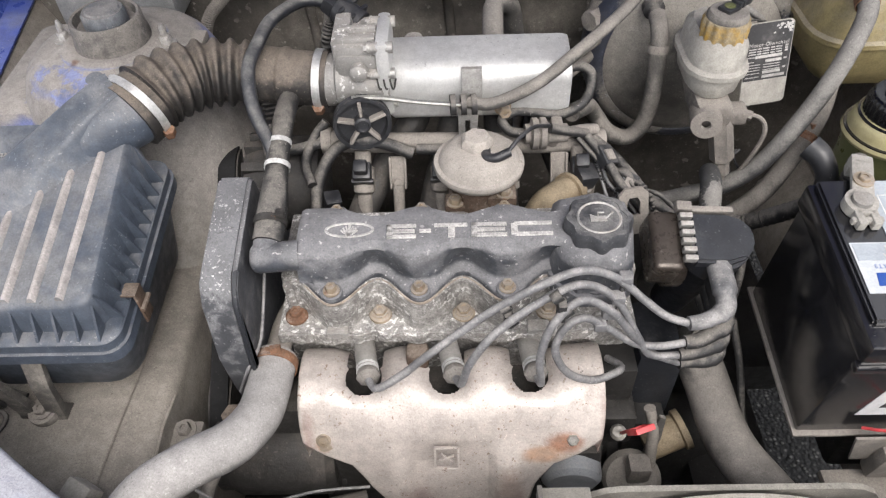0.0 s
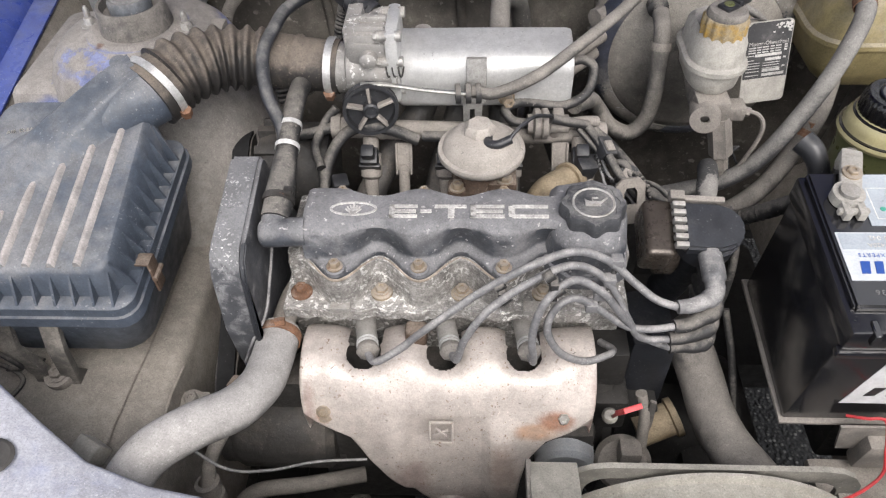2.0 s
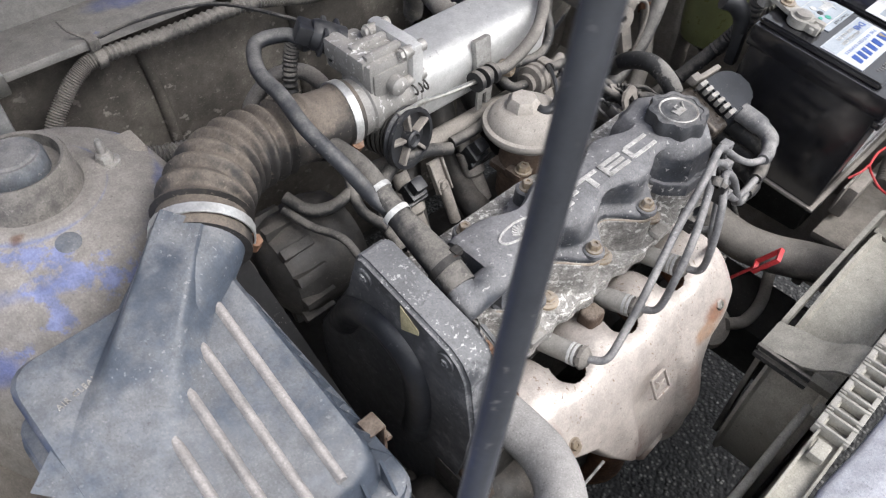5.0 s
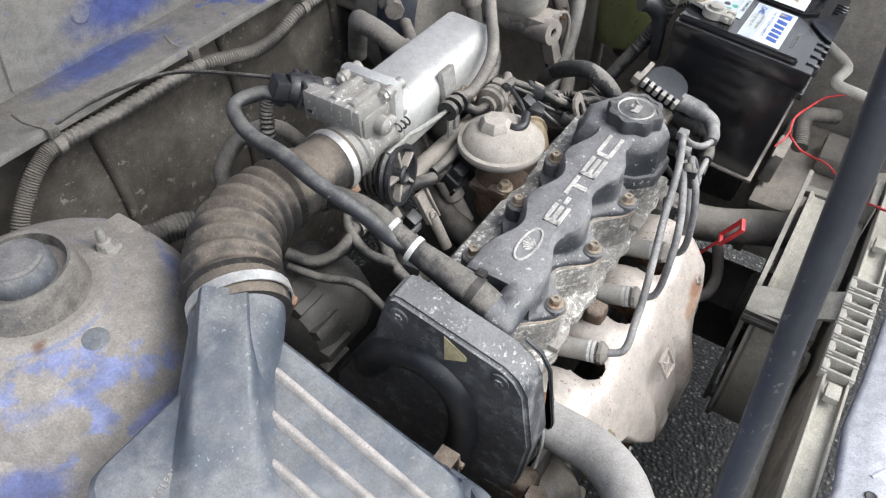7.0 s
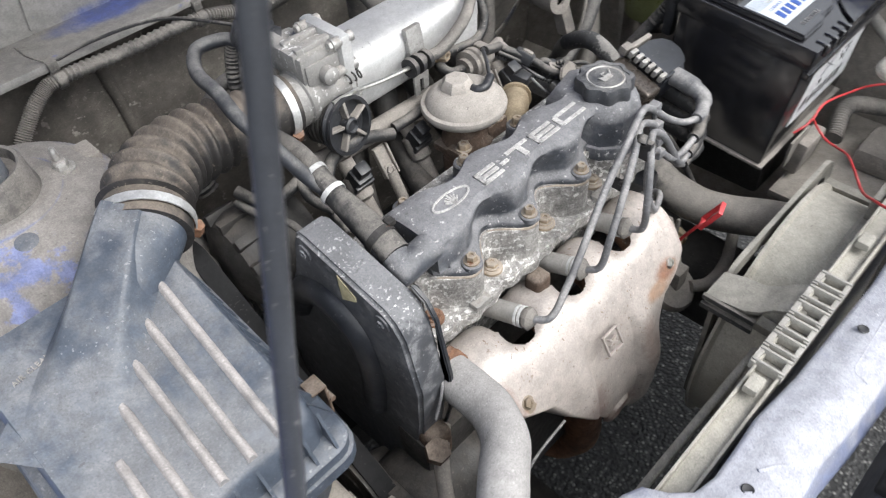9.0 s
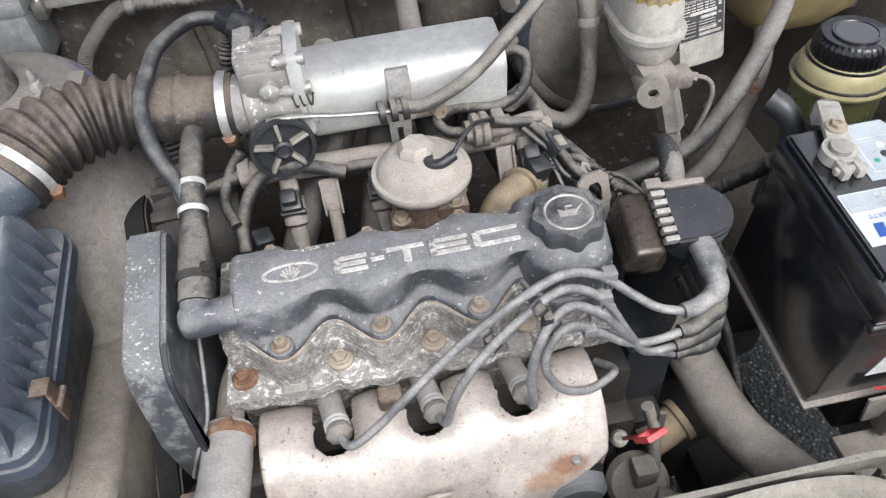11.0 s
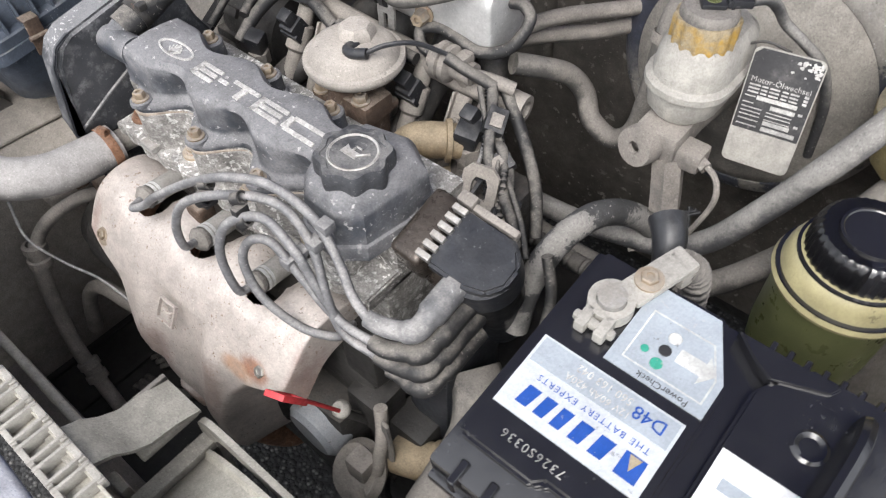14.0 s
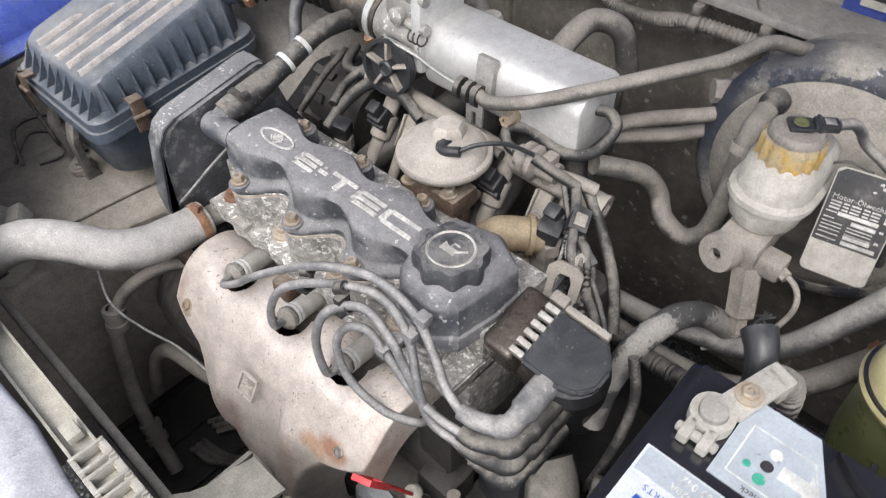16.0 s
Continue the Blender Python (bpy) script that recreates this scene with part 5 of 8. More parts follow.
# ---- EGR valve ----
egr = thing("egr_valve", (0.022, 0.61, 0.72), "dusty beige round EGR valve on a rusty base", "egr valve")
bm = bmesh.new()
lathe(bm, [(0, 0.776), (0.042, 0.777), (0.050, 0.783), (0.0530, 0.787), (0.0535, 0.791), (0.0525, 0.794), (0.0475, 0.7950), (0.0460, 0.7985), (0.042, 0.804), (0.032, 0.809), (0, 0.812)], axis((0.022, 0.618, 0.009), (0, 0, 1)) @ Matrix.Diagonal((0.96, 0.96, 1, 1)), 48)
can = part("diaphragm_can", bm, M["egr"], egr, smooth=30)
bm = bmesh.new()
b = bmesh.new()
lathe(b, [(0.020, 0.805), (0.0185, 0.818), (0.014, 0.823), (0, 0.823)], None, 7)
merge(bm, b, Matrix.Translation((0.020, 0.626, 0.008)))
part("top_nut", bm, M["egr"], can)
bm = bmesh.new()
tube(bm, [(0.030, 0.616, 0.818), (0.030, 0.604, 0.819), (0.040, 0.599, 0.821), (0.055, 0.605, 0.824)], 0.0055, 5, 10)
tube(bm, [(0.052, 0.604, 0.823), (0.066, 0.620, 0.830), (0.084, 0.642, 0.828), (0.105, 0.662, 0.814)], 0.0024, 5, 8)
part("vacuum_line", bm, M["rubber_clean"], egr)
bm = bmesh.new()
box(bm, -0.014, 0.058, 0.588, 0.640, 0.742, 0.752, 0.004)
lathe(bm, [(0, 0.70), (0.032, 0.70), (0.032, 0.755), (0.027, 0.765), (0.026, 0.793), (0, 0.793)], axis((0.022, 0.614, 0), (0, 0, 1)), 28)
box(bm, 0.030, 0.064, 0.586, 0.625, 0.748, 0.772, 0.004)
box(bm, -0.018, 0.010, 0.588, 0.612, 0.748, 0.760, 0.004)
base = part("base", bm, M["iron"], egr, "rusty cast base")
for x, y in ((-0.006, 0.594), (0.050, 0.594)):
    bm = bmesh.new()
    hexbolt(bm, (x, y, 0.760 if x < 0 else 0.772), (0, 0, 1), 0.0075, 0.009, 1.3)
    part("bolt", bm, M["brass_bolt"], base)
# coolant outlet behind the cover
outlet = thing("coolant_outlet", (0.105, 0.612, 0.70), "brown stained cast coolant outlet", "coolant outlet")
bm = bmesh.new()
tube(bm, [(0.092, 0.606, 0.700), (0.094, 0.606, 0.722), (0.104, 0.612, 0.738), (0.122, 0.624, 0.742), (0.140, 0.640, 0.738)], lambda t: 0.0215 - 0.004 * t, 6, 20)
lathe(bm, [(0.018, 0), (0.022, 0.001), (0.022, 0.006), (0.018, 0.007)], axis((0.128, 0.629, 0.741), (0.7, 0.65, -0.1)), 20)
box(bm, 0.07, 0.145, 0.595, 0.640, 0.640, 0.706, 0.008)
part("body", bm, M["outlet"], outlet)

# ---- breather hose with white bands ----
breather = thing("breather_hose", (-0.197, 0.6, 0.80), "dusty black rubber breather hose with two white bands", "hose")
G = [(-0.196, 0.728, 0.832), (-0.1945, 0.690, 0.843), (-0.1945, 0.640, 0.846), (-0.1965, 0.595, 0.829), (-0.197, 0.555, 0.817), (-0.197, 0.520, 0.807), (-0.1985, 0.500, 0.800)]
bm = bmesh.new()
tube(bm, G, lambda t: 0.0118 + 0.0042 * max(0.0, min(1.0, (t - 0.52) * 4)), 8, 18)
part("hose", bm, M["rubber"], breather)
bm = bmesh.new()
lathe(bm, [(0, -0.0015), (0.011, 0), (0.0145, 0.003), (0.0158, 0.008), (0.0158, 0.050), (0, 0.050)], axis((-0.2145, 0.488, 0.790), (1, 0.04, 0.03)), 28)
tube(bm, [(-0.1985, 0.518, 0.805), (-0.199, 0.500, 0.797), (-0.199, 0.488, 0.790)], 0.0150, 4, 20)
part("elbow", bm, M["cover"], breather, "black rubber elbow")
for at, to in (((-0.1955, 0.614, 0.8375), (0, -1, -0.36)), ((-0.1967, 0.588, 0.8265), (0, -1, -0.34))):
    bm = bmesh.new()
    band(bm, at, to, 0.0122 if at[1] > 0.6 else 0.0133, 0.0056, 0.0007)
    part("white_band", bm, M["white_band"], breather, "white plastic band")
for at, to in (((-0.1975, 0.521, 0.8075), (0, -1, -0.3)), ((-0.1945, 0.700, 0.840), (0, -1, 0.25))):
    bm = bmesh.new()
    band(bm, at, to, 0.0163 if at[1] < 0.6 else 0.0165, 0.008, 0.0012)
    box(bm, at[0] + 0.008, at[0] + 0.018, at[1] - 0.005, at[1] + 0.005, at[2] + 0.010, at[2] + 0.017, 0.002)
    part("clamp", bm, M["clamp_dark"], breather, "rusty spring clamp")
idle = thing("idle_air_hose", (-0.2, 0.6, 0.80), "thin black rubber hose arching behind the throttle body", "hose")
bm = bmesh.new()
tube(bm, [(-0.199, 0.588, 0.829), (-0.205, 0.610, 0.837), (-0.220, 0.631, 0.872), (-0.228, 0.673, 0.894), (-0.222, 0.716, 0.902), (-0.215, 0.765, 0.901), (-0.188, 0.812, 0.897), (-0.158, 0.808, 0.897), (-0.146, 0.794, 0.894)], 0.0076, 8, 14)
part("hose", bm, M["hose_idle"], idle)

# ---- ignition coil and distributor ----
ign = thing("ignition_module", (0.265, 0.50, 0.60), "black plastic ignition distributor with grey rubber boots", "distributor")
T2 = Matrix.Translation((0.233, 0.504, 0.7895)) @ pose(0, 0, 0, 19, 4, 0)
bm = bmesh.new()
OUT = [(0.003, -0.028), (0.040, -0.028), (0.058, -0.022), (0.068, -0.008), (0.068, 0.010), (0.058, 0.022), (0.042, 0.027), (0.003, 0.027)]
prism(bm, OUT, 0.016, T2 @ Matrix.Translation((0, 0, -0.014)), 0.003)
part("top_cover", bm, M["distributor"], ign)
bm = bmesh.new()
lathe(bm, [(0, 0), (0.032, 0), (0.033, -0.03), (0.030, -0.034), (0.030, -0.075), (0.024, -0.085), (0.022, -0.17), (0, -0.17)], T2 @ Matrix.Translation((0.036, 0, -0.008)), 36)
box(bm, 0.204, 0.262, 0.47, 0.56, 0.48, 0.62, 0.015)
part("cap_body", bm, M["distributor"], ign)
bm = bmesh.new()
box(bm, -0.036, -0.004, -0.033, 0.034, -0.050, -0.007, 0.007, T2, 3)
lathe(bm, [(0, 0), (0.026, 0), (0.029, -0.003), (0.029, -0.020), (0.026, -0.024), (0, -0.024)], axis(T2 @ V(-0.012, 0.0, -0.062), T2.to_3x3() @ V(-1, 0, 0)), 32)
part("housing", bm, M["oily"], ign, "brown-black metal housing")
for k in range(6):
    bm = bmesh.new()
    y = -0.024 + k * 0.0095
    box(bm, -0.008, 0.0055, y - 0.0028, y + 0.0028, -0.004, 0.005, 0.001, T2)
    part("clip", bm, M["alloy_dusty"], ign, "pale metal clip")
bm = bmesh.new()
box(bm, -0.010, 0.006, 0.029, 0.040, -0.006, 0.005, 0.002, T2)
box(bm, 0.006, 0.050, 0.029, 0.036, -0.008, 0.002, 0.002, T2)
part("rim", bm, M["beige"], ign)
BOOTS = [(0.263, 0.765, 0.222, 0.422, 0.753), (0.268, 0.738, 0.224, 0.421, 0.722), (0.270, 0.712, 0.224, 0.424, 0.696), (0.272, 0.688, 0.230, 0.430, 0.672)]
for x0, z0, x1, y1, z1 in BOOTS:
    bm = bmesh.new()
    tube(bm, [(x0, 0.500, z0 + 0.004), (x0, 0.475, z0 + 0.002), (x0, 0.452, z0 - 0.003), (x0 - 0.002, 0.437, z0 - 0.009), (x0 - 0.013, 0.430, z0 - 0.012), (x1 + 0.014, y1 + 0.002, z1), (x1, y1, z1)],
         lambda t: 0.0122 if t < 0.36 else (0.0100 if t < 0.62 else 0.0088 - 0.004 * (t - 0.62)), 6, 16)
    part("boot", bm, M["wire"] if z0 > 0.75 else M["rubber"], ign, "grey rubber boot")

# ---- spark plugs and leads ----
ENDS = [(-0.116, -0.101, 0.683), (-0.024, -0.009, 0.684), (0.068, 0.076, 0.684)]
for x0, x1, z in ENDS:
    plug = thing("spark_plug_boot", (x0, 0.468, 0.655), "grey spark plug connector pushed into the head", "spark plug boot", "spark plug boots")
    a, b = V(x0, 0.490, 0.664), V(x1, 0.409, z)
    d = (b - a).normalized()
    bm = bmesh.new()
    tube(bm, [a, a.lerp(b, 0.86)], 0.0118, 3, 20)
    part("sleeve", bm, M["sleeve"], plug, "metal sleeve")
    for f in (0.80, 0.86):
        bm = bmesh.new()
        band(bm, a.lerp(b, f), d, 0.0117, 0.003, 0.0006)
        part("ring", bm, M["white_band"], plug)
    bm = bmesh.new()
    lathe(bm, [(0, 0), (0.0105, 0), (0.0105, 0.003), (0.0130, 0.004), (0.0130, 0.008), (0.0100, 0.011), (0.0075, 0.013), (0, 0.014)], axis(a.lerp(b, 0.87), d), 8)
    part("cap", bm, M["rubber_grey"], plug, "black rubber cap")

LEADS = [
    [(-0.101, 0.408, 0.684), (-0.090, 0.393, 0.691), (-0.062, 0.396, 0.712), (-0.038, 0.400, 0.736), (0.020, 0.414, 0.782), (0.070, 0.424, 0.812), (0.112, 0.436, 0.820), (0.148, 0.444, 0.799), (0.178, 0.438, 0.772), (0.200, 0.428, 0.758), (0.222, 0.422, 0.753)],
    [(-0.009, 0.408, 0.685), (-0.003, 0.394, 0.696), (0.006, 0.392, 0.735), (0.030, 0.398, 0.776), (0.073, 0.416, 0.800), (0.114, 0.436, 0.800), (0.149, 0.435, 0.778), (0.174, 0.422, 0.735), (0.192, 0.418, 0.706), (0.226, 0.424, 0.695)],
    [(0.076, 0.408, 0.685), (0.078, 0.393, 0.696), (0.074, 0.392, 0.745), (0.085, 0.402, 0.784), (0.113, 0.420, 0.796), (0.144, 0.422, 0.774), (0.170, 0.420, 0.737), (0.195, 0.424, 0.700), (0.230, 0.430, 0.672)],
    [(0.160, 0.452, 0.650), (0.170, 0.432, 0.664), (0.162, 0.420, 0.670), (0.136, 0.410, 0.672), (0.106, 0.400, 0.702), (0.090, 0.402, 0.738), (0.097, 0.410, 0.764), (0.116, 0.418, 0.771), (0.139, 0.419, 0.755), (0.173, 0.420, 0.724), (0.200, 0.420, 0.718), (0.225, 0.421, 0.722)],
]
random.seed(5)
for path in LEADS:
    bm = bmesh.new()
    tube(bm, path, 0.0042, 10, 10)
    lead = solo("ignition_lead", bm, M["wire"], "grey rubber ignition lead from distributor to spark plug", "ignition lead", "ignition leads")
    line = spline(path, 24)
    k = 60 + 20 * len(path)
    while k < len(line) - 60:
        bm = bmesh.new()
        for q in range(random.randint(3, 6)):
            tube(bm, [line[k] + V(0, -0.0017, 0.0017), line[k + 1] + V(0, -0.0017, 0.0017)], 0.0020, 1, 5)
            k += 2
        part("print", bm, M["sleeve"], lead, "row of tiny pale print")
        k += random.randint(40, 60)
for pts in (((0.040, 0.418, 0.790), (0.046, 0.408, 0.782)), ((0.088, 0.418, 0.804), (0.098, 0.412, 0.790))):
    holder = thing("lead_clip", pts[0], "dark plastic clip joining two ignition leads", "lead clip", "lead clips")
    bm = bmesh.new()
    for q in pts:
        lathe(bm, [(0.0042, -0.005), (0.0062, -0.005), (0.0062, 0.005), (0.0042, 0.005)], axis(q, (0.8, 0.3, 0.5)), 14)
    box(bm, (pts[0][0] + pts[1][0]) / 2 - 0.004, (pts[0][0] + pts[1][0]) / 2 + 0.004, 0.407, 0.420, pts[1][2] - 0.012, pts[0][2] - 0.002, 0.001)
    part("holder", bm, M["rubber"], holder)
comb = thing("lead_comb", (0.15, 0.43, 0.76), "grey plastic comb spacing four ignition leads", "lead clip", "lead clips")
COMB = [(0.158, 0.4465, 0.795), (0.152, 0.437, 0.777), (0.142, 0.428, 0.766), (0.134, 0.420, 0.757)]
for q in COMB:
    bm = bmesh.new()
    box(bm, q[0] - 0.0062, q[0] + 0.0062, q[1] - 0.0062, q[1] + 0.0062, q[2] - 0.0055, q[2] + 0.0055, 0.002)
    part("clip", bm, M["wire"], comb)
bm = bmesh.new()
tube(bm, [V(*q) + V(0, 0, -0.006) for q in COMB], 0.0032, 3, 8)
part("bar", bm, M["rubber"], comb)

# ---- brake booster and master cylinder ----
booster = thing("brake_booster", (0.325, 0.95, 0.62), "round dusty black brake booster with flaking paint", "brake booster")
BM = axis((0.325, 0.985, 0.762), (0, -1, 0.02))
bm = bmesh.new()
lathe(bm, [(0, 0), (0.08, 0), (0.128, 0.012), (0.138, 0.03), (0.138, 0.075), (0.134, 0.080), (0, 0.082)], BM, 64)
part("rear_shell", bm, M["booster"], booster)
bm = bmesh.new()
lathe(bm, [(0.118, 0.090), (0.127, 0.106), (0.122, 0.115), (0.110, 0.121), (0.085, 0.129), (0.060, 0.139), (0.045, 0.150), (0, 0.152)], BM, 64)
part("front_shell", bm, M["booster"], booster)
bm = bmesh.new()
lathe(bm, [(0.130, 0.060), (0.142, 0.062), (0.1465, 0.068), (0.1468, 0.090), (0.144, 0.102), (0.137, 0.112), (0.129, 0.1165), (0.122, 0.1165), (0.118, 0.112)], BM, 64)
part("rim", bm, M["flake"], booster, "black rim with flaking paint")
bm = bmesh.new()
lathe(bm, [(0, 0), (0.014, 0), (0.014, 0.012), (0.008, 0.016), (0.008, 0.03), (0, 0.03)], axis((0.255, 0.860, 0.850), (0, -1, 0)), 18)
part("check_valve", bm, M["rubber"], booster)
boost_hose = thing("booster_hose", (0.25, 0.80, 0.72), "dusty grey booster vacuum hose bent round to the intake", "hose")
bm = bmesh.new()
tube(bm, [(0.256, 0.835, 0.851), (0.256, 0.812, 0.842), (0.257, 0.802, 0.818), (0.258, 0.794, 0.765), (0.253, 0.790, 0.714), (0.232, 0.788, 0.692), (0.204, 0.786, 0.706), (0.187, 0.796, 0.726), (0.172, 0.782, 0.752), (0.158, 0.748, 0.774), (0.140, 0.722, 0.786)], 0.0112, 7, 14)
part("hose", bm, M["rubber_grey"], boost_hose)
bm = bmesh.new()
band(bm, (0.2565, 0.803, 0.822), (0, -0.3, -1), 0.012, 0.010, 0.0015)
part("clamp", bm, M["beige"], boost_hose)

mc = thing("master_cylinder", (0.31, 0.77, 0.75), "dusty cast brake master cylinder bolted to the booster", "master cylinder")
bm = bmesh.new()
lathe(bm, [(0, 0), (0.034, 0), (0.034, 0.010), (0.021, 0.014), (0.021, 0.11), (0.019, 0.115), (0, 0.116)], axis((0.318, 0.845, 0.785), (-0.1, -1, 0.0)), 28)
box(bm, 0.288, 0.330, 0.700, 0.760, 0.775, 0.803, 0.005)
lathe(bm, [(0.005, 0.016), (0.006, 0.020), (0.018, 0.020), (0.019, 0.016), (0.019, -0.02), (0, -0.02)], axis((0.3015, 0.708, 0.784), (-0.25, -1, 0.15)), 24)
box(bm, 0.320, 0.352, 0.705, 0.730, 0.772, 0.792, 0.004)
part("body", bm, M["beige"], mc)
bm = bmesh.new()
tube(bm, [(0.322, 0.712, 0.775), (0.332, 0.706, 0.735), (0.340, 0.700, 0.700)], lambda t: 0.015 if t < 0.75 else 0.009, 8, 6)
part("pressure_valve", bm, M["beige"], mc)
for pts in ([(0.345, 0.715, 0.784), (0.368, 0.705, 0.782), (0.376, 0.70, 0.760), (0.366, 0.70, 0.715), (0.355, 0.71, 0.67)], [(0.340, 0.702, 0.705), (0.338, 0.70, 0.675), (0.318, 0.69, 0.66)]):
    bm = bmesh.new()
    tube(bm, pts, 0.0028, 6, 8)
    lathe(bm, [(0, 0), (0.006, 0), (0.006, 0.014), (0, 0.014)], axis(pts[0], V(*pts[1]) - V(*pts[0])), 6)
    part("brake_line", bm, M["beige"], mc, "thin steel brake line")
res = thing("brake_fluid_reservoir", (0.309, 0.75, 0.80), "dusty cloudy white brake fluid reservoir with yellow cap", "fluid reservoir")
bm = bmesh.new()


def oblong(x0, x1, y0, y1, z, r):
    return [(p[0], p[1], z) for p in ring(x0, x1, y0, y1, lambda y: 0, r)]


loft(bm, [oblong(0.290, 0.328, 0.722, 0.79, 0.800, 0.018), oblong(0.278, 0.340, 0.712, 0.815, 0.812, 0.030), oblong(0.275, 0.343, 0.710, 0.822, 0.832, 0.033), oblong(0.271, 0.347, 0.706, 0.826, 0.834, 0.036), oblong(0.271, 0.347, 0.706, 0.826, 0.840, 0.036),
          oblong(0.276, 0.342, 0.711, 0.820, 0.843, 0.033), oblong(0.278, 0.340, 0.713, 0.816, 0.868, 0.030), oblong(0.284, 0.334, 0.719, 0.805, 0.877, 0.024)])
part("body", bm, M["cloudy"], res)
bm = bmesh.new()
secs = []
for z, f in ((0.874, 1.0), (0.894, 1.0), (0.897, 0.95), (0.8975, 0.6)):
    secs.append([(0.309 + (0.0262 + 0.0011 * math.cos(14 * a)) * f * math.cos(a), 0.745 + (0.0262 + 0.0011 * math.cos(14 * a)) * f * math.sin(a), z) for a in (2 * math.pi * k / 84 for k in range(84))])
loft(bm, secs)
cap = part("cap", bm, M["yellow_cap"], res, "dusty yellow screw cap")
bm = bmesh.new()
lathe(bm, [(0, 0.896), (0.0235, 0.896), (0.0235, 0.901), (0.021, 0.905), (0, 0.906)], axis((0.309, 0.745, 0), (0, 0, 1)), 32)
part("cap_top", bm, M["mount"], cap, "grey rubber top")
bm = bmesh.new()
mm = Matrix.Translation((0.312, 0.748, 0.905)) @ pose(0, 0, 0, 0, 0, 35)
box(bm, -0.014, 0.006, -0.009, 0.009, 0, 0.005, 0.002, mm)
box(bm, 0.006, 0.026, -0.0075, 0.0075, 0.001, 0.008, 0.002, mm)
box(bm, 0.009, 0.012, -0.0085, 0.0085, 0.001, 0.009, 0.001, mm)
plug = part("sensor_plug", bm, M["rubber_clean"], cap, "black level sensor plug")
bm = bmesh.new()
lathe(bm, [(0, 0.0058), (0.0060, 0.0058), (0.0062, 0.0050), (0.0040, 0.0050)], mm @ Matrix.Translation((-0.004, 0, 0)), 20)
part("eye", bm, M["green_tank"], plug, "faded green round mark")
bm = bmesh.new()
box(bm, 0.0135, 0.0225, -0.0048, 0.0048, 0.0078, 0.0086, 0.0005, mm)
part("clip", bm, M["wire"], plug, "grey plug clip")
bm = bmesh.new()
tube(bm, [(0.332, 0.763, 0.909), (0.340, 0.780, 0.905), (0.345, 0.802, 0.888), (0.352, 0.815, 0.870), (0.374, 0.820, 0.855), (0.392, 0.830, 0.835), (0.405, 0.845, 0.79), (0.41, 0.86, 0.72)], 0.0048, 6, 10)
part("sensor_wire", bm, M["hose_mid"], cap)
# oil change tag
tag = thing("service_tag", (0.376, 0.762, 0.82), "worn black and white oil change card hung by the reservoir", "service tag")
O, AX, AY = V(0.3795, 0.7615, 0.822), V(0.055, 0.006, 0.004).normalized(), V(-0.003, 0.022, 0.102).normalized()
AY = (AY - AX * AY.dot(AX)).normalized()
AZ = AX.cross(AY)
TM = Matrix.Translation(O) @ Matrix((AX, AY, AZ)).transposed().to_4x4()
bm = bmesh.new()
prism(bm, [(p[0], p[1]) for p in ring(-0.0285, 0.0285, -0.053, 0.053, lambda y: 0, 0.006)], 0.0016, TM @ Matrix.Translation((0, 0, -0.0016)))
card = part("card", bm, M["cloudy"], tag)
bm = bmesh.new()
prism(bm, [(-0.0275, -0.020), (0.0275, -0.020), (0.0275, 0.047), (0.022, 0.052), (-0.022, 0.052), (-0.0275, 0.047)], 0.0003, TM)
part("printed_panel", bm, M["tag_ink"], card, "black printed panel")
bm = bmesh.new()
letters(bm, "Motor-\u00d6lwechsel", 0.0068, TM @ Matrix.Translation((0, 0.0255, 0.0006)), 0.0001)
for y in (0.0200, 0.0168, 0.0136):
    for x, w in ((-0.024, 0.009), (-0.0135, 0.005), (-0.007, 0.008), (0.003, 0.005), (0.0095, 0.007)):
        box(bm, x, x + w, y, y + 0.0014, 0.0003, 0.0006, 0, TM)
for y in (0.0200, 0.0168, 0.0136, 0.0040, -0.0075):
    box(bm, 0.0205, 0.0240, y, y + 0.0022, 0.0003, 0.0006, 0, TM)
for x0, x1, y in ((-0.015, 0.018, 0.0085), (-0.002, 0.018, 0.0025), (-0.004, 0.018, -0.0120), (-0.004, 0.024, -0.0175)):
    box(bm, x0, x1, y, y + 0.0036, 0.0003, 0.0006, 0, TM)
for y in (0.0100, 0.0040, 0.0000, -0.0035, -0.0070, -0.0110, -0.0160):
    box(bm, -0.025, -0.016 if y > 0.003 else -0.008, y, y + 0.0009, 0.0003, 0.0006, 0, TM)
for y in (-0.0008, -0.0040, -0.0075):
    box(bm, -0.004, 0.017, y, y + 0.0008, 0.0003, 0.0006, 0, TM)
part("writing", bm, M["white_ink"], card, "white lettering and blank fields")
rng = random.Random(14)
bm = bmesh.new()
for k in range(34):
    x, y, r = 0.0265 - abs(rng.gauss(0, 0.008)), 0.0490 - abs(rng.gauss(0, 0.0055)), rng.uniform(0.0006, 0.0022)
    prism(bm, [(min(x + r * rng.uniform(0.5, 1.2) * math.cos(a), 0.0275), min(y + r * rng.uniform(0.4, 1.0) * math.sin(a), 0.0515)) for a in (0.0, 0.9, 1.8, 2.7, 3.6, 4.5, 5.4)], 0.0002 + 0.00001 * k, TM @ Matrix.Translation((0, 0, 0.0003)))
part("scuff", bm, M["white_ink"], card, "bare white scuffed corner")
bm = bmesh.new()
tube(bm, [(0.372, 0.782, 0.868), (0.352, 0.778, 0.872), (0.338, 0.775, 0.866)], 0.0012, 4, 6)
part("wire", bm, M["dark"], tag)

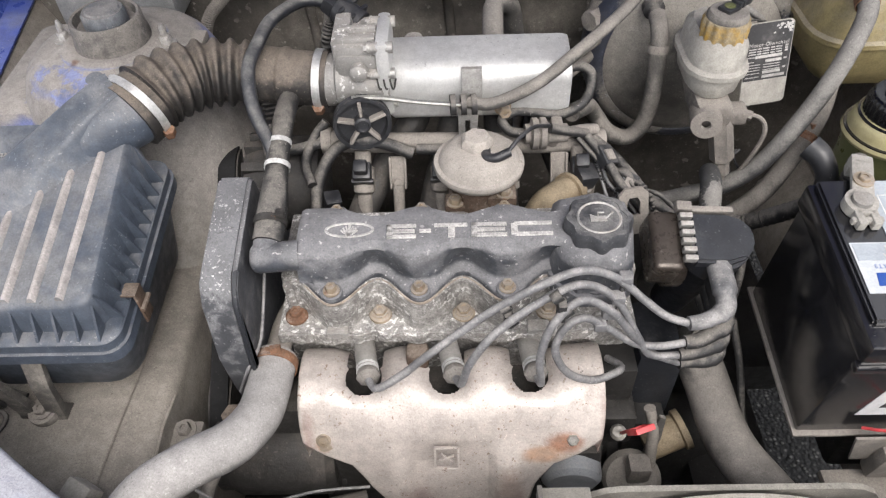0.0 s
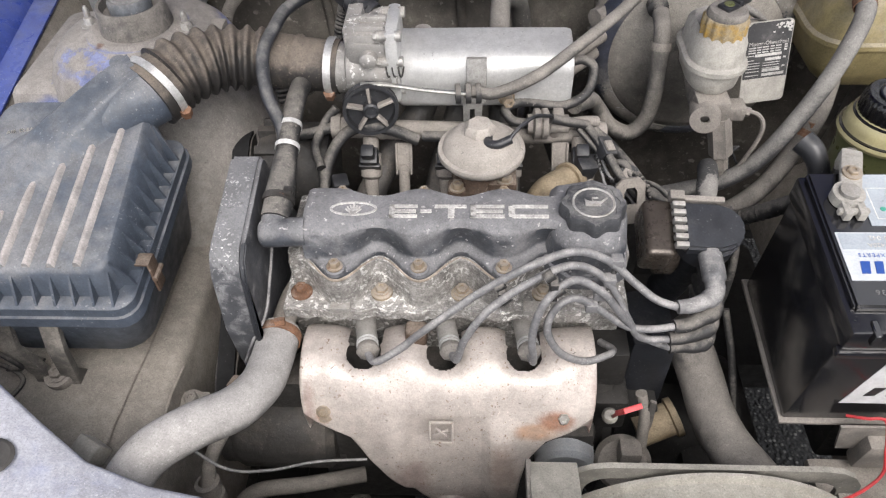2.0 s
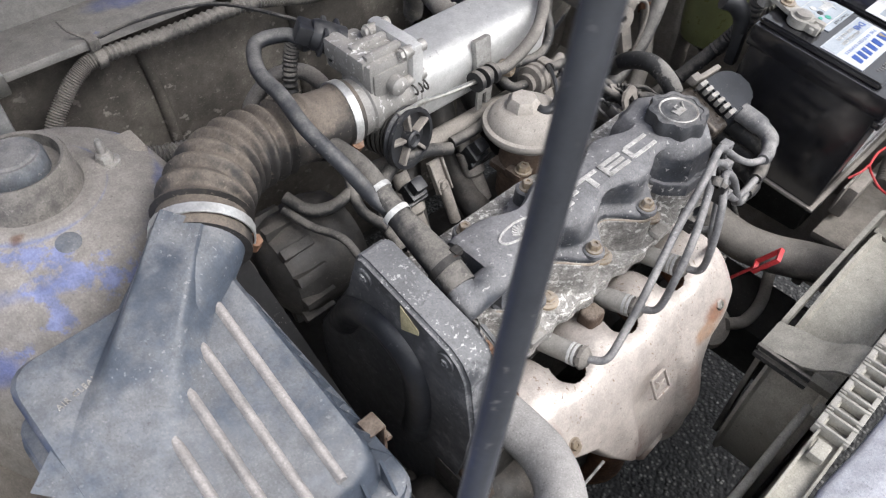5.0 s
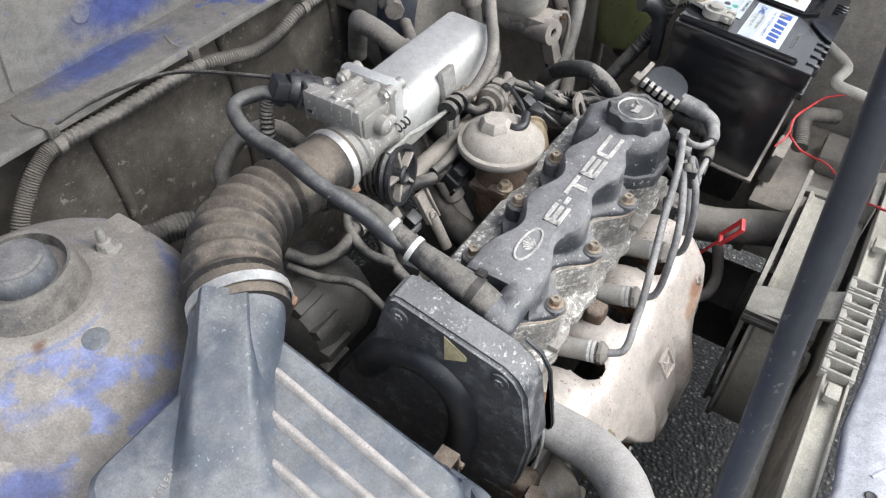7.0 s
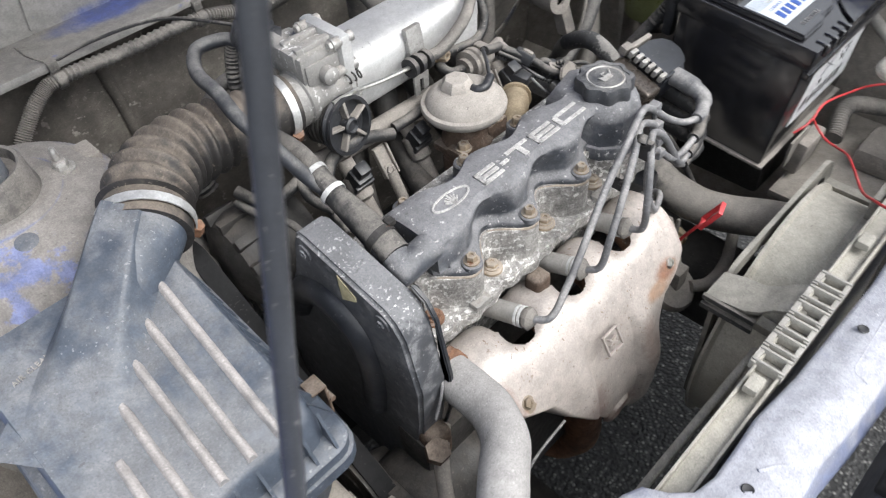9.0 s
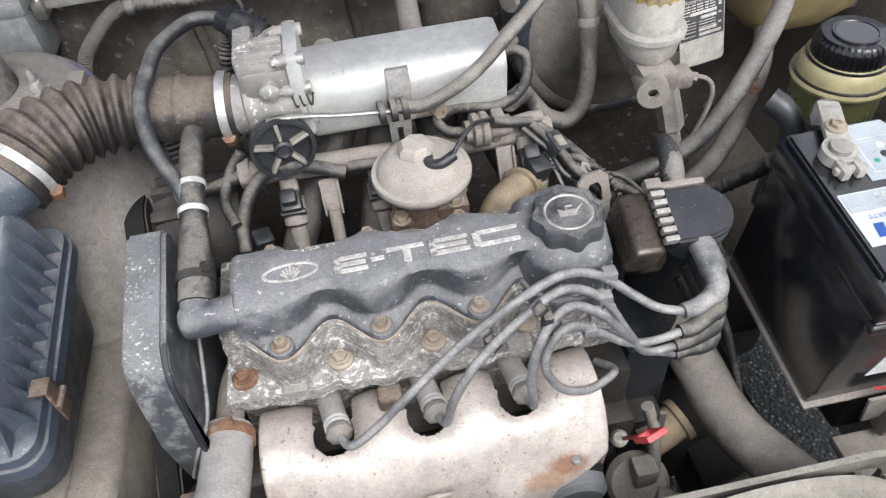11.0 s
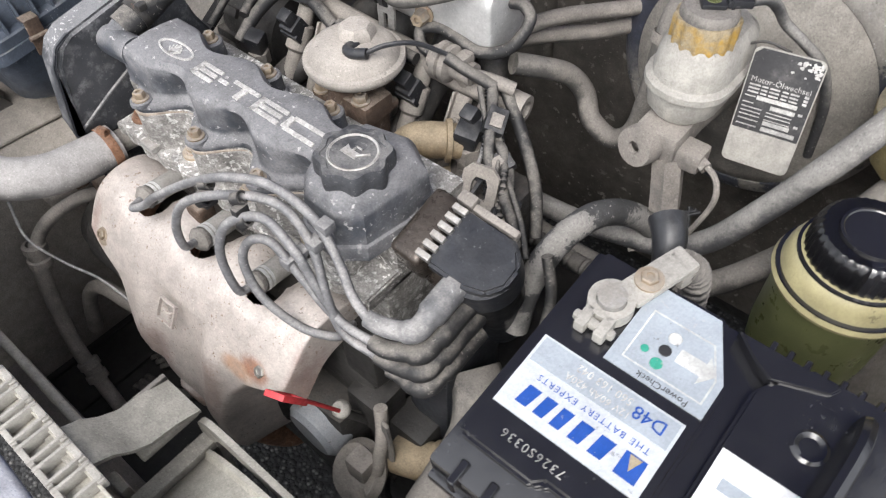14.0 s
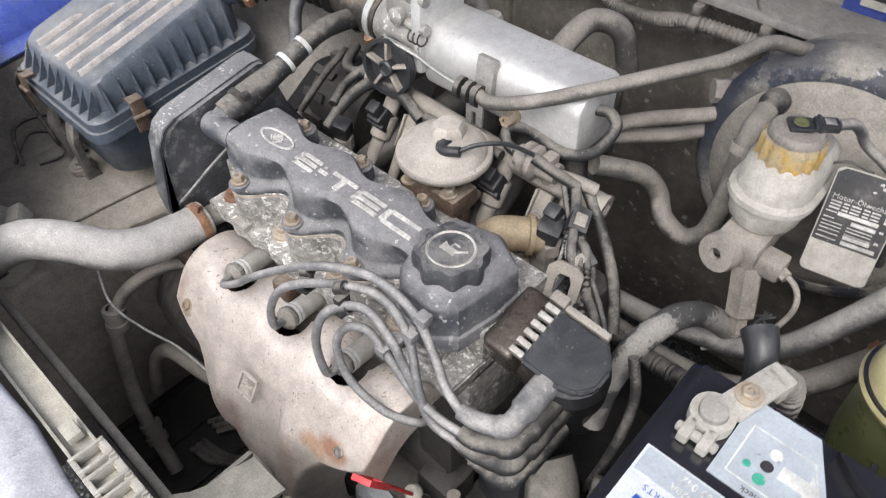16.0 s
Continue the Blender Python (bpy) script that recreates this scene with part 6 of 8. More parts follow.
# ---- power steering reservoir ----
ps = thing("power_steering_reservoir", (0.494, 0.652, 0.62), "green-yellow power steering reservoir with ribbed black cap", "fluid reservoir")
PM = axis((0.494, 0.653, 0), (0, 0, 1))
bm = bmesh.new()
lathe(bm, [(0, 0.690), (0.030, 0.690), (0.043, 0.700), (0.046, 0.725), (0.047, 0.790), (0.049, 0.795), (0, 0.797)], PM, 48)
part("lower_cup", bm, M["green_tank"], ps)
bm = bmesh.new()
lathe(bm, [(0, 0.795), (0.0515, 0.795), (0.053, 0.799), (0.0515, 0.803), (0.0485, 0.804), (0.0475, 0.808), (0.0475, 0.812), (0.044, 0.820), (0.040, 0.824), (0, 0.826)], PM, 48)
part("upper_cup", bm, M["ps_cup"], ps, "yellowed plastic upper half")
for z, r in ((0.8035, 0.0512), (0.8225, 0.0425)):
    bm = bmesh.new()
    lathe(bm, [(r - 0.004, z - 0.0012), (r + 0.0003, z - 0.0010), (r + 0.0002, z + 0.0010), (r - 0.004, z + 0.0014)], PM, 48)
    part("oil_seam", bm, M["battery"], ps, "oily black seam")
bm = bmesh.new()
secs = []
for z, f in ((0.816, 1.0), (0.840, 1.0), (0.846, 0.94), (0.848, 0.88), (0.847, 0.5)):
    secs.append([(0.494 + (0.0382 + 0.0007 * math.cos(36 * a)) * f * math.cos(a), 0.653 + (0.0382 + 0.0007 * math.cos(36 * a)) * f * math.sin(a), z) for a in (2 * math.pi * k / 120 for k in range(216))])
loft(bm, secs)
lathe(bm, [(0.024, 0.8465), (0.0235, 0.8492), (0.0215, 0.8494), (0.0205, 0.8486), (0, 0.8486)], PM, 40)
part("cap", bm, M["battery"], ps, "black ribbed screw cap")
bm = bmesh.new()
box(bm, 0.475, 0.530, 0.692, 0.704, 0.56, 0.785, 0.004)
part("bracket", bm, M["apron"], ps)
bm = bmesh.new()
tube(bm, [(0.50, 0.65, 0.70), (0.52, 0.66, 0.66), (0.57, 0.66, 0.64), (0.64, 0.66, 0.64)], 0.012, 5, 12)
part("hose", bm, M["rubber_grey"], ps)

# ---- coolant expansion tank ----
tank = thing("expansion_tank", (0.53, 0.87, 0.75), "yellowed dusty plastic coolant expansion tank", "expansion tank")
bm = bmesh.new()
loft(bm, [oblong(0.475, 0.59, 0.80, 0.94, 0.762, 0.035), oblong(0.452, 0.615, 0.782, 0.962, 0.790, 0.045), oblong(0.448, 0.620, 0.778, 0.966, 0.826, 0.048), oblong(0.443, 0.625, 0.773, 0.971, 0.829, 0.05), oblong(0.443, 0.625, 0.773, 0.971, 0.835, 0.05),
          oblong(0.448, 0.620, 0.778, 0.966, 0.838, 0.048), oblong(0.456, 0.612, 0.786, 0.958, 0.900, 0.045), oblong(0.485, 0.59, 0.81, 0.935, 0.925, 0.04)])
part("body", bm, M["tank"], tank)
bm = bmesh.new()
lathe(bm, [(0.038, 0.915), (0.038, 0.935), (0.044, 0.937), (0.044, 0.962), (0.040, 0.966), (0, 0.966)], axis((0.545, 0.875, 0), (0, 0, 1)), 32)
part("cap", bm, M["rubber"], tank)
bm = bmesh.new()
box(bm, 0.56, 0.665, 0.86, 0.90, 0.735, 0.770, 0.005)
part("bracket", bm, M["apron"], tank)
bm = bmesh.new()
tube(bm, [(0.480, 0.800, 0.895), (0.474, 0.770, 0.900)], 0.010, 2, 12)
part("nozzle", bm, M["tank"], tank)

for x0, x1, z in ((0.478, 0.520, 0.905), (0.484, 0.512, 0.897)):
    bm = bmesh.new()
    box(bm, x0, x1, 0.786, 0.790, z, z + 0.005, 0.0006)
    part("faded_label", bm, M["label"], tank, "torn pale strip of a label")
bm = bmesh.new()
tube(bm, [(0.540, 0.80, 0.880), (0.556, 0.762, 0.876), (0.575, 0.742, 0.872)], 0.0105, 5, 12)
part("nozzle", bm, M["tank"], tank)

# ---- coolant hoses on the right of the engine ----
def hose(path, r, label, material="rubber_grey", clamps=(), group="coolant hoses"):
    h = thing("coolant_hose", path[len(path) // 2], label, "hose", group)
    bm = bmesh.new()
    tube(bm, path, r, 7, 16)
    part("hose", bm, M[material], h)
    for i in clamps:
        a, b = V(*path[i]), V(*path[i + 1])
        bm = bmesh.new()
        band(bm, a.lerp(b, 0.5), b - a, r + 0.0004, 0.010, 0.0016)
        hexbolt(bm, a.lerp(b, 0.5) + V(0, 0, r + 0.003), (1, 0.2, 0), 0.0055, 0.012, 0)
        part("clamp", bm, M["rust"], h, "rusty hose clamp")
    return h


hose([(0.476, 0.780, 0.900), (0.473, 0.757, 0.893), (0.462, 0.738, 0.870), (0.442, 0.718, 0.828), (0.415, 0.705, 0.772), (0.385, 0.700, 0.715), (0.350, 0.700, 0.680), (0.305, 0.697, 0.667), (0.250, 0.690, 0.660), (0.15, 0.69, 0.65)], 0.0112, "dusty coolant hose from the expansion tank", "hose_mid", (0,))
hose([(0.490, 0.800, 0.770), (0.470, 0.760, 0.740), (0.440, 0.730, 0.700), (0.400, 0.700, 0.660), (0.345, 0.680, 0.635), (0.27, 0.672, 0.632), (0.17, 0.68, 0.63)], 0.0125, "dusty lower coolant hose beside the battery", "rubber_grey", (1,))
hose([(0.282, 0.548, 0.650), (0.282, 0.562, 0.698), (0.287, 0.588, 0.735), (0.297, 0.628, 0.746), (0.309, 0.668, 0.728), (0.325, 0.700, 0.697), (0.340, 0.722, 0.660), (0.36, 0.77, 0.60)], 0.0125, "short arched coolant hose, black where dust has rubbed off", "hose_worn")
hose([(-0.2062, 0.444, 0.6765), (-0.2068, 0.425, 0.677), (-0.2078, 0.398, 0.679), (-0.212, 0.368, 0.682), (-0.230, 0.336, 0.688), (-0.265, 0.308, 0.698), (-0.298, 0.278, 0.700), (-0.316, 0.245, 0.690), (-0.320, 0.205, 0.672)], 0.0235, "thick pale dusty upper radiator hose", "hose_pale", (0,))
hose([(0.262, 0.510, 0.60), (0.283, 0.495, 0.585), (0.297, 0.470, 0.560), (0.304, 0.425, 0.548), (0.312, 0.380, 0.552), (0.335, 0.330, 0.556), (0.368, 0.275, 0.545), (0.385, 0.21, 0.53)], 0.0275, "thick dusty lower radiator hose", "rubber_grey")

idle_plug = thing("idle_valve_wire", (-0.15, 0.80, 0.86), "corrugated sleeve hanging from the idle valve", "wiring")
bm = bmesh.new()
tube(bm, [(-0.148, 0.800, 0.897), (-0.155, 0.803, 0.875), (-0.163, 0.800, 0.845), (-0.168, 0.795, 0.80)], lambda t: 0.0078 + 0.0009 * math.cos(t * 110), 22, 12)
part("sleeve", bm, M["rubber"], idle_plug)
bm = bmesh.new()
tube(bm, [(-0.10, 0.800, 0.780), (-0.115, 0.835, 0.815), (-0.140, 0.860, 0.815), (-0.165, 0.872, 0.795), (-0.182, 0.875, 0.765), (-0.19, 0.86, 0.70)], 0.0095, 7, 14)
solo("vacuum_pipe", bm, M["rubber_grey"], "dusty grey hose bending down behind the duct", "hose")
bm = bmesh.new()
tube(bm, [(-0.295, 0.99, 0.860), (-0.24, 0.975, 0.872), (-0.17, 0.93, 0.885), (-0.135, 0.84, 0.895), (-0.13, 0.80, 0.900)], 0.0022, 6, 8)
solo("thin_cable", bm, M["rubber"], "thin black wire from the firewall clip to the idle valve", "wire")

# ---- battery ----
BAT = Matrix.Translation((0.350, 0.372, 0.620)) @ pose(0, 0, 0, 6, 0, 0)
battery = thing("battery", (0.46, 0.46, 0.62), "black car battery with white and blue labels on a tray", "battery")
bm = bmesh.new()
box(bm, 0.002, 0.233, 0.002, 0.180, 0.000, 0.168, 0.004, BAT)
part("case", bm, M["battery"], battery)
bm = bmesh.new()
box(bm, 0.000, 0.237, -0.003, 0.186, 0.160, 0.190, 0.004, BAT)
lid_b = part("lid", bm, M["battery"], battery)
LEFT_TOP = [(0.006, 0.020), (0.060, 0.020), (0.066, 0.026), (0.098, 0.026), (0.119, 0.046), (0.119, 0.140), (0.098, 0.184), (0.006, 0.184)]
RIGHT_TOP = [(0.131, 0.046), (0.150, 0.026), (0.232, 0.026), (0.232, 0.184), (0.152, 0.184), (0.131, 0.150)]
for outline in (LEFT_TOP, RIGHT_TOP):
    bm = bmesh.new()
    prism(bm, outline, 0.009, BAT @ Matrix.Translation((0, 0, 0.189)), 0.0025)
    part("raised_top", bm, M["battery"], lid_b)
# front edge: grip recess, toothed tab, and the strip between the two tops
bm = bmesh.new()
prism(bm, [(0.085, -0.006), (0.185, -0.006), (0.160, 0.012), (0.135, 0.030), (0.122, 0.030), (0.098, 0.010)], 0.0035, BAT @ Matrix.Translation((0, 0, 0.1905)), 0.001)
part("front_tab", bm, M["battery"], lid_b, "toothed black tab")
bm = bmesh.new()
prism(bm, [(0.106, 0.180), (0.172, 0.180), (0.168, 0.172), (0.136, 0.160), (0.124, 0.166)], 0.0100, BAT @ Matrix.Translation((0, 0, 0.1905)), 0.001)
part("rear_tab", bm, M["battery"], lid_b, "toothed black tab")
for x0, x1, z0 in ((0.018, 0.024, 0.176), (0.040, 0.046, 0.176), (0.060, 0.066, 0.172), (0.076, 0.082, 0.172)):
    bm = bmesh.new()
    box(bm, x0, x1, -0.0075, 0.010, z0, 0.1925, 0.001, BAT, 1)
    part("grip_rib", bm, M["battery"], lid_b)
# hinged carrying handle
bm = bmesh.new()
hp = [BAT @ V(*q) for q in ((0.184, 0.030, 0.200), (0.184, 0.036, 0.215), (0.186, 0.060, 0.224), (0.190, 0.130, 0.224), (0.190, 0.158, 0.214), (0.190, 0.164, 0.200))]
tube(bm, hp, 0.0052, 5, 8)
part("handle", bm, M["battery"], battery, "black plastic carrying handle")
bm = bmesh.new()
lathe(bm, [(0.006, 0.0), (0.009, 0.0012), (0.011, 0.0)], BAT @ Matrix.Translation((0.172, 0.136, 0.1982)), 24)
part("vent_ring", bm, M["battery"], lid_b)
for k in range(7):
    bm = bmesh.new()
    x = 0.146 + k * 0.009
    box(bm, x, x + 0.003, -0.0055, 0.012, 0.172, 0.194, 0.0008, BAT, 1)
    part("rib", bm, M["battery"], lid_b)
for k in range(9):
    bm = bmesh.new()
    box(bm, 0.126 + k * 0.011, 0.130 + k * 0.011, 0.178, 0.1885, 0.186, 0.197, 0.0008, BAT, 1)
    part("rib", bm, M["battery"], lid_b)


def decal(name, outline, z, material, label="", parent=None, depth=0.0008, base=BAT):
    b = bmesh.new()
    prism(b, outline, depth, base @ Matrix.Translation((0, 0, z)))
    return part(name, b, M[material], parent or battery, label)


def rect(x0, x1, y0, y1):
    return [(x0, y0), (x1, y0), (x1, y1), (x0, y1)]


top = decal("top_label", rect(0.011, 0.1115, 0.0485, 0.1045), 0.1982, "label_top", "pale silver battery label with blue brand mark")
decal("silver_field", rect(0.013, 0.1095, 0.0840, 0.1030), 0.1988, "label_silver", "silver type field", top, 0.0006)
# brand mark as slanted blue bars, read from the far side
for x, w in ((0.022, 0.011), (0.035, 0.010), (0.047, 0.010), (0.060, 0.011), (0.074, 0.012)):
    decal("brand_bar", [(x, 0.056), (x + w - 0.003, 0.056), (x + w, 0.070), (x + 0.002, 0.070)], 0.1991, "label_blue", "", top, 0.0004)
decal("brand_badge", rect(0.092, 0.106, 0.055, 0.071), 0.1991, "label_blue", "", top, 0.0004)
decal("brand_badge_tip", [(0.095, 0.070), (0.099, 0.060), (0.103, 0.070)], 0.1996, "yellow_cap", "", top, 0.0004)
FLIP = pose(0, 0, 0, 0, 0, 180)
bm = bmesh.new()
letters(bm, "THE BATTERY EXPERTS", 0.0062, BAT @ Matrix.Translation((0.064, 0.0775, 0.1990)) @ FLIP, 0.0002, 1.25)
letters(bm, "D48", 0.0125, BAT @ Matrix.Translation((0.093, 0.0945, 0.1996)) @ FLIP, 0.0002)
part("writing", bm, M["label_blue"], top, "blue lettering")
bm = bmesh.new()
letters(bm, "560 163 042", 0.0078, BAT @ Matrix.Translation((0.060, 0.0975, 0.1996)) @ FLIP, 0.0002)
letters(bm, "12V 60Ah 420A", 0.0070, BAT @ Matrix.Translation((0.060, 0.0890, 0.1996)) @ FLIP, 0.0002)
part("writing", bm, M["white_ink"], top, "white lettering")
bm = bmesh.new()
letters(bm, "7326S0336", 0.0085, BAT @ Matrix.Translation((0.050, 0.036, 0.1984)) @ FLIP, 0.0002, 1.2)
part("stamped_number", bm, M["wire"], lid_b, "stamped serial marking")
check = decal("gauge_label", [(0.049, 0.113), (0.1165, 0.113), (0.1165, 0.140), (0.095, 0.180), (0.055, 0.180), (0.049, 0.174)], 0.1982, "label_silver", "silver charge gauge label with green eye")
bm = bmesh.new()
letters(bm, "PowerCheck", 0.0066, BAT @ Matrix.Translation((0.088, 0.1165, 0.1990)) @ FLIP, 0.0002)
part("writing", bm, M["ink"], check, "black lettering")
for x, y, r, mat_name in ((0.077, 0.140, 0.0042, "ink"), (0.077, 0.129, 0.0042, "glass_green"), (0.066, 0.134, 0.0028, "glass_green"), (0.078, 0.151, 0.0044, "white_band")):
    bm = bmesh.new()
    lathe(bm, [(0, 0), (r, 0), (r * 0.9, 0.0006), (0, 0.0006)], BAT @ Matrix.Translation((x, y, 0.1990)), 24)
    part("dot", bm, M[mat_name], check)
bm = bmesh.new()
loft(bm, [[(x, y, 0.1991) for x, y in o] for o in ([(0.057, 0.121), (0.112, 0.121), (0.112, 0.140), (0.100, 0.162), (0.057, 0.162)], [(0.0582, 0.1222), (0.1108, 0.1222), (0.1108, 0.1395), (0.0992, 0.1608), (0.0582, 0.1608)])], caps=False, m=BAT)
prism(bm, [(0.085, 0.137), (0.102, 0.137), (0.102, 0.131), (0.110, 0.142), (0.102, 0.153), (0.102, 0.147), (0.085, 0.147)], 0.0004, BAT @ Matrix.Translation((0, 0, 0.1990)))
part("arrow", bm, M["white_band"], check, "pale arrow in a frame")
right_label = decal("warning_label", rect(0.134, 0.226, 0.046, 0.106), 0.1982, "label", "white warning label")
for k in range(4):
    x = 0.150 + k * 0.018
    decal("warning_sign", [(x, 0.060), (x + 0.013, 0.060), (x + 0.0065, 0.072)], 0.1990, "yellow_cap", "yellow warning triangle", right_label, 0.0003)
decal("print_bar", rect(0.142, 0.220, 0.082, 0.090), 0.1990, "label_silver", "", right_label, 0.0003)
bm = bmesh.new()
box(bm, -0.002, 0.237, -0.006, 0.004, 0.150, 0.160, 0.002, BAT)
part("ledge", bm, M["battery"], battery)
# label on the front face
FRONT = BAT @ Matrix.Translation((0, 0.0022, 0.020)) @ pose(0, 0, 0, 90, 0, 0)
face = decal("front_label", [(0.047, 0.022), (0.224, 0.022), (0.222, 0.030), (0.204, 0.126), (0.066, 0.126), (0.060, 0.118)], 0.0, "label", "white front label with black brand bars and recycling signs", None, 0.0008, FRONT)
for x, w in ((0.064, 0.016), (0.086, 0.018), (0.108, 0.014), (0.126, 0.018), (0.148, 0.016), (0.168, 0.018)):
    decal("brand_bar", [(x, 0.040), (x + w - 0.005, 0.040), (x + w, 0.058), (x + 0.004, 0.058)], 0.0008, "ink", "", face, 0.0004, FRONT)
bm = bmesh.new()
letters(bm, "Pb", 0.012, FRONT @ Matrix.Translation((0.100, 0.072, 0.0011)), 0.0002)
for a in (32, -32):
    box(bm, -0.022, 0.022, -0.0008, 0.0008, 0.0008, 0.0012, 0, FRONT @ Matrix.Translation((0.112, 0.094, 0)) @ pose(0, 0, 0, 0, 0, a))
for a in range(3):
    q = FRONT @ Matrix.Translation((0.162, 0.090, 0)) @ pose(0, 0, 0, 0, 0, 120 * a)
    box(bm, -0.008, 0.006, 0.007, 0.010, 0.0008, 0.0012, 0, q)
    prism(bm, [(0.006, 0.004), (0.012, 0.0085), (0.006, 0.013)], 0.0004, q @ Matrix.Translation((0, 0, 0.0008)))
box(bm, 0.090, 0.128, 0.1065, 0.1075, 0.0008, 0.0012, 0, FRONT)
part("recycling_sign", bm, M["ink"], face, "thin black bin and arrow signs")
bm = bmesh.new()
letters(bm, "025357619", 0.009, FRONT @ Matrix.Translation((0.120, 0.1345, 0.0010)), 0.0003, 1.15)
part("stamped_number", bm, M["battery"], battery)
# terminal
term = thing("battery_terminal", BAT @ V(0.033, 0.146, 0.199), "worn lead battery terminal clamp with bolt", "battery terminal")
bm = bmesh.new()
lathe(bm, [(0, 0), (0.0105, 0), (0.0095, 0.017), (0, 0.0175)], BAT @ Matrix.Translation((0.033, 0.146, 0.197)), 24)
part("post", bm, M["alloy_dusty"], term)
bm = bmesh.new()
lathe(bm, [(0.0102, 0.001), (0.0155, 0.001), (0.0155, 0.012), (0.0100, 0.012)], BAT @ Matrix.Translation((0.033, 0.146, 0.198)), 24)
for s in (-1, 1):
    box(bm, 0.033 + s * 0.007 - 0.004, 0.033 + s * 0.007 + 0.004, 0.118, 0.136, 0.199, 0.210, 0.002, BAT)
box(bm, 0.018, 0.048, 0.123, 0.129, 0.201, 0.208, 0.002, BAT)
lug = BAT @ Matrix.Translation((0.040, 0.160, 0.199)) @ pose(0, 0, 0, 0, 0, -18)
box(bm, -0.0105, 0.0105, -0.004, 0.044, 0.003, 0.0095, 0.002, lug)
box(bm, -0.0105, 0.0105, 0.036, 0.050, -0.012, 0.0095, 0.003, lug)
part("clamp", bm, M["cloudy"], term, "pale tarnished lead clamp")
bm = bmesh.new()
hexbolt(bm, lug @ V(0, 0.014, 0.0095), lug.to_3x3() @ V(0, 0, 1), 0.0062, 0.006, 1.6)
part("bolt", bm, M["brass_bolt"], term)
ground_cable = thing("battery_cable", BAT @ V(0.0, 0.2, 0.19), "thick black battery cable in corrugated sleeve", "cable")
bm = bmesh.new()
tube(bm, [lug @ V(0, 0.046, 0.0), lug @ V(0.004, 0.056, -0.014), lug @ V(0.006, 0.060, -0.045), lug @ V(-0.004, 0.070, -0.085), (0.36, 0.63, 0.68), (0.30, 0.655, 0.642), (0.22, 0.66, 0.635)], lambda t: 0.0105 + 0.0008 * math.cos(t * 420), 26, 12)
part("sleeve", bm, M["rubber"], ground_cable)
boot = thing("terminal_cover", (0.373, 0.56, 0.83), "black rubber terminal cover flipped open", "terminal cover")
bm = bmesh.new()
tube(bm, [(0.388, 0.566, 0.780), (0.390, 0.570, 0.806), (0.382, 0.582, 0.824), (0.372, 0.594, 0.830)], lambda t: 0.010 + 0.004 * t, 6, 14)
part("cover", bm, M["rubber_clean"], boot)
bm = bmesh.new()
box(bm, 0.380, 0.396, 0.556, 0.572, 0.74, 0.790, 0.005)
part("strap", bm, M["rubber_clean"], boot)
# tray
tray = thing("battery_tray", (0.46, 0.46, 0.60), "dusty beige steel battery tray with a bent lip", "battery tray")
bm = bmesh.new()
box(bm, -0.001, 0.245, -0.003, 0.188, -0.005, 0.000, 0.0015, BAT)
part("plate", bm, M["beige"], tray)
bm = bmesh.new()
box(bm, 0.090, 0.150, -0.030, -0.010, -0.060, -0.004, 0.004, BAT)
prism(bm, [(0.05, -0.06), (0.11, -0.06), (0.09, -0.004), (0.035, -0.004)], 0.003, FRONT @ Matrix.Translation((0.02, 0, 0.014)))
part("hold_down", bm, M["beige"], tray, "bent hold-down bracket")
bm = bmesh.new()
box(bm, 0.43, 0.58, 0.39, 0.54, 0.50, 0.615, 0.01)
part("support", bm, M["grime"], tray)
# red wire
bm = bmesh.new()
tube(bm, [(0.405, 0.360, 0.652), (0.420, 0.352, 0.660), (0.436, 0.350, 0.662), (0.442, 0.344, 0.650), (0.438, 0.325, 0.638), (0.428, 0.305, 0.640), (0.405, 0.285, 0.652), (0.370, 0.265, 0.662), (0.30, 0.235, 0.690), (0.262, 0.212, 0.714), (0.245, 0.19, 0.722), (0.225, 0.172, 0.712)], 0.0017, 8, 8)
tube(bm, [(0.436, 0.350, 0.662), (0.47, 0.352, 0.668), (0.52, 0.340, 0.664), (0.58, 0.32, 0.655), (0.62, 0.26, 0.66)], 0.0017, 8, 8)
solo("red_wire", bm, M["red"], "loose thin red wire tied to the battery tray", "wire")

# ---- front: crossmember, radiator, fan ----
cross = thing("wall_front_panel", (0.0, 0.12, 0.60), "dusty blue steel front crossmember", "front panel", kind="structure")
bm = bmesh.new()
EDGE = [(-0.64, 0.405, 0.768), (-0.545, 0.388, 0.778), (-0.492, 0.360, 0.783), (-0.442, 0.319, 0.781), (-0.375, 0.273, 0.776), (-0.320, 0.238, 0.766), (-0.265, 0.224, 0.750), (-0.222, 0.221, 0.738), (-0.203, 0.214, 0.733), (-0.192, 0.196, 0.731), (-0.176, 0.181, 0.728), (-0.150, 0.176, 0.724), (-0.100, 0.178, 0.714), (-0.067, 0.180, 0.708), (0.00, 0.174, 0.702), (0.16, 0.168, 0.700), (0.30, 0.172, 0.700), (0.42, 0.180, 0.700), (0.50, 0.195, 0.700), (0.66, 0.22, 0.700)]
rows = []
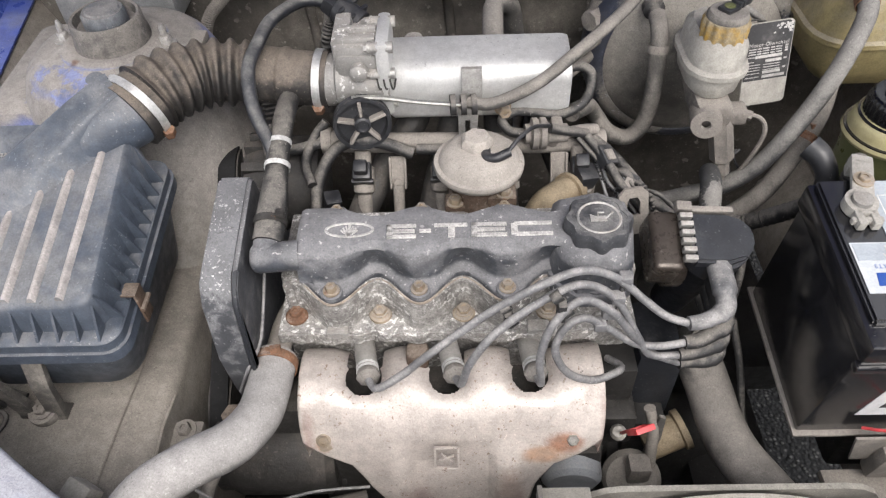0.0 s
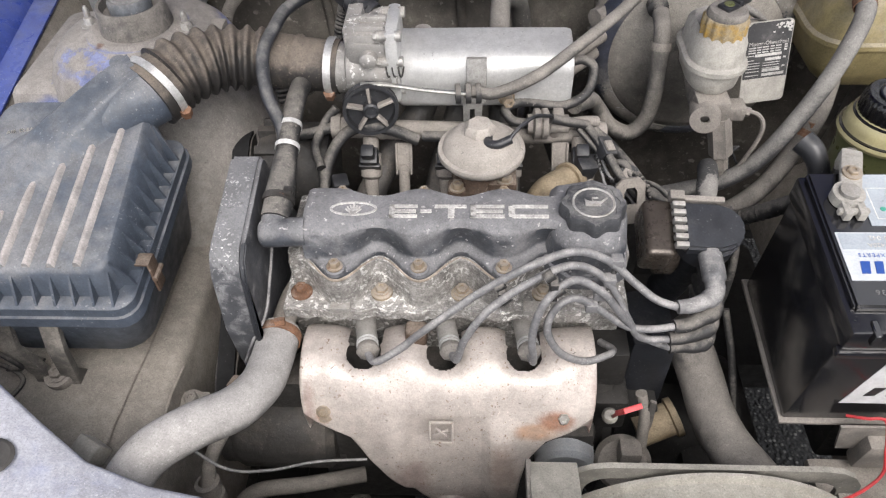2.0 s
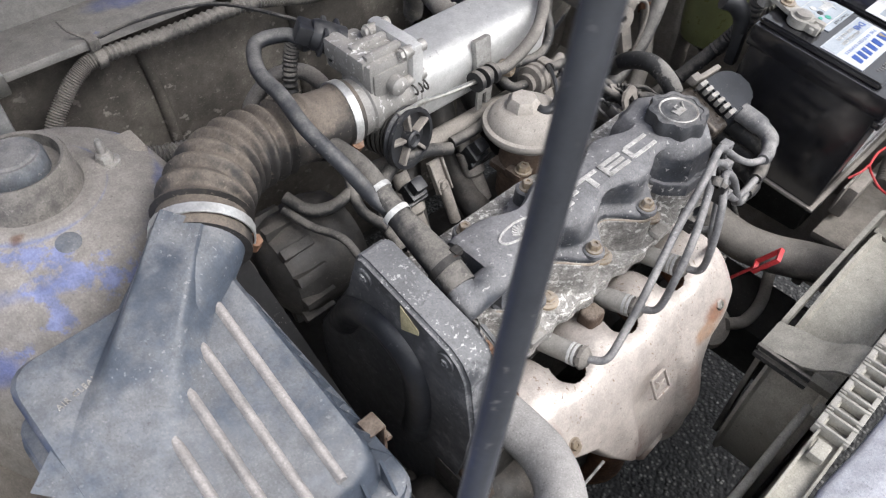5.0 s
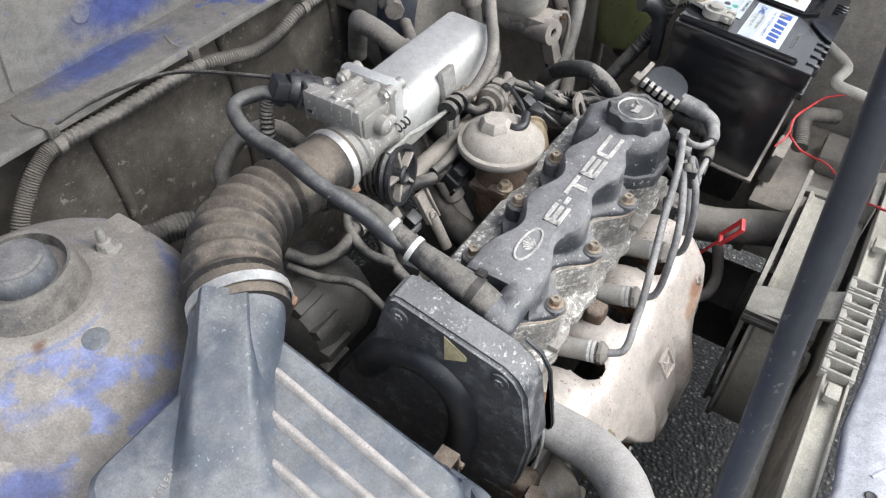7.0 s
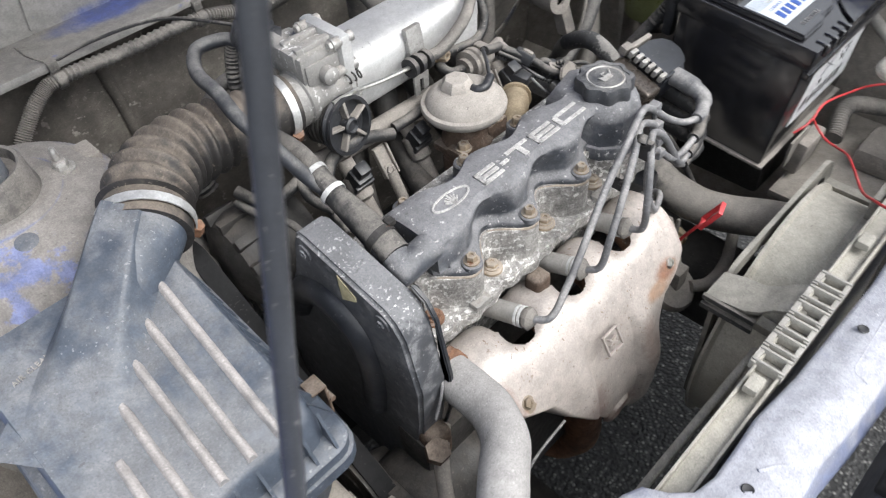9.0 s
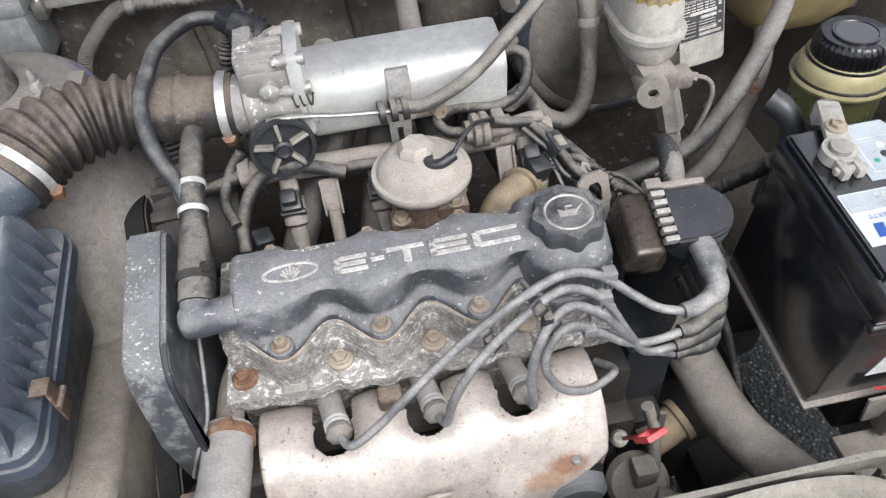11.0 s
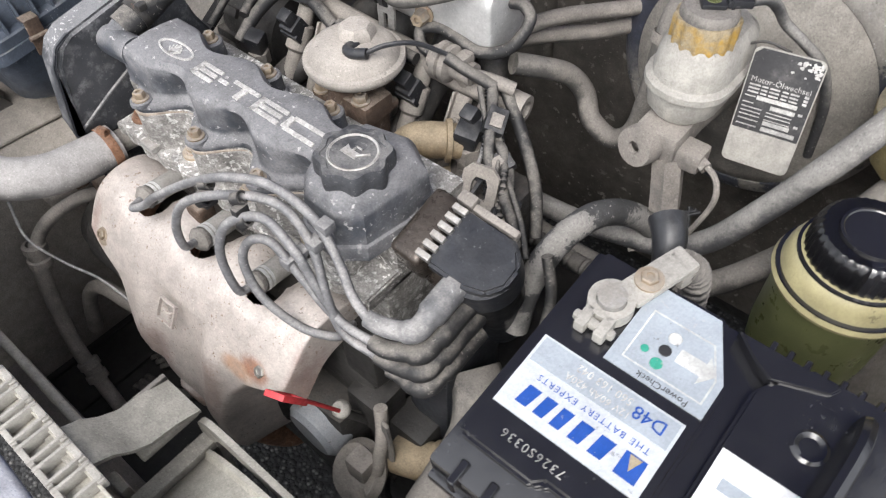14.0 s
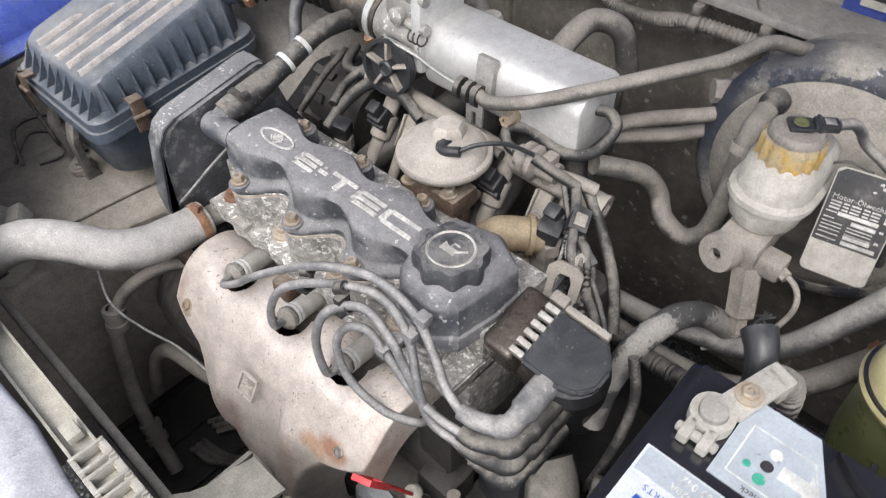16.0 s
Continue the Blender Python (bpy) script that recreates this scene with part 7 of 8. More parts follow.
for x, y, z in EDGE:
    wide = 0.064 if x > -0.20 else 0.064 + 0.12 * min(1.0, (-0.20 - x) / 0.10)
    f = y - wide
    rows.append([(x, y - 0.006, z - 0.016), (x, y, z - 0.010), (x, y - 0.001, z - 0.003), (x, y - 0.005, z), (x, y - 0.012, z + 0.0005), (x, y - 0.020, z + 0.0045), (x, (y + f) / 2, z + 0.0065), (x, f + 0.012, z + 0.0045), (x, f + 0.003, z - 0.001), (x, f, z - 0.008), (x, f - 0.002, 0.640), (x, f - 0.010, 0.636), (x, f - 0.008, 0.660), (x, f + 0.004, z - 0.016)])
loft(bm, rows)
part("upper_beam", bm, M["front_blue"], cross, smooth=55)
# rubber buffer and a round hole near the corner
bm = bmesh.new()
loft(bm, [[(-0.450 + r * math.cos(a) * 1.15, 0.297 + r * math.sin(a), z + 0.0795) for a in (2 * math.pi * k / 10 for k in range(10))] for r, z in ((0.020, 0.703), (0.020, 0.706), (0.0145, 0.7075), (0.0135, 0.718), (0.010, 0.722), (0.004, 0.7225))])
part("rubber_buffer", bm, M["mount"], cross, "dusty rubber hood buffer")
# the hole's inner shade is painted as a flat dark disc
bm = bmesh.new()
lathe(bm, [(0, 0.0), (0.016, 0.0), (0.018, 0.0012), (0.021, 0.0)], Matrix.Translation((-0.394, 0.228, 0.7845)) @ Matrix.Diagonal((1.15, 0.9, 1, 1)), 28)
part("painted_hole", bm, M["grime"], cross, "dark disc painted in for the shade inside a round hole")
# two small black discs painted in for the shade inside holes
for x, y, z in ((-0.148, 0.150, 0.7295), (0.088, 0.150, 0.7070)):
    bm = bmesh.new()
    lathe(bm, [(0, 0.0), (0.0035, 0.0), (0.0045, 0.0006), (0.0055, 0.0)], Matrix.Translation((x, y, z)), 20)
    part("painted_hole", bm, M["ink"], cross)
bm = bmesh.new()
tube(bm, [(0.140, 0.140, 0.7040), (0.060, 0.138, 0.7050), (0.036, 0.136, 0.7050), (0.030, 0.122, 0.7040)], 0.0030, 5, 8)
tube(bm, [(0.010, 0.146, 0.7050), (0.000, 0.132, 0.7050), (-0.008, 0.120, 0.7030)], 0.0030, 5, 8)
tube(bm, [(-0.125, 0.152, 0.7235), (-0.112, 0.144, 0.7220), (-0.104, 0.138, 0.7200)], 0.0025, 5, 8)
part("pressed_swage", bm, M["front_blue"], cross)
bm = bmesh.new()
box(bm, -0.70, 0.70, 0.02, 0.06, 0.25, 0.64, 0.02)
part("lower_panel", bm, M["front_blue"], cross)
latch = thing("hood_latch", (0.03, 0.062, 0.66), "grimy steel hood latch with spring and cable", "hood latch")
bm = bmesh.new()
box(bm, -0.01, 0.075, 0.050, 0.070, 0.62, 0.690, 0.004)
box(bm, 0.01, 0.055, 0.040, 0.062, 0.660, 0.700, 0.004)
coil = [V(0.01 + 0.0018 * a, 0.038 + 0.007 * math.cos(a), 0.690 + 0.007 * math.sin(a)) for a in (0.5 * k for k in range(70))]
tube(bm, coil, 0.0014, 1, 6, True, True)
tube(bm, [(0.07, 0.05, 0.69), (0.11, 0.06, 0.70), (0.14, 0.05, 0.69), (0.2, 0.04, 0.68)], 0.004, 5, 8)
part("mechanism", bm, M["dark"], latch)

radiator = thing("radiator", (0.03, 0.195, 0.33), "dusty radiator with dark fins and a clipped top tank", "radiator")
bm = bmesh.new()
box(bm, -0.30, 0.345, 0.184, 0.206, 0.34, 0.665, 0.003)
part("core", bm, M["fins"], radiator)
bm = bmesh.new()
box(bm, -0.325, 0.365, 0.184, 0.208, 0.660, 0.689, 0.003)
top_tank = part("top_tank", bm, M["cream"], radiator)
for y in (0.183, 0.206):
    bm = bmesh.new()
    box(bm, -0.325, 0.365, y, y + 0.003, 0.680, 0.698, 0.001)
    part("flange", bm, M["cream"], top_tank)
bm = bmesh.new()
box(bm, -0.320, 0.360, 0.204, 0.236, 0.345, 0.360, 0.003)
part("lower_rail", bm, M["beige"], radiator)
bm = bmesh.new()
lathe(bm, [(0.016, 0), (0.018, 0), (0.018, 0.05), (0.016, 0.05)], axis((-0.320, 0.195, 0.665), (0.05, 1, 0.25)), 20)
part("hose_spigot", bm, M["rubber"], radiator)
bm = bmesh.new()
tube(bm, [(-0.318, 0.226, 0.640), (-0.20, 0.227, 0.634), (-0.08, 0.227, 0.630), (0.06, 0.226, 0.628)], 0.0048, 6, 10)
part("overflow_pipe", bm, M["bar"], radiator, "thin dusty pipe along the radiator")
for k in range(6):
    bm = bmesh.new()
    x = -0.010 + k * 0.026
    box(bm, x, x + 0.003, 0.181, 0.213, 0.690, 0.704, 0.001)
    box(bm, x + 0.017, x + 0.020, 0.181, 0.213, 0.690, 0.704, 0.001)
    box(bm, x - 0.002, x + 0.022, 0.181, 0.186, 0.690, 0.702, 0.001)
    box(bm, x - 0.002, x + 0.022, 0.208, 0.214, 0.690, 0.702, 0.001)
    part("clip", bm, M["cloudy"], top_tank, "pale plastic clip")
for x in (-0.045, -0.22, 0.20):
    bm = bmesh.new()
    box(bm, x, x + 0.020, 0.190, 0.204, 0.696, 0.706, 0.002)
    part("tab", bm, M["cream"], top_tank)

fan = thing("radiator_fan", (0.275, 0.255, 0.33), "cream dusty plastic radiator fan shroud with ring", "radiator fan")
FM = axis((0.262, 0.215, 0.478), (0, 1, 0))
bm = bmesh.new()
lathe(bm, [(0.158, 0.0), (0.180, 0.0), (0.180, 0.006), (0.176, 0.010), (0.176, 0.066), (0.183, 0.070), (0.183, 0.074), (0.158, 0.074), (0.158, 0.0)], FM, 72)
ringp = part("shroud_ring", bm, M["cream"], fan)
bm = bmesh.new()
box(bm, 0.075, 0.36, 0.212, 0.222, 0.340, 0.375, 0.004)
box(bm, 0.30, 0.36, 0.212, 0.222, 0.34, 0.688, 0.004)
box(bm, 0.075, 0.10, 0.212, 0.222, 0.34, 0.60, 0.004)
part("frame", bm, M["bar"], fan)
# flat bar that carries the motor, arched round the ring
bm = bmesh.new()
outer_bar = [(p[0], p[1]) for p in ring(0.108, 0.412, 0.380, 0.652, lambda y: 0, 0.045)]
inner_bar = [(p[0], p[1]) for p in ring(0.131, 0.390, 0.402, 0.629, lambda y: 0, 0.026)]
FB = Matrix(((1, 0, 0, 0), (0, 0, 1, 0), (0, 1, 0, 0), (0, 0, 0, 1)))
loft(bm, [[(x, y, z) for x, y in o] for o, z in ((outer_bar, 0.296), (outer_bar, 0.302), (inner_bar, 0.302), (inner_bar, 0.296), (outer_bar, 0.296))], caps=False, m=FB)
part("mounting_bar", bm, M["bar"], fan, "flat grey-brown mounting bar")
for x, z in ((0.120, 0.600), (0.400, 0.600), (0.120, 0.420), (0.400, 0.420)):
    bm = bmesh.new()
    box(bm, x - 0.008, x + 0.008, 0.215, 0.298, z - 0.006, z + 0.006, 0.002)
    part("spacer", bm, M["bar"], fan)
for a in (80, 165, 250, 335):
    bm = bmesh.new()
    box(bm, 0.03, 0.165, -0.010, 0.010, 0.060, 0.070, 0.003, FM @ pose(0, 0, 0, 0, 0, a))
    part("strut", bm, M["cream"], fan)
bm = bmesh.new()
lathe(bm, [(0, 0.0), (0.045, 0.0), (0.045, 0.09), (0.038, 0.098), (0, 0.10)], FM, 32)
part("motor", bm, M["dark"], fan)
for k in range(5):
    bm = bmesh.new()
    rows = []
    for r in (0.04, 0.08, 0.12, 0.152):
        rows.append([(r, -0.025, 0.010), (r, 0.025, 0.030), (r, 0.026, 0.033), (r, -0.024, 0.013)])
    loft(bm, rows, m=FM @ pose(0, 0, 0, 0, 0, 72 * k))
    part("blade", bm, M["rubber"], fan)
bm = bmesh.new()
arch = [(0.302, 0.650), (0.280, 0.658), (0.255, 0.662), (0.240, 0.672), (0.228, 0.686), (0.214, 0.694), (0.200, 0.694)]
loft(bm, [[(x, y, z) for y, z in arch] + [(x, y, z - 0.004) for y, z in arch[::-1]] for x in (0.072, 0.084, 0.108, 0.120)])
bracket = part("bracket", bm, M["bar"], fan, "arched dusty bracket to the radiator tank")
for dz in (0.0, -0.014):
    bm = bmesh.new()
    box(bm, 0.068, 0.073, 0.240, 0.302, 0.650 + dz, 0.657 + dz, 0.001)
    part("edge", bm, M["rubber"], bracket, "black edge")
bm = bmesh.new()
box(bm, 0.073, 0.116, 0.242, 0.300, 0.638, 0.646, 0.002)
part("web", bm, M["bar"], bracket)
for x in (0.225, 0.275):
    bm = bmesh.new()
    lathe(bm, [(0.1768, 0.028), (0.1768, 0.048)], FM, 6, math.degrees((x - 0.262) / 0.176) - 94, 8)
    part("faded_mark", bm, M["cloudy"], ringp)

# ---- hood prop rod and hood ----
hood = thing("hood", (0.0, 1.12, 1.0), "blue steel hood propped open above the engine bay", "hood")
bm = bmesh.new()
hm = Matrix.Translation((0, 1.12, 1.005)) @ pose(0, 0, 0, -42.5, 0, 0)
loft(bm, [[(-0.70, 0, 0), (-0.35, 0, 0.01), (0.35, 0, 0.01), (0.70, 0, 0), (0.70, 0, 0.012), (0.35, 0, 0.025), (-0.35, 0, 0.025), (-0.70, 0, 0.012)],
          [(-0.66, -0.6, 0.01), (-0.33, -0.6, 0.03), (0.33, -0.6, 0.03), (0.66, -0.6, 0.01), (0.66, -0.6, 0.022), (0.33, -0.6, 0.045), (-0.33, -0.6, 0.045), (-0.66, -0.6, 0.022)],
          [(-0.62, -1.06, 0), (-0.3, -1.08, 0.015), (0.3, -1.08, 0.015), (0.62, -1.06, 0), (0.62, -1.06, 0.012), (0.3, -1.08, 0.03), (-0.3, -1.08, 0.03), (-0.62, -1.06, 0.012)]], m=hm)
part("panel", bm, M["body_blue"], hood)
for x in (-0.5, 0.5):
    bm = bmesh.new()
    box(bm, x - 0.015, x + 0.015, 1.09, 1.14, 0.985, 1.02, 0.004)
    part("hinge", bm, M["dark"], hood)
rod = thing("hood_prop_rod", (-0.515, 0.25, 0.70), "black painted steel hood prop rod", "prop rod")
bm = bmesh.new()
RA, RB = V(-0.5155, 0.252, 0.700), V(-0.3555, 0.306, 1.300)
RC = RA + (RB - RA) * 1.62
tube(bm, [RA + V(-0.03, 0.0, 0.0), RA + V(-0.008, 0, 0.002), RA + (RB - RA) * 0.02, RB, RC], 0.0049, 10, 12)
part("rod", bm, M["rod"], rod)
bm = bmesh.new()
box(bm, -0.512, -0.480, 0.246, 0.272, 0.780, 0.796, 0.004)
part("pivot", bm, M["rubber"], rod)

# ---- firewall fittings ----
def sleeve(name, path, r, label, category, material="rubber", ridged=True, group=""):
    b = bmesh.new()
    n = 14
    total = max(1, len(path) - 1)
    length = sum((V(*q) - V(*p)).length for p, q in zip(path, path[1:]))
    turns = length / 0.0046
    tube(b, path, (lambda t: r + 0.0011 * math.cos(2 * math.pi * turns * t)) if ridged else r, max(6, int(turns * 5 / total)) if ridged else 8, 12)
    return solo(name, b, M[material], label, category, group)


sleeve("wiring_conduit", [(-0.385, 0.965, 0.740), (-0.370, 0.975, 0.785), (-0.345, 0.982, 0.812), (-0.318, 0.984, 0.834), (-0.290, 0.985, 0.842), (-0.20, 0.984, 0.838), (-0.10, 0.983, 0.836), (-0.05, 0.980, 0.826), (-0.005, 0.980, 0.813), (0.04, 0.982, 0.813), (0.09, 0.984, 0.826), (0.16, 0.985, 0.830), (0.22, 0.987, 0.834)], 0.0086, "dusty corrugated wiring conduit along the firewall ledge", "conduit", "rubber_grey")
for x, z in ((-0.290, 0.844), (-0.095, 0.838), (0.10, 0.829), (0.185, 0.832)):
    clip = thing("conduit_clip", (x, 0.985, z), "dusty plastic clip holding the conduit on the ledge", "clip", "conduit clips")
    bm = bmesh.new()
    band(bm, (x, 0.985, z - 0.003), (1, 0, 0), 0.0098, 0.010, 0.0018)
    part("strap", bm, M["rubber_grey"], clip)
    bm = bmesh.new()
    box(bm, x - 0.007, x + 0.005, 0.978, 1.000, z + 0.010, z + 0.023, 0.002)
    tube(bm, [(x - 0.004, 0.99, z + 0.02), (x - 0.020, 0.992, z + 0.036), (x - 0.026, 0.992, z + 0.050)], 0.0016, 4, 6)
    part("foot", bm, M["rubber_grey"], clip)
relay = thing("relay_box", (-0.49, 1.0, 0.79), "dusty dark grey relay box with ribbed lid", "relay box")
bm = bmesh.new()
box(bm, -0.575, -0.405, 0.955, 1.028, 0.790, 0.868, 0.006)
part("case", bm, M["relay"], relay)
bm = bmesh.new()
box(bm, -0.580, -0.400, 0.950, 1.028, 0.866, 0.886, 0.006)
rl = part("lid", bm, M["relay"], relay)
for k in range(4):
    bm = bmesh.new()
    box(bm, -0.57, -0.43, 0.960 + k * 0.015, 0.968 + k * 0.015, 0.885, 0.889, 0.0015)
    part("rib", bm, M["relay"], rl)
bm = bmesh.new()
box(bm, -0.403, -0.388, 0.975, 1.000, 0.845, 0.870, 0.003)
tube(bm, [(-0.395, 0.985, 0.868), (-0.395, 0.985, 0.880)], 0.005, 2, 8)
part("latch", bm, M["zinc"], relay)
seal = bmesh.new()
tube(seal, [(-0.72, 1.085, 1.012), (-0.3, 1.085, 1.012), (0.3, 1.085, 1.012), (0.76, 1.085, 1.012)], 0.010, 4, 10)
solo("hood_seal", seal, M["rubber"], "black rubber hood seal along the cowl", "seal")
bm = bmesh.new()
box(bm, 0.232, 0.40, 1.0600, 1.0650, 0.863, 0.955, 0.002)
solo("trim_plate_panel", bm, M["body_blue"], "clean blue painted panel on the upper firewall", "panel", kind="structure")
bm = bmesh.new()
box(bm, 0.250, 0.352, 1.0560, 1.0605, 0.876, 0.945, 0.001)
plate_ = solo("data_plate", bm, M["cloudy"], "dusty metal data plate riveted to the firewall", "data plate")
bm = bmesh.new()
for z in (0.936, 0.924, 0.912, 0.900, 0.888):
    box(bm, 0.258, 0.34 - 0.02 * (z < 0.92), 1.0550, 1.0562, z - 0.002, z + 0.002, 0)
part("print_bar", bm, M["rubber"], plate_)
# seams and plugs of the firewall
for x in (-0.235, -0.02, 0.20):
    bm = bmesh.new()
    tube(bm, [(x, 1.029, 0.845), (x + 0.012, 1.029, 0.72), (x + 0.015, 1.029, 0.55)], 0.008, 6, 10)
    solo("trim_swage", bm, M["firewall_mat"], "pressed dusty seam in the firewall", "seam", kind="structure")
for x, z in ((-0.17, 0.915), (0.05, 0.91), (-0.33, 0.93)):
    bm = bmesh.new()
    lathe(bm, [(0, 0.003), (0.010, 0.003), (0.013, 0.0)], axis((x, 1.0655, z), (0, -1, 0)), 20)
    solo("grommet_plug", bm, M["body"], "round dusty plug in the firewall", "plug", "firewall plugs")
for x in (-0.26, 0.0):
    bm = bmesh.new()
    box(bm, x - 0.010, x + 0.010, 1.060, 1.068, 0.868, 0.99, 0.004, Matrix.Translation((x, 0, 0.93)) @ pose(0, 0, 0, 0, 8, 0) @ Matrix.Translation((-x, 0, -0.93)))
    solo("trim_rib", bm, M["body"], "pressed rib in the upper firewall", "rib", kind="structure")
sleeve("heater_pipe", [(0.09, 0.76, 0.70), (0.11, 0.79, 0.78), (0.20, 0.885, 0.795), (0.245, 0.955, 0.80), (0.26, 1.035, 0.80)], 0.0085, "thin dusty pipe running to the firewall", "pipe", "beige", False)
sleeve("heater_pipe", [(0.07, 0.76, 0.68), (0.09, 0.79, 0.75), (0.17, 0.86, 0.765), (0.22, 0.94, 0.77), (0.23, 1.035, 0.77)], 0.0085, "thin dusty pipe running to the firewall", "pipe", "beige", False)
valve = thing("vacuum_valve", (0.205, 0.91, 0.80), "dusty grey plastic valve on the booster pipe", "valve")
bm = bmesh.new()
lathe(bm, [(0, 0), (0.014, 0), (0.014, 0.02), (0.022, 0.022), (0.022, 0.05), (0.012, 0.054), (0.010, 0.08), (0, 0.08)], axis((0.180, 0.885, 0.815), (0.75, 0.6, 0)), 8)
part("body", bm, M["beige"], valve)
# harness beside the strut tower
sleeve("wiring_conduit", [(-0.340, 0.830, 0.820), (-0.312, 0.822, 0.812), (-0.280, 0.815, 0.806), (-0.255, 0.80, 0.79), (-0.245, 0.78, 0.75)], 0.013, "taped wiring loom beside the strut tower", "conduit", "rubber")
bm = bmesh.new()
box(bm, -0.352, -0.325, 0.810, 0.845, 0.815, 0.845, 0.004)
solo("loom_bracket", bm, M["beige"], "bent dusty bracket holding the wiring loom", "bracket")
# ---- low-lying parts round the engine ----
gearbox = thing("gearbox", (0.30, 0.50, 0.30), "oily dark cast gearbox beside the engine", "gearbox")
bm = bmesh.new()
lathe(bm, [(0, 0), (0.11, 0), (0.12, 0.02), (0.10, 0.10), (0.08, 0.20), (0, 0.21)], axis((0.19, 0.54, 0.36), (1, 0, 0)), 36)
box(bm, 0.20, 0.36, 0.52, 0.70, 0.34, 0.50, 0.03)
part("casing", bm, M["grime"], gearbox)
bm = bmesh.new()
lathe(bm, [(0.10, 0.0), (0.128, 0.0), (0.130, 0.004), (0.130, 0.016), (0.126, 0.020), (0.10, 0.020)], axis((0.186, 0.54, 0.36), (1, 0, 0)), 40)
part("bell_flange", bm, M["dark"], gearbox, "oily cast flange")
for a in (20, 50, 80, 110, 140, 170):
    bm = bmesh.new()
    hexbolt(bm, (0.206, 0.54 - 0.118 * math.cos(radians(a)), 0.36 + 0.118 * math.sin(radians(a))), (1, 0, 0), 0.007, 0.009, 1.4)
    part("bolt", bm, M["dark"], gearbox)
bm = bmesh.new()
prism(bm, [(-0.007, 0.0), (0.006, 0.0), (0.009, 0.060), (0.006, 0.110), (-0.002, 0.114), (-0.006, 0.060)], 0.004, Matrix(((1, 0, 0, 0.226), (0, 0, 1, 0.414), (0, 1, 0, 0.470), (0, 0, 0, 1))), 0.001)
part("strap", bm, M["rubber_grey"], gearbox, "dusty upright steel strap")
for x0, x1, y0, y1, z0, z1 in ((0.150, 0.196, 0.440, 0.480, 0.575, 0.640), (0.160, 0.205, 0.425, 0.470, 0.500, 0.560), (0.200, 0.250, 0.440, 0.500, 0.440, 0.520)):
    bm = bmesh.new()
    box(bm, x0, x1, y0, y1, z0, z1, 0.006)
    part("cast_block", bm, M["grime"], gearbox)
tray_u = thing("undertray", (-0.24, 0.37, 0.262), "dusty black plastic undertray below the engine", "undertray")
bm = bmesh.new()
box(bm, -0.40, -0.075, 0.22, 0.52, 0.262, 0.270, 0.003)
part("plate", bm, M["grime"], tray_u)
bm = bmesh.new()
box(bm, -0.40, -0.075, 0.222, 0.232, 0.2695, 0.33, 0.003)
part("lip", bm, M["grime"], tray_u)
for x in (-0.33, -0.25, -0.17):
    bm = bmesh.new()
    box(bm, x - 0.004, x + 0.004, 0.235, 0.50, 0.2695, 0.276, 0.002)
    part("rib", bm, M["grime"], tray_u)
subframe = thing("subframe", (0.0, 0.8, 0.22), "dark oily steel subframe under the engine", "subframe")
for name, b6 in (("crossmember", (-0.50, 0.55, 0.66, 0.95, 0.22, 0.30)), ("side_rail", (0.30, 0.42, 0.20, 0.70, 0.30, 0.40))):
    bm = bmesh.new()
    box(bm, *b6, 0.02)
    part(name, bm, M["grime"], subframe)
filt = thing("oil_filter", (0.13, 0.42, 0.40), "dirty grey steel oil filter canister", "oil filter")
bm = bmesh.new()
lathe(bm, [(0, 0), (0.030, 0), (0.037, 0.006), (0.038, 0.012), (0.038, 0.085), (0.041, 0.088), (0.041, 0.094), (0, 0.095)], axis((0.130, 0.384, 0.474), (0.02, 1, 0.06)), 36)
can_f = part("canister", bm, M["filter"], filt)
bm = bmesh.new()
fm_ = axis((0.130, 0.384, 0.474), (0.02, 1, 0.06))
for k, (a0, h) in enumerate(((92, 0.030), (100, 0.036), (88, 0.046), (104, 0.052), (96, 0.060), (80, 0.040))):
    q = fm_ @ pose(0, 0, 0, 0, 0, a0 - 180)
    box(bm, 0.0372, 0.0385, -0.004 - 0.001 * (k % 3), 0.004, h, h + 0.003, 0.0002, q, 1)
part("print_bar", bm, M["ink"], can_f, "small dark printed bars")
dip = thing("oil_dipstick", (0.17, 0.40, 0.45), "oil dipstick with red plastic loop handle", "dipstick")
bm = bmesh.new()
tube(bm, [(0.190, 0.47, 0.44), (0.186, 0.435, 0.50), (0.180, 0.405, 0.563)], 0.0045, 6, 10)
part("tube", bm, M["dark"], dip)
bm = bmesh.new()
tube(bm, [(0.180, 0.405, 0.563), (0.1765, 0.3745, 0.627), (0.1768, 0.366, 0.643)], 0.0022, 4, 8)
part("stem", bm, M["red"], dip)
bm = bmesh.new()
grip = V(0.001, -0.0325, 0.063).normalized()
flat = (V(-0.30, 0.86, 0.43) - grip * V(-0.30, 0.86, 0.43).dot(grip)).normalized()
hmx = Matrix.Translation((0.1772, 0.3555, 0.6640)) @ Matrix((grip, flat.cross(grip), flat)).transposed().to_4x4()
for s in (-1, 1):
    box(bm, -0.020, 0.020, s * 0.0085 - 0.0017, s * 0.0085 + 0.0017, -0.0030, 0.0030, 0.001, hmx)
    box(bm, s * 0.020 - 0.0018, s * 0.020 + 0.0018, -0.0100, 0.0100, -0.0030, 0.0030, 0.001, hmx)
part("handle", bm, M["red"], dip, "red plastic loop handle")
knob = thing("speed_sensor", (0.178, 0.42, 0.50), "small round grey sender on the gearbox", "sensor")
bm = bmesh.new()
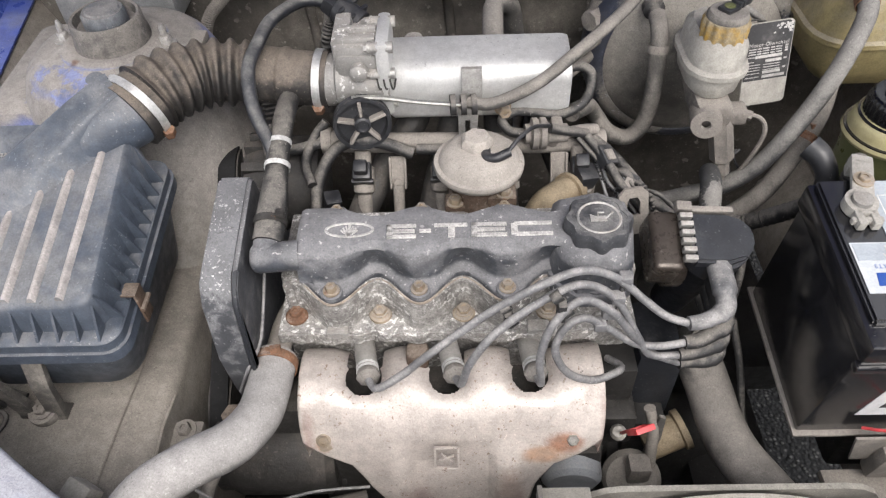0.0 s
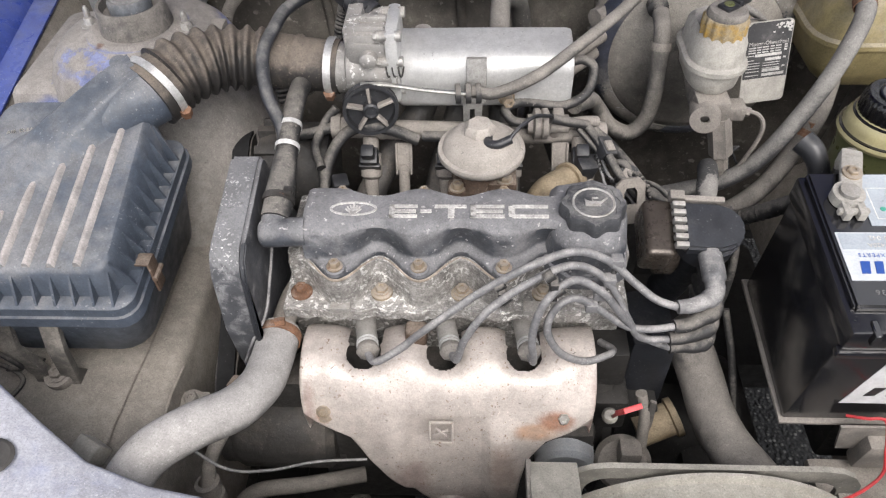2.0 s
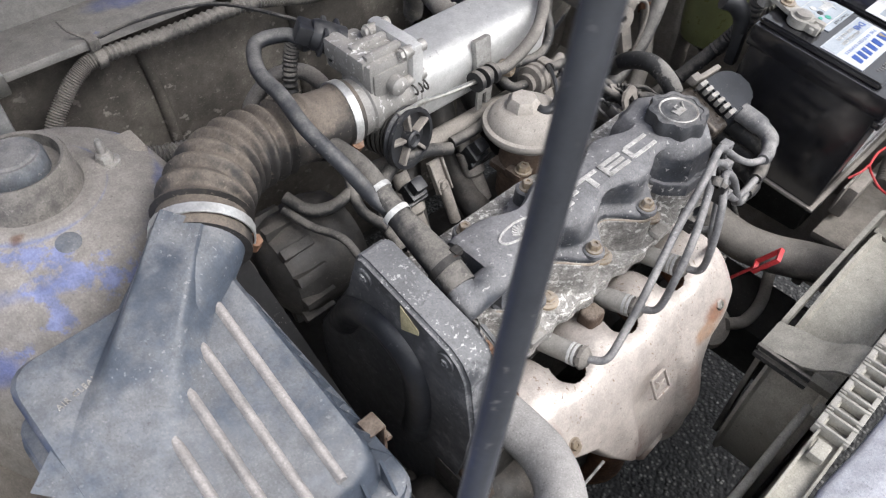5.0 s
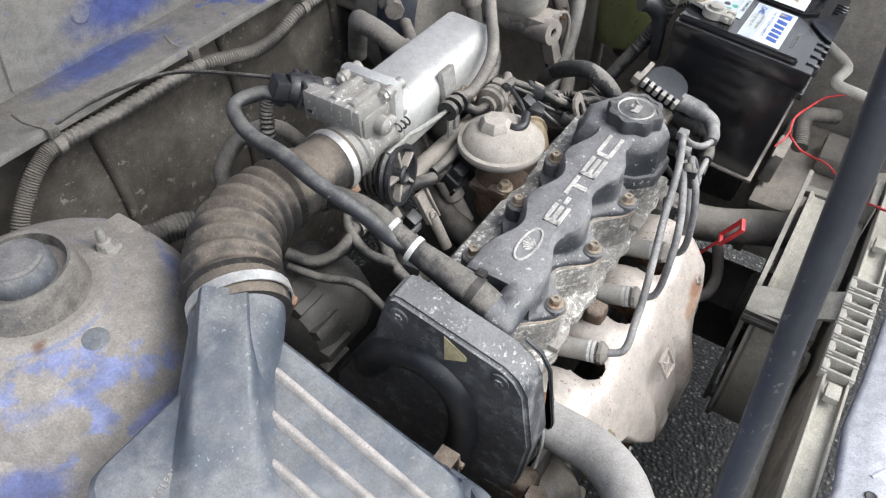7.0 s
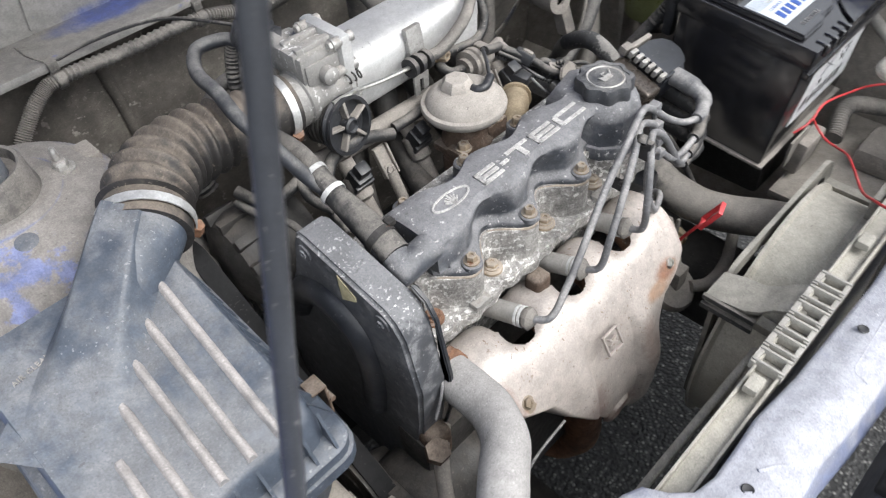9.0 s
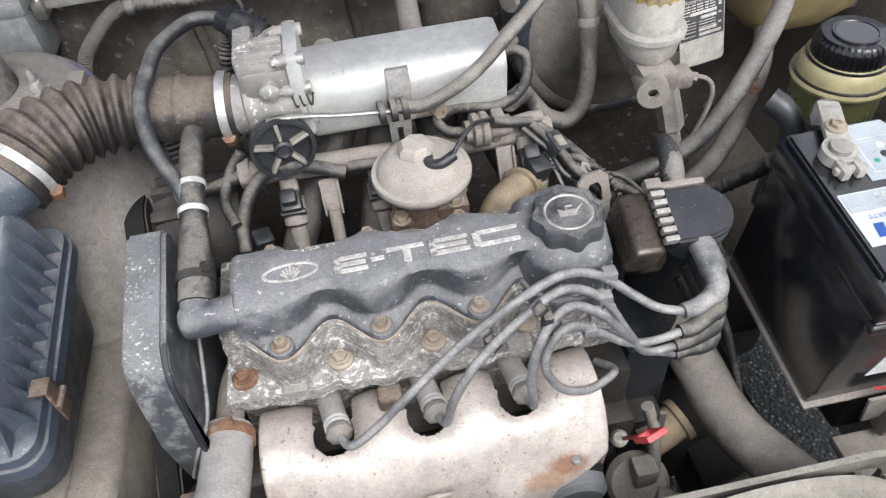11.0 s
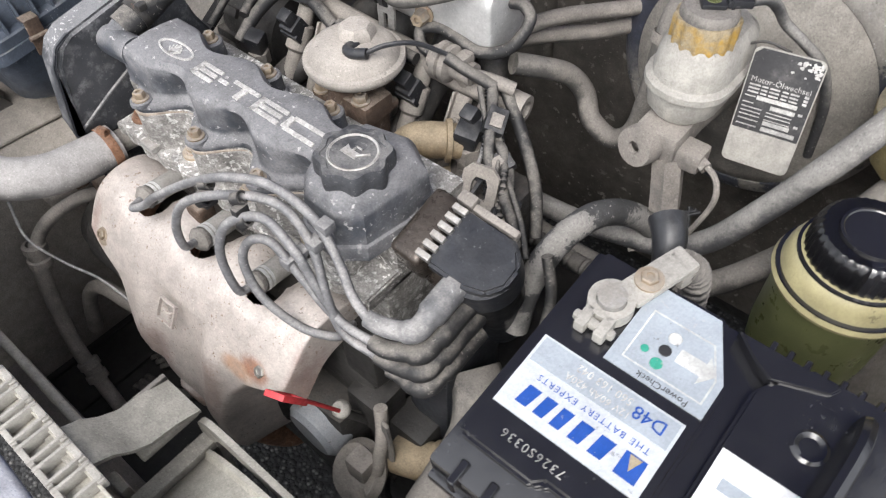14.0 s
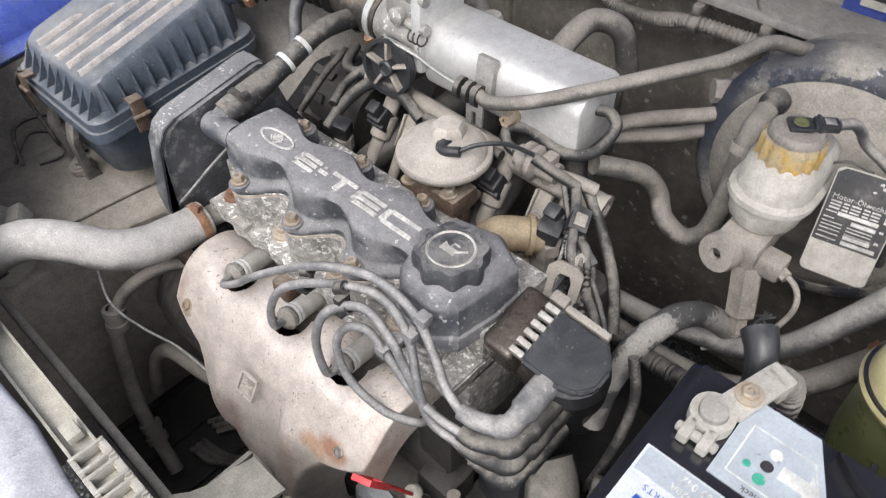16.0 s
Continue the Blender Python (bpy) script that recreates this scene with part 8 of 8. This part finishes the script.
lathe(bm, [(0, -0.009), (0.006, -0.008), (0.0095, -0.003), (0.0095, 0.003), (0.006, 0.008), (0, 0.009)], axis((0.177, 0.405, 0.566), (-0.2, -0.4, 1)), 20)
tube(bm, [(0.177, 0.407, 0.560), (0.182, 0.44, 0.50), (0.19, 0.47, 0.46)], 0.003, 4, 8)
part("head", bm, M["cloudy"], knob)
pump = thing("coolant_flange", (0.235, 0.40, 0.44), "rusty dusty pipe flange beside the radiator hose", "flange")
bm = bmesh.new()
lathe(bm, [(0, 0), (0.022, 0), (0.022, 0.045), (0.026, 0.047), (0.026, 0.055), (0, 0.055)], axis((0.225, 0.43, 0.485), (0.9, 0.25, 0.3)), 24)
part("pipe", bm, M["outlet"], pump, "dirty brown pipe stub")
bm = bmesh.new()
lathe(bm, [(0, 0), (0.032, 0), (0.036, 0.008), (0.030, 0.018), (0, 0.02)], axis((0.205, 0.395, 0.47), (-0.2, -0.6, 0.8)), 28)
box(bm, 0.195, 0.222, 0.380, 0.405, 0.478, 0.515, 0.005)
tube(bm, [(0.218, 0.372, 0.480), (0.25, 0.358, 0.472), (0.30, 0.36, 0.47), (0.36, 0.38, 0.47)], 0.009, 5, 10)
tube(bm, [(0.214, 0.425, 0.585), (0.222, 0.415, 0.55), (0.224, 0.40, 0.50), (0.226, 0.38, 0.45)], 0.007, 5, 10)
part("valve", bm, M["beige"], pump)
# pipes at the front left corner
ac = thing("refrigerant_pipe", (-0.28, 0.32, 0.40), "dusty metal pipe with crimped ends below the hose", "pipe")
bm = bmesh.new()
tube(bm, [(-0.225, 0.430, 0.600), (-0.262, 0.395, 0.590), (-0.292, 0.350, 0.560), (-0.298, 0.322, 0.520), (-0.288, 0.302, 0.440), (-0.262, 0.288, 0.360), (-0.20, 0.28, 0.285)], lambda t: 0.0105 if t > 0.45 else 0.0085, 8, 12)
for f in ((-0.298, 0.322, 0.520), (-0.245, 0.286, 0.335)):
    lathe(bm, [(0.010, -0.018), (0.015, -0.016), (0.015, -0.006), (0.0125, -0.004), (0.0125, 0.004), (0.015, 0.006), (0.015, 0.016), (0.010, 0.018)], axis(f, (0.1, -0.2, -1) if f[2] > 0.4 else (0.5, -0.1, -0.8)), 16)
part("pipe", bm, M["beige"], ac)
bm = bmesh.new()
tube(bm, [(-0.31, 0.33, 0.33), (-0.30, 0.345, 0.40), (-0.27, 0.36, 0.435), (-0.20, 0.37, 0.44), (-0.13, 0.39, 0.43)], 0.0105, 8, 12)
part("lower_pipe", bm, M["beige"], ac)
bm = bmesh.new()
box(bm, -0.256, -0.226, 0.410, 0.440, 0.570, 0.620, 0.012, None, 3)
lathe(bm, [(0, 0), (0.014, 0), (0.014, 0.012), (0, 0.012)], axis((-0.258, 0.405, 0.615), (0, -0.3, 1)), 6)
part("fitting", bm, M["iron"], ac, "dirty brown fitting")
comp = thing("compressor", (-0.22, 0.46, 0.36), "grimy cast compressor low beside the block", "compressor")
bm = bmesh.new()
lathe(bm, [(0, 0), (0.055, 0), (0.06, 0.01), (0.06, 0.12), (0.05, 0.13), (0, 0.13)], axis((-0.29, 0.435, 0.49), (1, 0, 0)), 32)
part("body", bm, M["dark"], comp)
bm = bmesh.new()
box(bm, -0.26, -0.17, 0.42, 0.47, 0.54, 0.60, 0.01)
part("bracket", bm, M["dark"], comp)
bm = bmesh.new()
lathe(bm, [(0, 0.0), (0.02, 0.0), (0.022, 0.006), (0.050, 0.008), (0.054, 0.012), (0.054, 0.030), (0, 0.032)], axis((-0.318, 0.435, 0.49), (1, 0, 0)), 32)
part("clutch_pulley", bm, M["dark"], comp)
for a in (40, 130, 220, 310):
    bm = bmesh.new()
    hexbolt(bm, (-0.161, 0.435 + 0.045 * math.cos(radians(a)), 0.49 + 0.045 * math.sin(radians(a))), (1, 0, 0), 0.006, 0.008, 1.4)
    part("bolt", bm, M["dark"], comp)
mount = thing("engine_mount", (-0.33, 0.40, 0.50), "dusty steel engine mount bracket with bolts", "engine mount")
bm = bmesh.new()
box(bm, -0.358, -0.310, 0.370, 0.425, 0.555, 0.575, 0.004)
box(bm, -0.40, -0.345, 0.375, 0.42, 0.50, 0.57, 0.006)
part("plate", bm, M["beige"], mount)
bm = bmesh.new()
hexbolt(bm, (-0.330, 0.412, 0.575), (0, -0.1, 1), 0.0085, 0.010, 1.6)
part("bolt", bm, M["beige"], mount)
# wiring near the distributor
LOOM = [
    ([(0.150, 0.675, 0.790), (0.162, 0.660, 0.782), (0.175, 0.640, 0.772), (0.190, 0.620, 0.755), (0.215, 0.60, 0.735), (0.235, 0.585, 0.715)], 0.0055),
    ([(0.140, 0.668, 0.790), (0.165, 0.648, 0.770), (0.200, 0.630, 0.745), (0.228, 0.610, 0.725)], 0.0030),
    ([(0.155, 0.690, 0.780), (0.190, 0.672, 0.755), (0.225, 0.650, 0.72), (0.25, 0.62, 0.69)], 0.0065),
    ([(0.105, 0.660, 0.812), (0.132, 0.668, 0.800), (0.152, 0.676, 0.790)], 0.0060),
    ([(-0.055, 0.662, 0.778), (-0.09, 0.668, 0.790), (-0.125, 0.672, 0.792), (-0.152, 0.664, 0.780), (-0.170, 0.640, 0.755), (-0.172, 0.615, 0.735)], 0.0075),
    ([(-0.05, 0.665, 0.782), (-0.02, 0.662, 0.784), (0.02, 0.664, 0.786), (0.06, 0.666, 0.786)], 0.0065),
    ([(-0.160, 0.700, 0.800), (-0.175, 0.690, 0.785), (-0.185, 0.660, 0.770), (-0.175, 0.630, 0.760)], 0.006),
    ([(-0.235, 0.725, 0.775), (-0.225, 0.700, 0.768), (-0.205, 0.685, 0.770), (-0.180, 0.682, 0.778), (-0.160, 0.690, 0.780)], 0.007),
    ([(-0.245, 0.715, 0.770), (-0.235, 0.680, 0.765), (-0.220, 0.645, 0.762), (-0.218, 0.610, 0.740)], 0.0045),
]
for path, r in LOOM:
    sleeve("wiring_loom", path, r, "dusty black taped wiring loom over the intake", "wiring", "rubber", False, "wiring looms")
SENS = [(0.148, 0.640, 0.752, 0.012), (0.222, 0.605, 0.718, 0.012), (0.240, 0.575, 0.705, 0.010), (0.118, 0.632, 0.728, 0.010), (-0.155, 0.625, 0.735, 0.010)]
for x, y, z, r in SENS:
    s = thing("sensor_plug", (x, y, z - 0.04), "black plastic sensor plug with clip", "sensor", "sensor plugs")
    bm = bmesh.new()
    box(bm, x - r, x + r, y - r, y + r, z - 0.012, z + 0.014, 0.003, Matrix.Translation((x, y, z)) @ pose(0, 0, 0, 15, 10, 20) @ Matrix.Translation((-x, -y, -z)))
    part("plug", bm, M["rubber_clean"], s)
    bm = bmesh.new()
    lathe(bm, [(0, -0.055), (r * 0.9, -0.055), (r * 0.9, -0.03), (r * 1.25, -0.028), (r * 1.25, -0.012), (0, -0.012)], Matrix.Translation((x, y, z)), 6)
    part("sender", bm, M["beige"], s)
lift = thing("lifting_eye", (0.196, 0.605, 0.70), "dusty steel lifting eye bracket with slot", "lifting eye")
bm = bmesh.new()
LX = Matrix.Translation((0.199, 0.594, 0.742)) @ pose(0, 0, 0, 68, 0, 12)
o_ = [(-0.018, -0.030), (0.018, -0.030), (0.018, 0.020), (0.010, 0.028), (-0.010, 0.028), (-0.018, 0.020)]
i_ = [(-0.008, -0.006), (0.008, -0.006), (0.008, 0.010), (0.005, 0.016), (-0.005, 0.016), (-0.008, 0.010)]
loft(bm, [[(x, y, 0) for x, y in o_], [(x, y, 0.004) for x, y in o_], [(x, y, 0.004) for x, y in i_], [(x, y, 0) for x, y in i_], [(x, y, 0) for x, y in o_]], caps=False, m=LX)
part("plate", bm, M["beige"], lift)
bm = bmesh.new()
box(bm, 0.178, 0.225, 0.585, 0.66, 0.60, 0.720, 0.008)
part("foot", bm, M["dark"], lift)
# thin wires
for path in ([(-0.300, 0.330, 0.610), (-0.26, 0.318, 0.585), (-0.22, 0.330, 0.560), (-0.17, 0.345, 0.553), (-0.11, 0.350, 0.552)], [(-0.214, 0.512, 0.752), (-0.212, 0.470, 0.735), (-0.214, 0.436, 0.715), (-0.230, 0.418, 0.690), (-0.245, 0.415, 0.655)]):
    sleeve("thin_wire", path, 0.0018, "thin dusty loose wire hanging by the engine", "wire", "wire", False)
tstat = thing("thermostat_housing", (-0.19, 0.47, 0.64), "dirty grey cast thermostat housing", "thermostat housing")
bm = bmesh.new()
tube(bm, [(-0.190, 0.535, 0.668), (-0.202, 0.495, 0.674), (-0.2065, 0.438, 0.6765)], lambda t: 0.0145 - 0.0012 * t, 4, 18)
part("neck", bm, M["beige"], tstat)
sleeve("speed_cable", [(0.300, 0.555, 0.765), (0.315, 0.545, 0.73), (0.318, 0.53, 0.68), (0.312, 0.52, 0.62), (0.30, 0.53, 0.56)], 0.005, "black cable behind the distributor", "cable", "rubber", False)
sleeve("speed_cable", [(0.318, 0.51, 0.64), (0.330, 0.475, 0.59), (0.338, 0.44, 0.53), (0.340, 0.42, 0.49)], 0.0045, "dusty cable beside the battery", "cable", "rubber", False)
for path in ([(0.50, 0.33, 0.60), (0.56, 0.34, 0.62), (0.62, 0.30, 0.60)], [(0.60, 0.62, 0.72), (0.628, 0.55, 0.74), (0.622, 0.48, 0.70), (0.640, 0.42, 0.69)]):
    sleeve("wiring_conduit", path, 0.012, "pale dusty corrugated conduit on the apron", "conduit", "rubber_grey")

# lapped sheet and small brackets on the frame rail
bm = bmesh.new()
lap = [(-0.545, 0.24)] + [(-0.388 - 0.004 * math.sin(k * 0.9), 0.24 + 0.055 * k) for k in range(9)] + [(-0.545, 0.68)]
prism(bm, lap, 0.0035, Matrix.Translation((0, 0, 0.5868)) @ pose(0, 0, 0, 0, 4.0, 0) , 0.001)
solo("trim_lap_panel", bm, M["apron"], "dusty steel sheet lapped over the frame rail", "panel", kind="structure")
bm = bmesh.new()
prism(bm, [(0.33, 0), (0.45, 0), (0.45, 0.012), (0.40, 0.020), (0.33, 0.012)], 0.003, Matrix(((0, 0, 1, -0.346), (1, 0, 0, 0), (0, 1, 0, 0.585), (0, 0, 0, 1))), 0.0008)
solo("rail_bracket", bm, M["apron"], "thin dusty upright bracket on the frame rail", "bracket")
coiled = bmesh.new()
for k in range(3):
    tube(coiled, [(-0.24 + 0.012 * k, 0.36, 0.275), (-0.20 + 0.01 * k, 0.40, 0.29), (-0.15, 0.40 + 0.012 * k, 0.285), (-0.135, 0.37, 0.28), (-0.17, 0.345 - 0.008 * k, 0.277), (-0.22, 0.335 - 0.01 * k, 0.275)], 0.006, 6, 8)
solo("coiled_wire", coiled, M["rubber"], "bundle of grey wire lying on the undertray", "wire")

lamp = thing("headlamp_back", (-0.50, 0.33, 0.60), "dusty beige back of the headlamp housing", "headlamp")
bm = bmesh.new()
lathe(bm, [(0.058, -0.05), (0.058, -0.008), (0.054, 0.000), (0.036, 0.006), (0.030, 0.014), (0, 0.016)], axis((-0.402, 0.268, 0.660), (0.1, 0.55, 0.8)), 36)
part("housing", bm, M["cream"], lamp)
bm = bmesh.new()
box(bm, -0.386, -0.356, 0.282, 0.302, 0.664, 0.688, 0.004, Matrix.Translation((-0.37, 0.292, 0.676)) @ pose(0, 0, 0, 20, 0, -30) @ Matrix.Translation((0.37, -0.292, -0.676)))
part("connector", bm, M["cloudy"], lamp, "pale plastic clip")
for path in ([(-0.53, 0.345, 0.64), (-0.55, 0.38, 0.66), (-0.54, 0.41, 0.65), (-0.51, 0.40, 0.635), (-0.52, 0.37, 0.63)], [(-0.52, 0.35, 0.64), (-0.56, 0.37, 0.67), (-0.575, 0.42, 0.66), (-0.55, 0.44, 0.64), (-0.50, 0.43, 0.63)],
             [(-0.505, 0.398, 0.775), (-0.520, 0.392, 0.750), (-0.512, 0.396, 0.700), (-0.50, 0.40, 0.66), (-0.53, 0.41, 0.64)]):
    sleeve("thin_wire", path, 0.0028, "dusty thin wire loop behind the headlamp", "wire", "rubber", False)

random.seed(11)
for k in range(9):
    x0, y0 = 0.150 + 0.008 * k, 0.668 - 0.006 * k
    path = [(x0 - 0.02, y0 + 0.020, 0.785 - 0.004 * k), (x0, y0, 0.778 - 0.004 * k + random.uniform(-0.006, 0.010))]
    for q in range(3):
        x0 += random.uniform(0.010, 0.024)
        y0 -= random.uniform(0.010, 0.028)
        path.append((x0, y0, 0.762 - 0.016 * q - random.uniform(0.0, 0.018)))
    sleeve("wiring_loom", path, random.choice((0.0020, 0.0030, 0.0042, 0.0055)), "dusty thin wire of the engine harness", "wiring", random.choice(("rubber", "rubber_clean", "wire")), k % 3 == 0, "harness wires")
for x, y, z, turn in ((0.172, 0.652, 0.775, 30), (0.198, 0.628, 0.752, -20), (0.228, 0.588, 0.726, 40), (0.182, 0.600, 0.738, 10)):
    plug = thing("harness_plug", (x, y, z), "small grimy plastic connector in the engine harness", "connector", "harness plugs")
    bm = bmesh.new()
    m = Matrix.Translation((x, y, z)) @ pose(0, 0, 0, 25, 20, turn)
    box(bm, -0.010, 0.010, -0.014, 0.012, -0.007, 0.007, 0.002, m)
    part("body", bm, M["rubber_clean"], plug)
    bm = bmesh.new()
    box(bm, -0.006, 0.006, -0.010, 0.004, 0.006, 0.0095, 0.001, m)
    part("latch", bm, M["beige"], plug)

for k in range(4):
    a = 1.5 * k
    sleeve("thin_wire", [(0.352 + 0.004 * k, 0.722, 0.720), (0.350 + 0.010 * math.cos(a), 0.714, 0.705), (0.358 + 0.014 * math.cos(a), 0.706, 0.684), (0.364 + 0.010 * math.sin(a), 0.704, 0.680), (0.368 + 0.006 * k, 0.712, 0.700)], 0.0017, "thin black wire looped below the brake pipes", "wire", "rubber_clean", False)
washer = thing("washer_hose", (0.47, 0.36, 0.60), "pale plastic washer hose beside the battery tray", "hose")
bm = bmesh.new()
tube(bm, [(0.663, 0.381, 0.71), (0.64, 0.356, 0.705), (0.61, 0.317, 0.695), (0.569, 0.319, 0.685), (0.542, 0.254, 0.68), (0.512, 0.20400000000000001, 0.6)], 0.0085, 7, 12)
part("hose", bm, M["cloudy"], washer)
bm = bmesh.new()
box(bm, 0.520, 0.600, 0.24, 0.30, 0.547, 0.585, 0.01)
solo("horn_bracket", bm, M["beige"], "dusty steel bracket on the inner wing", "bracket")
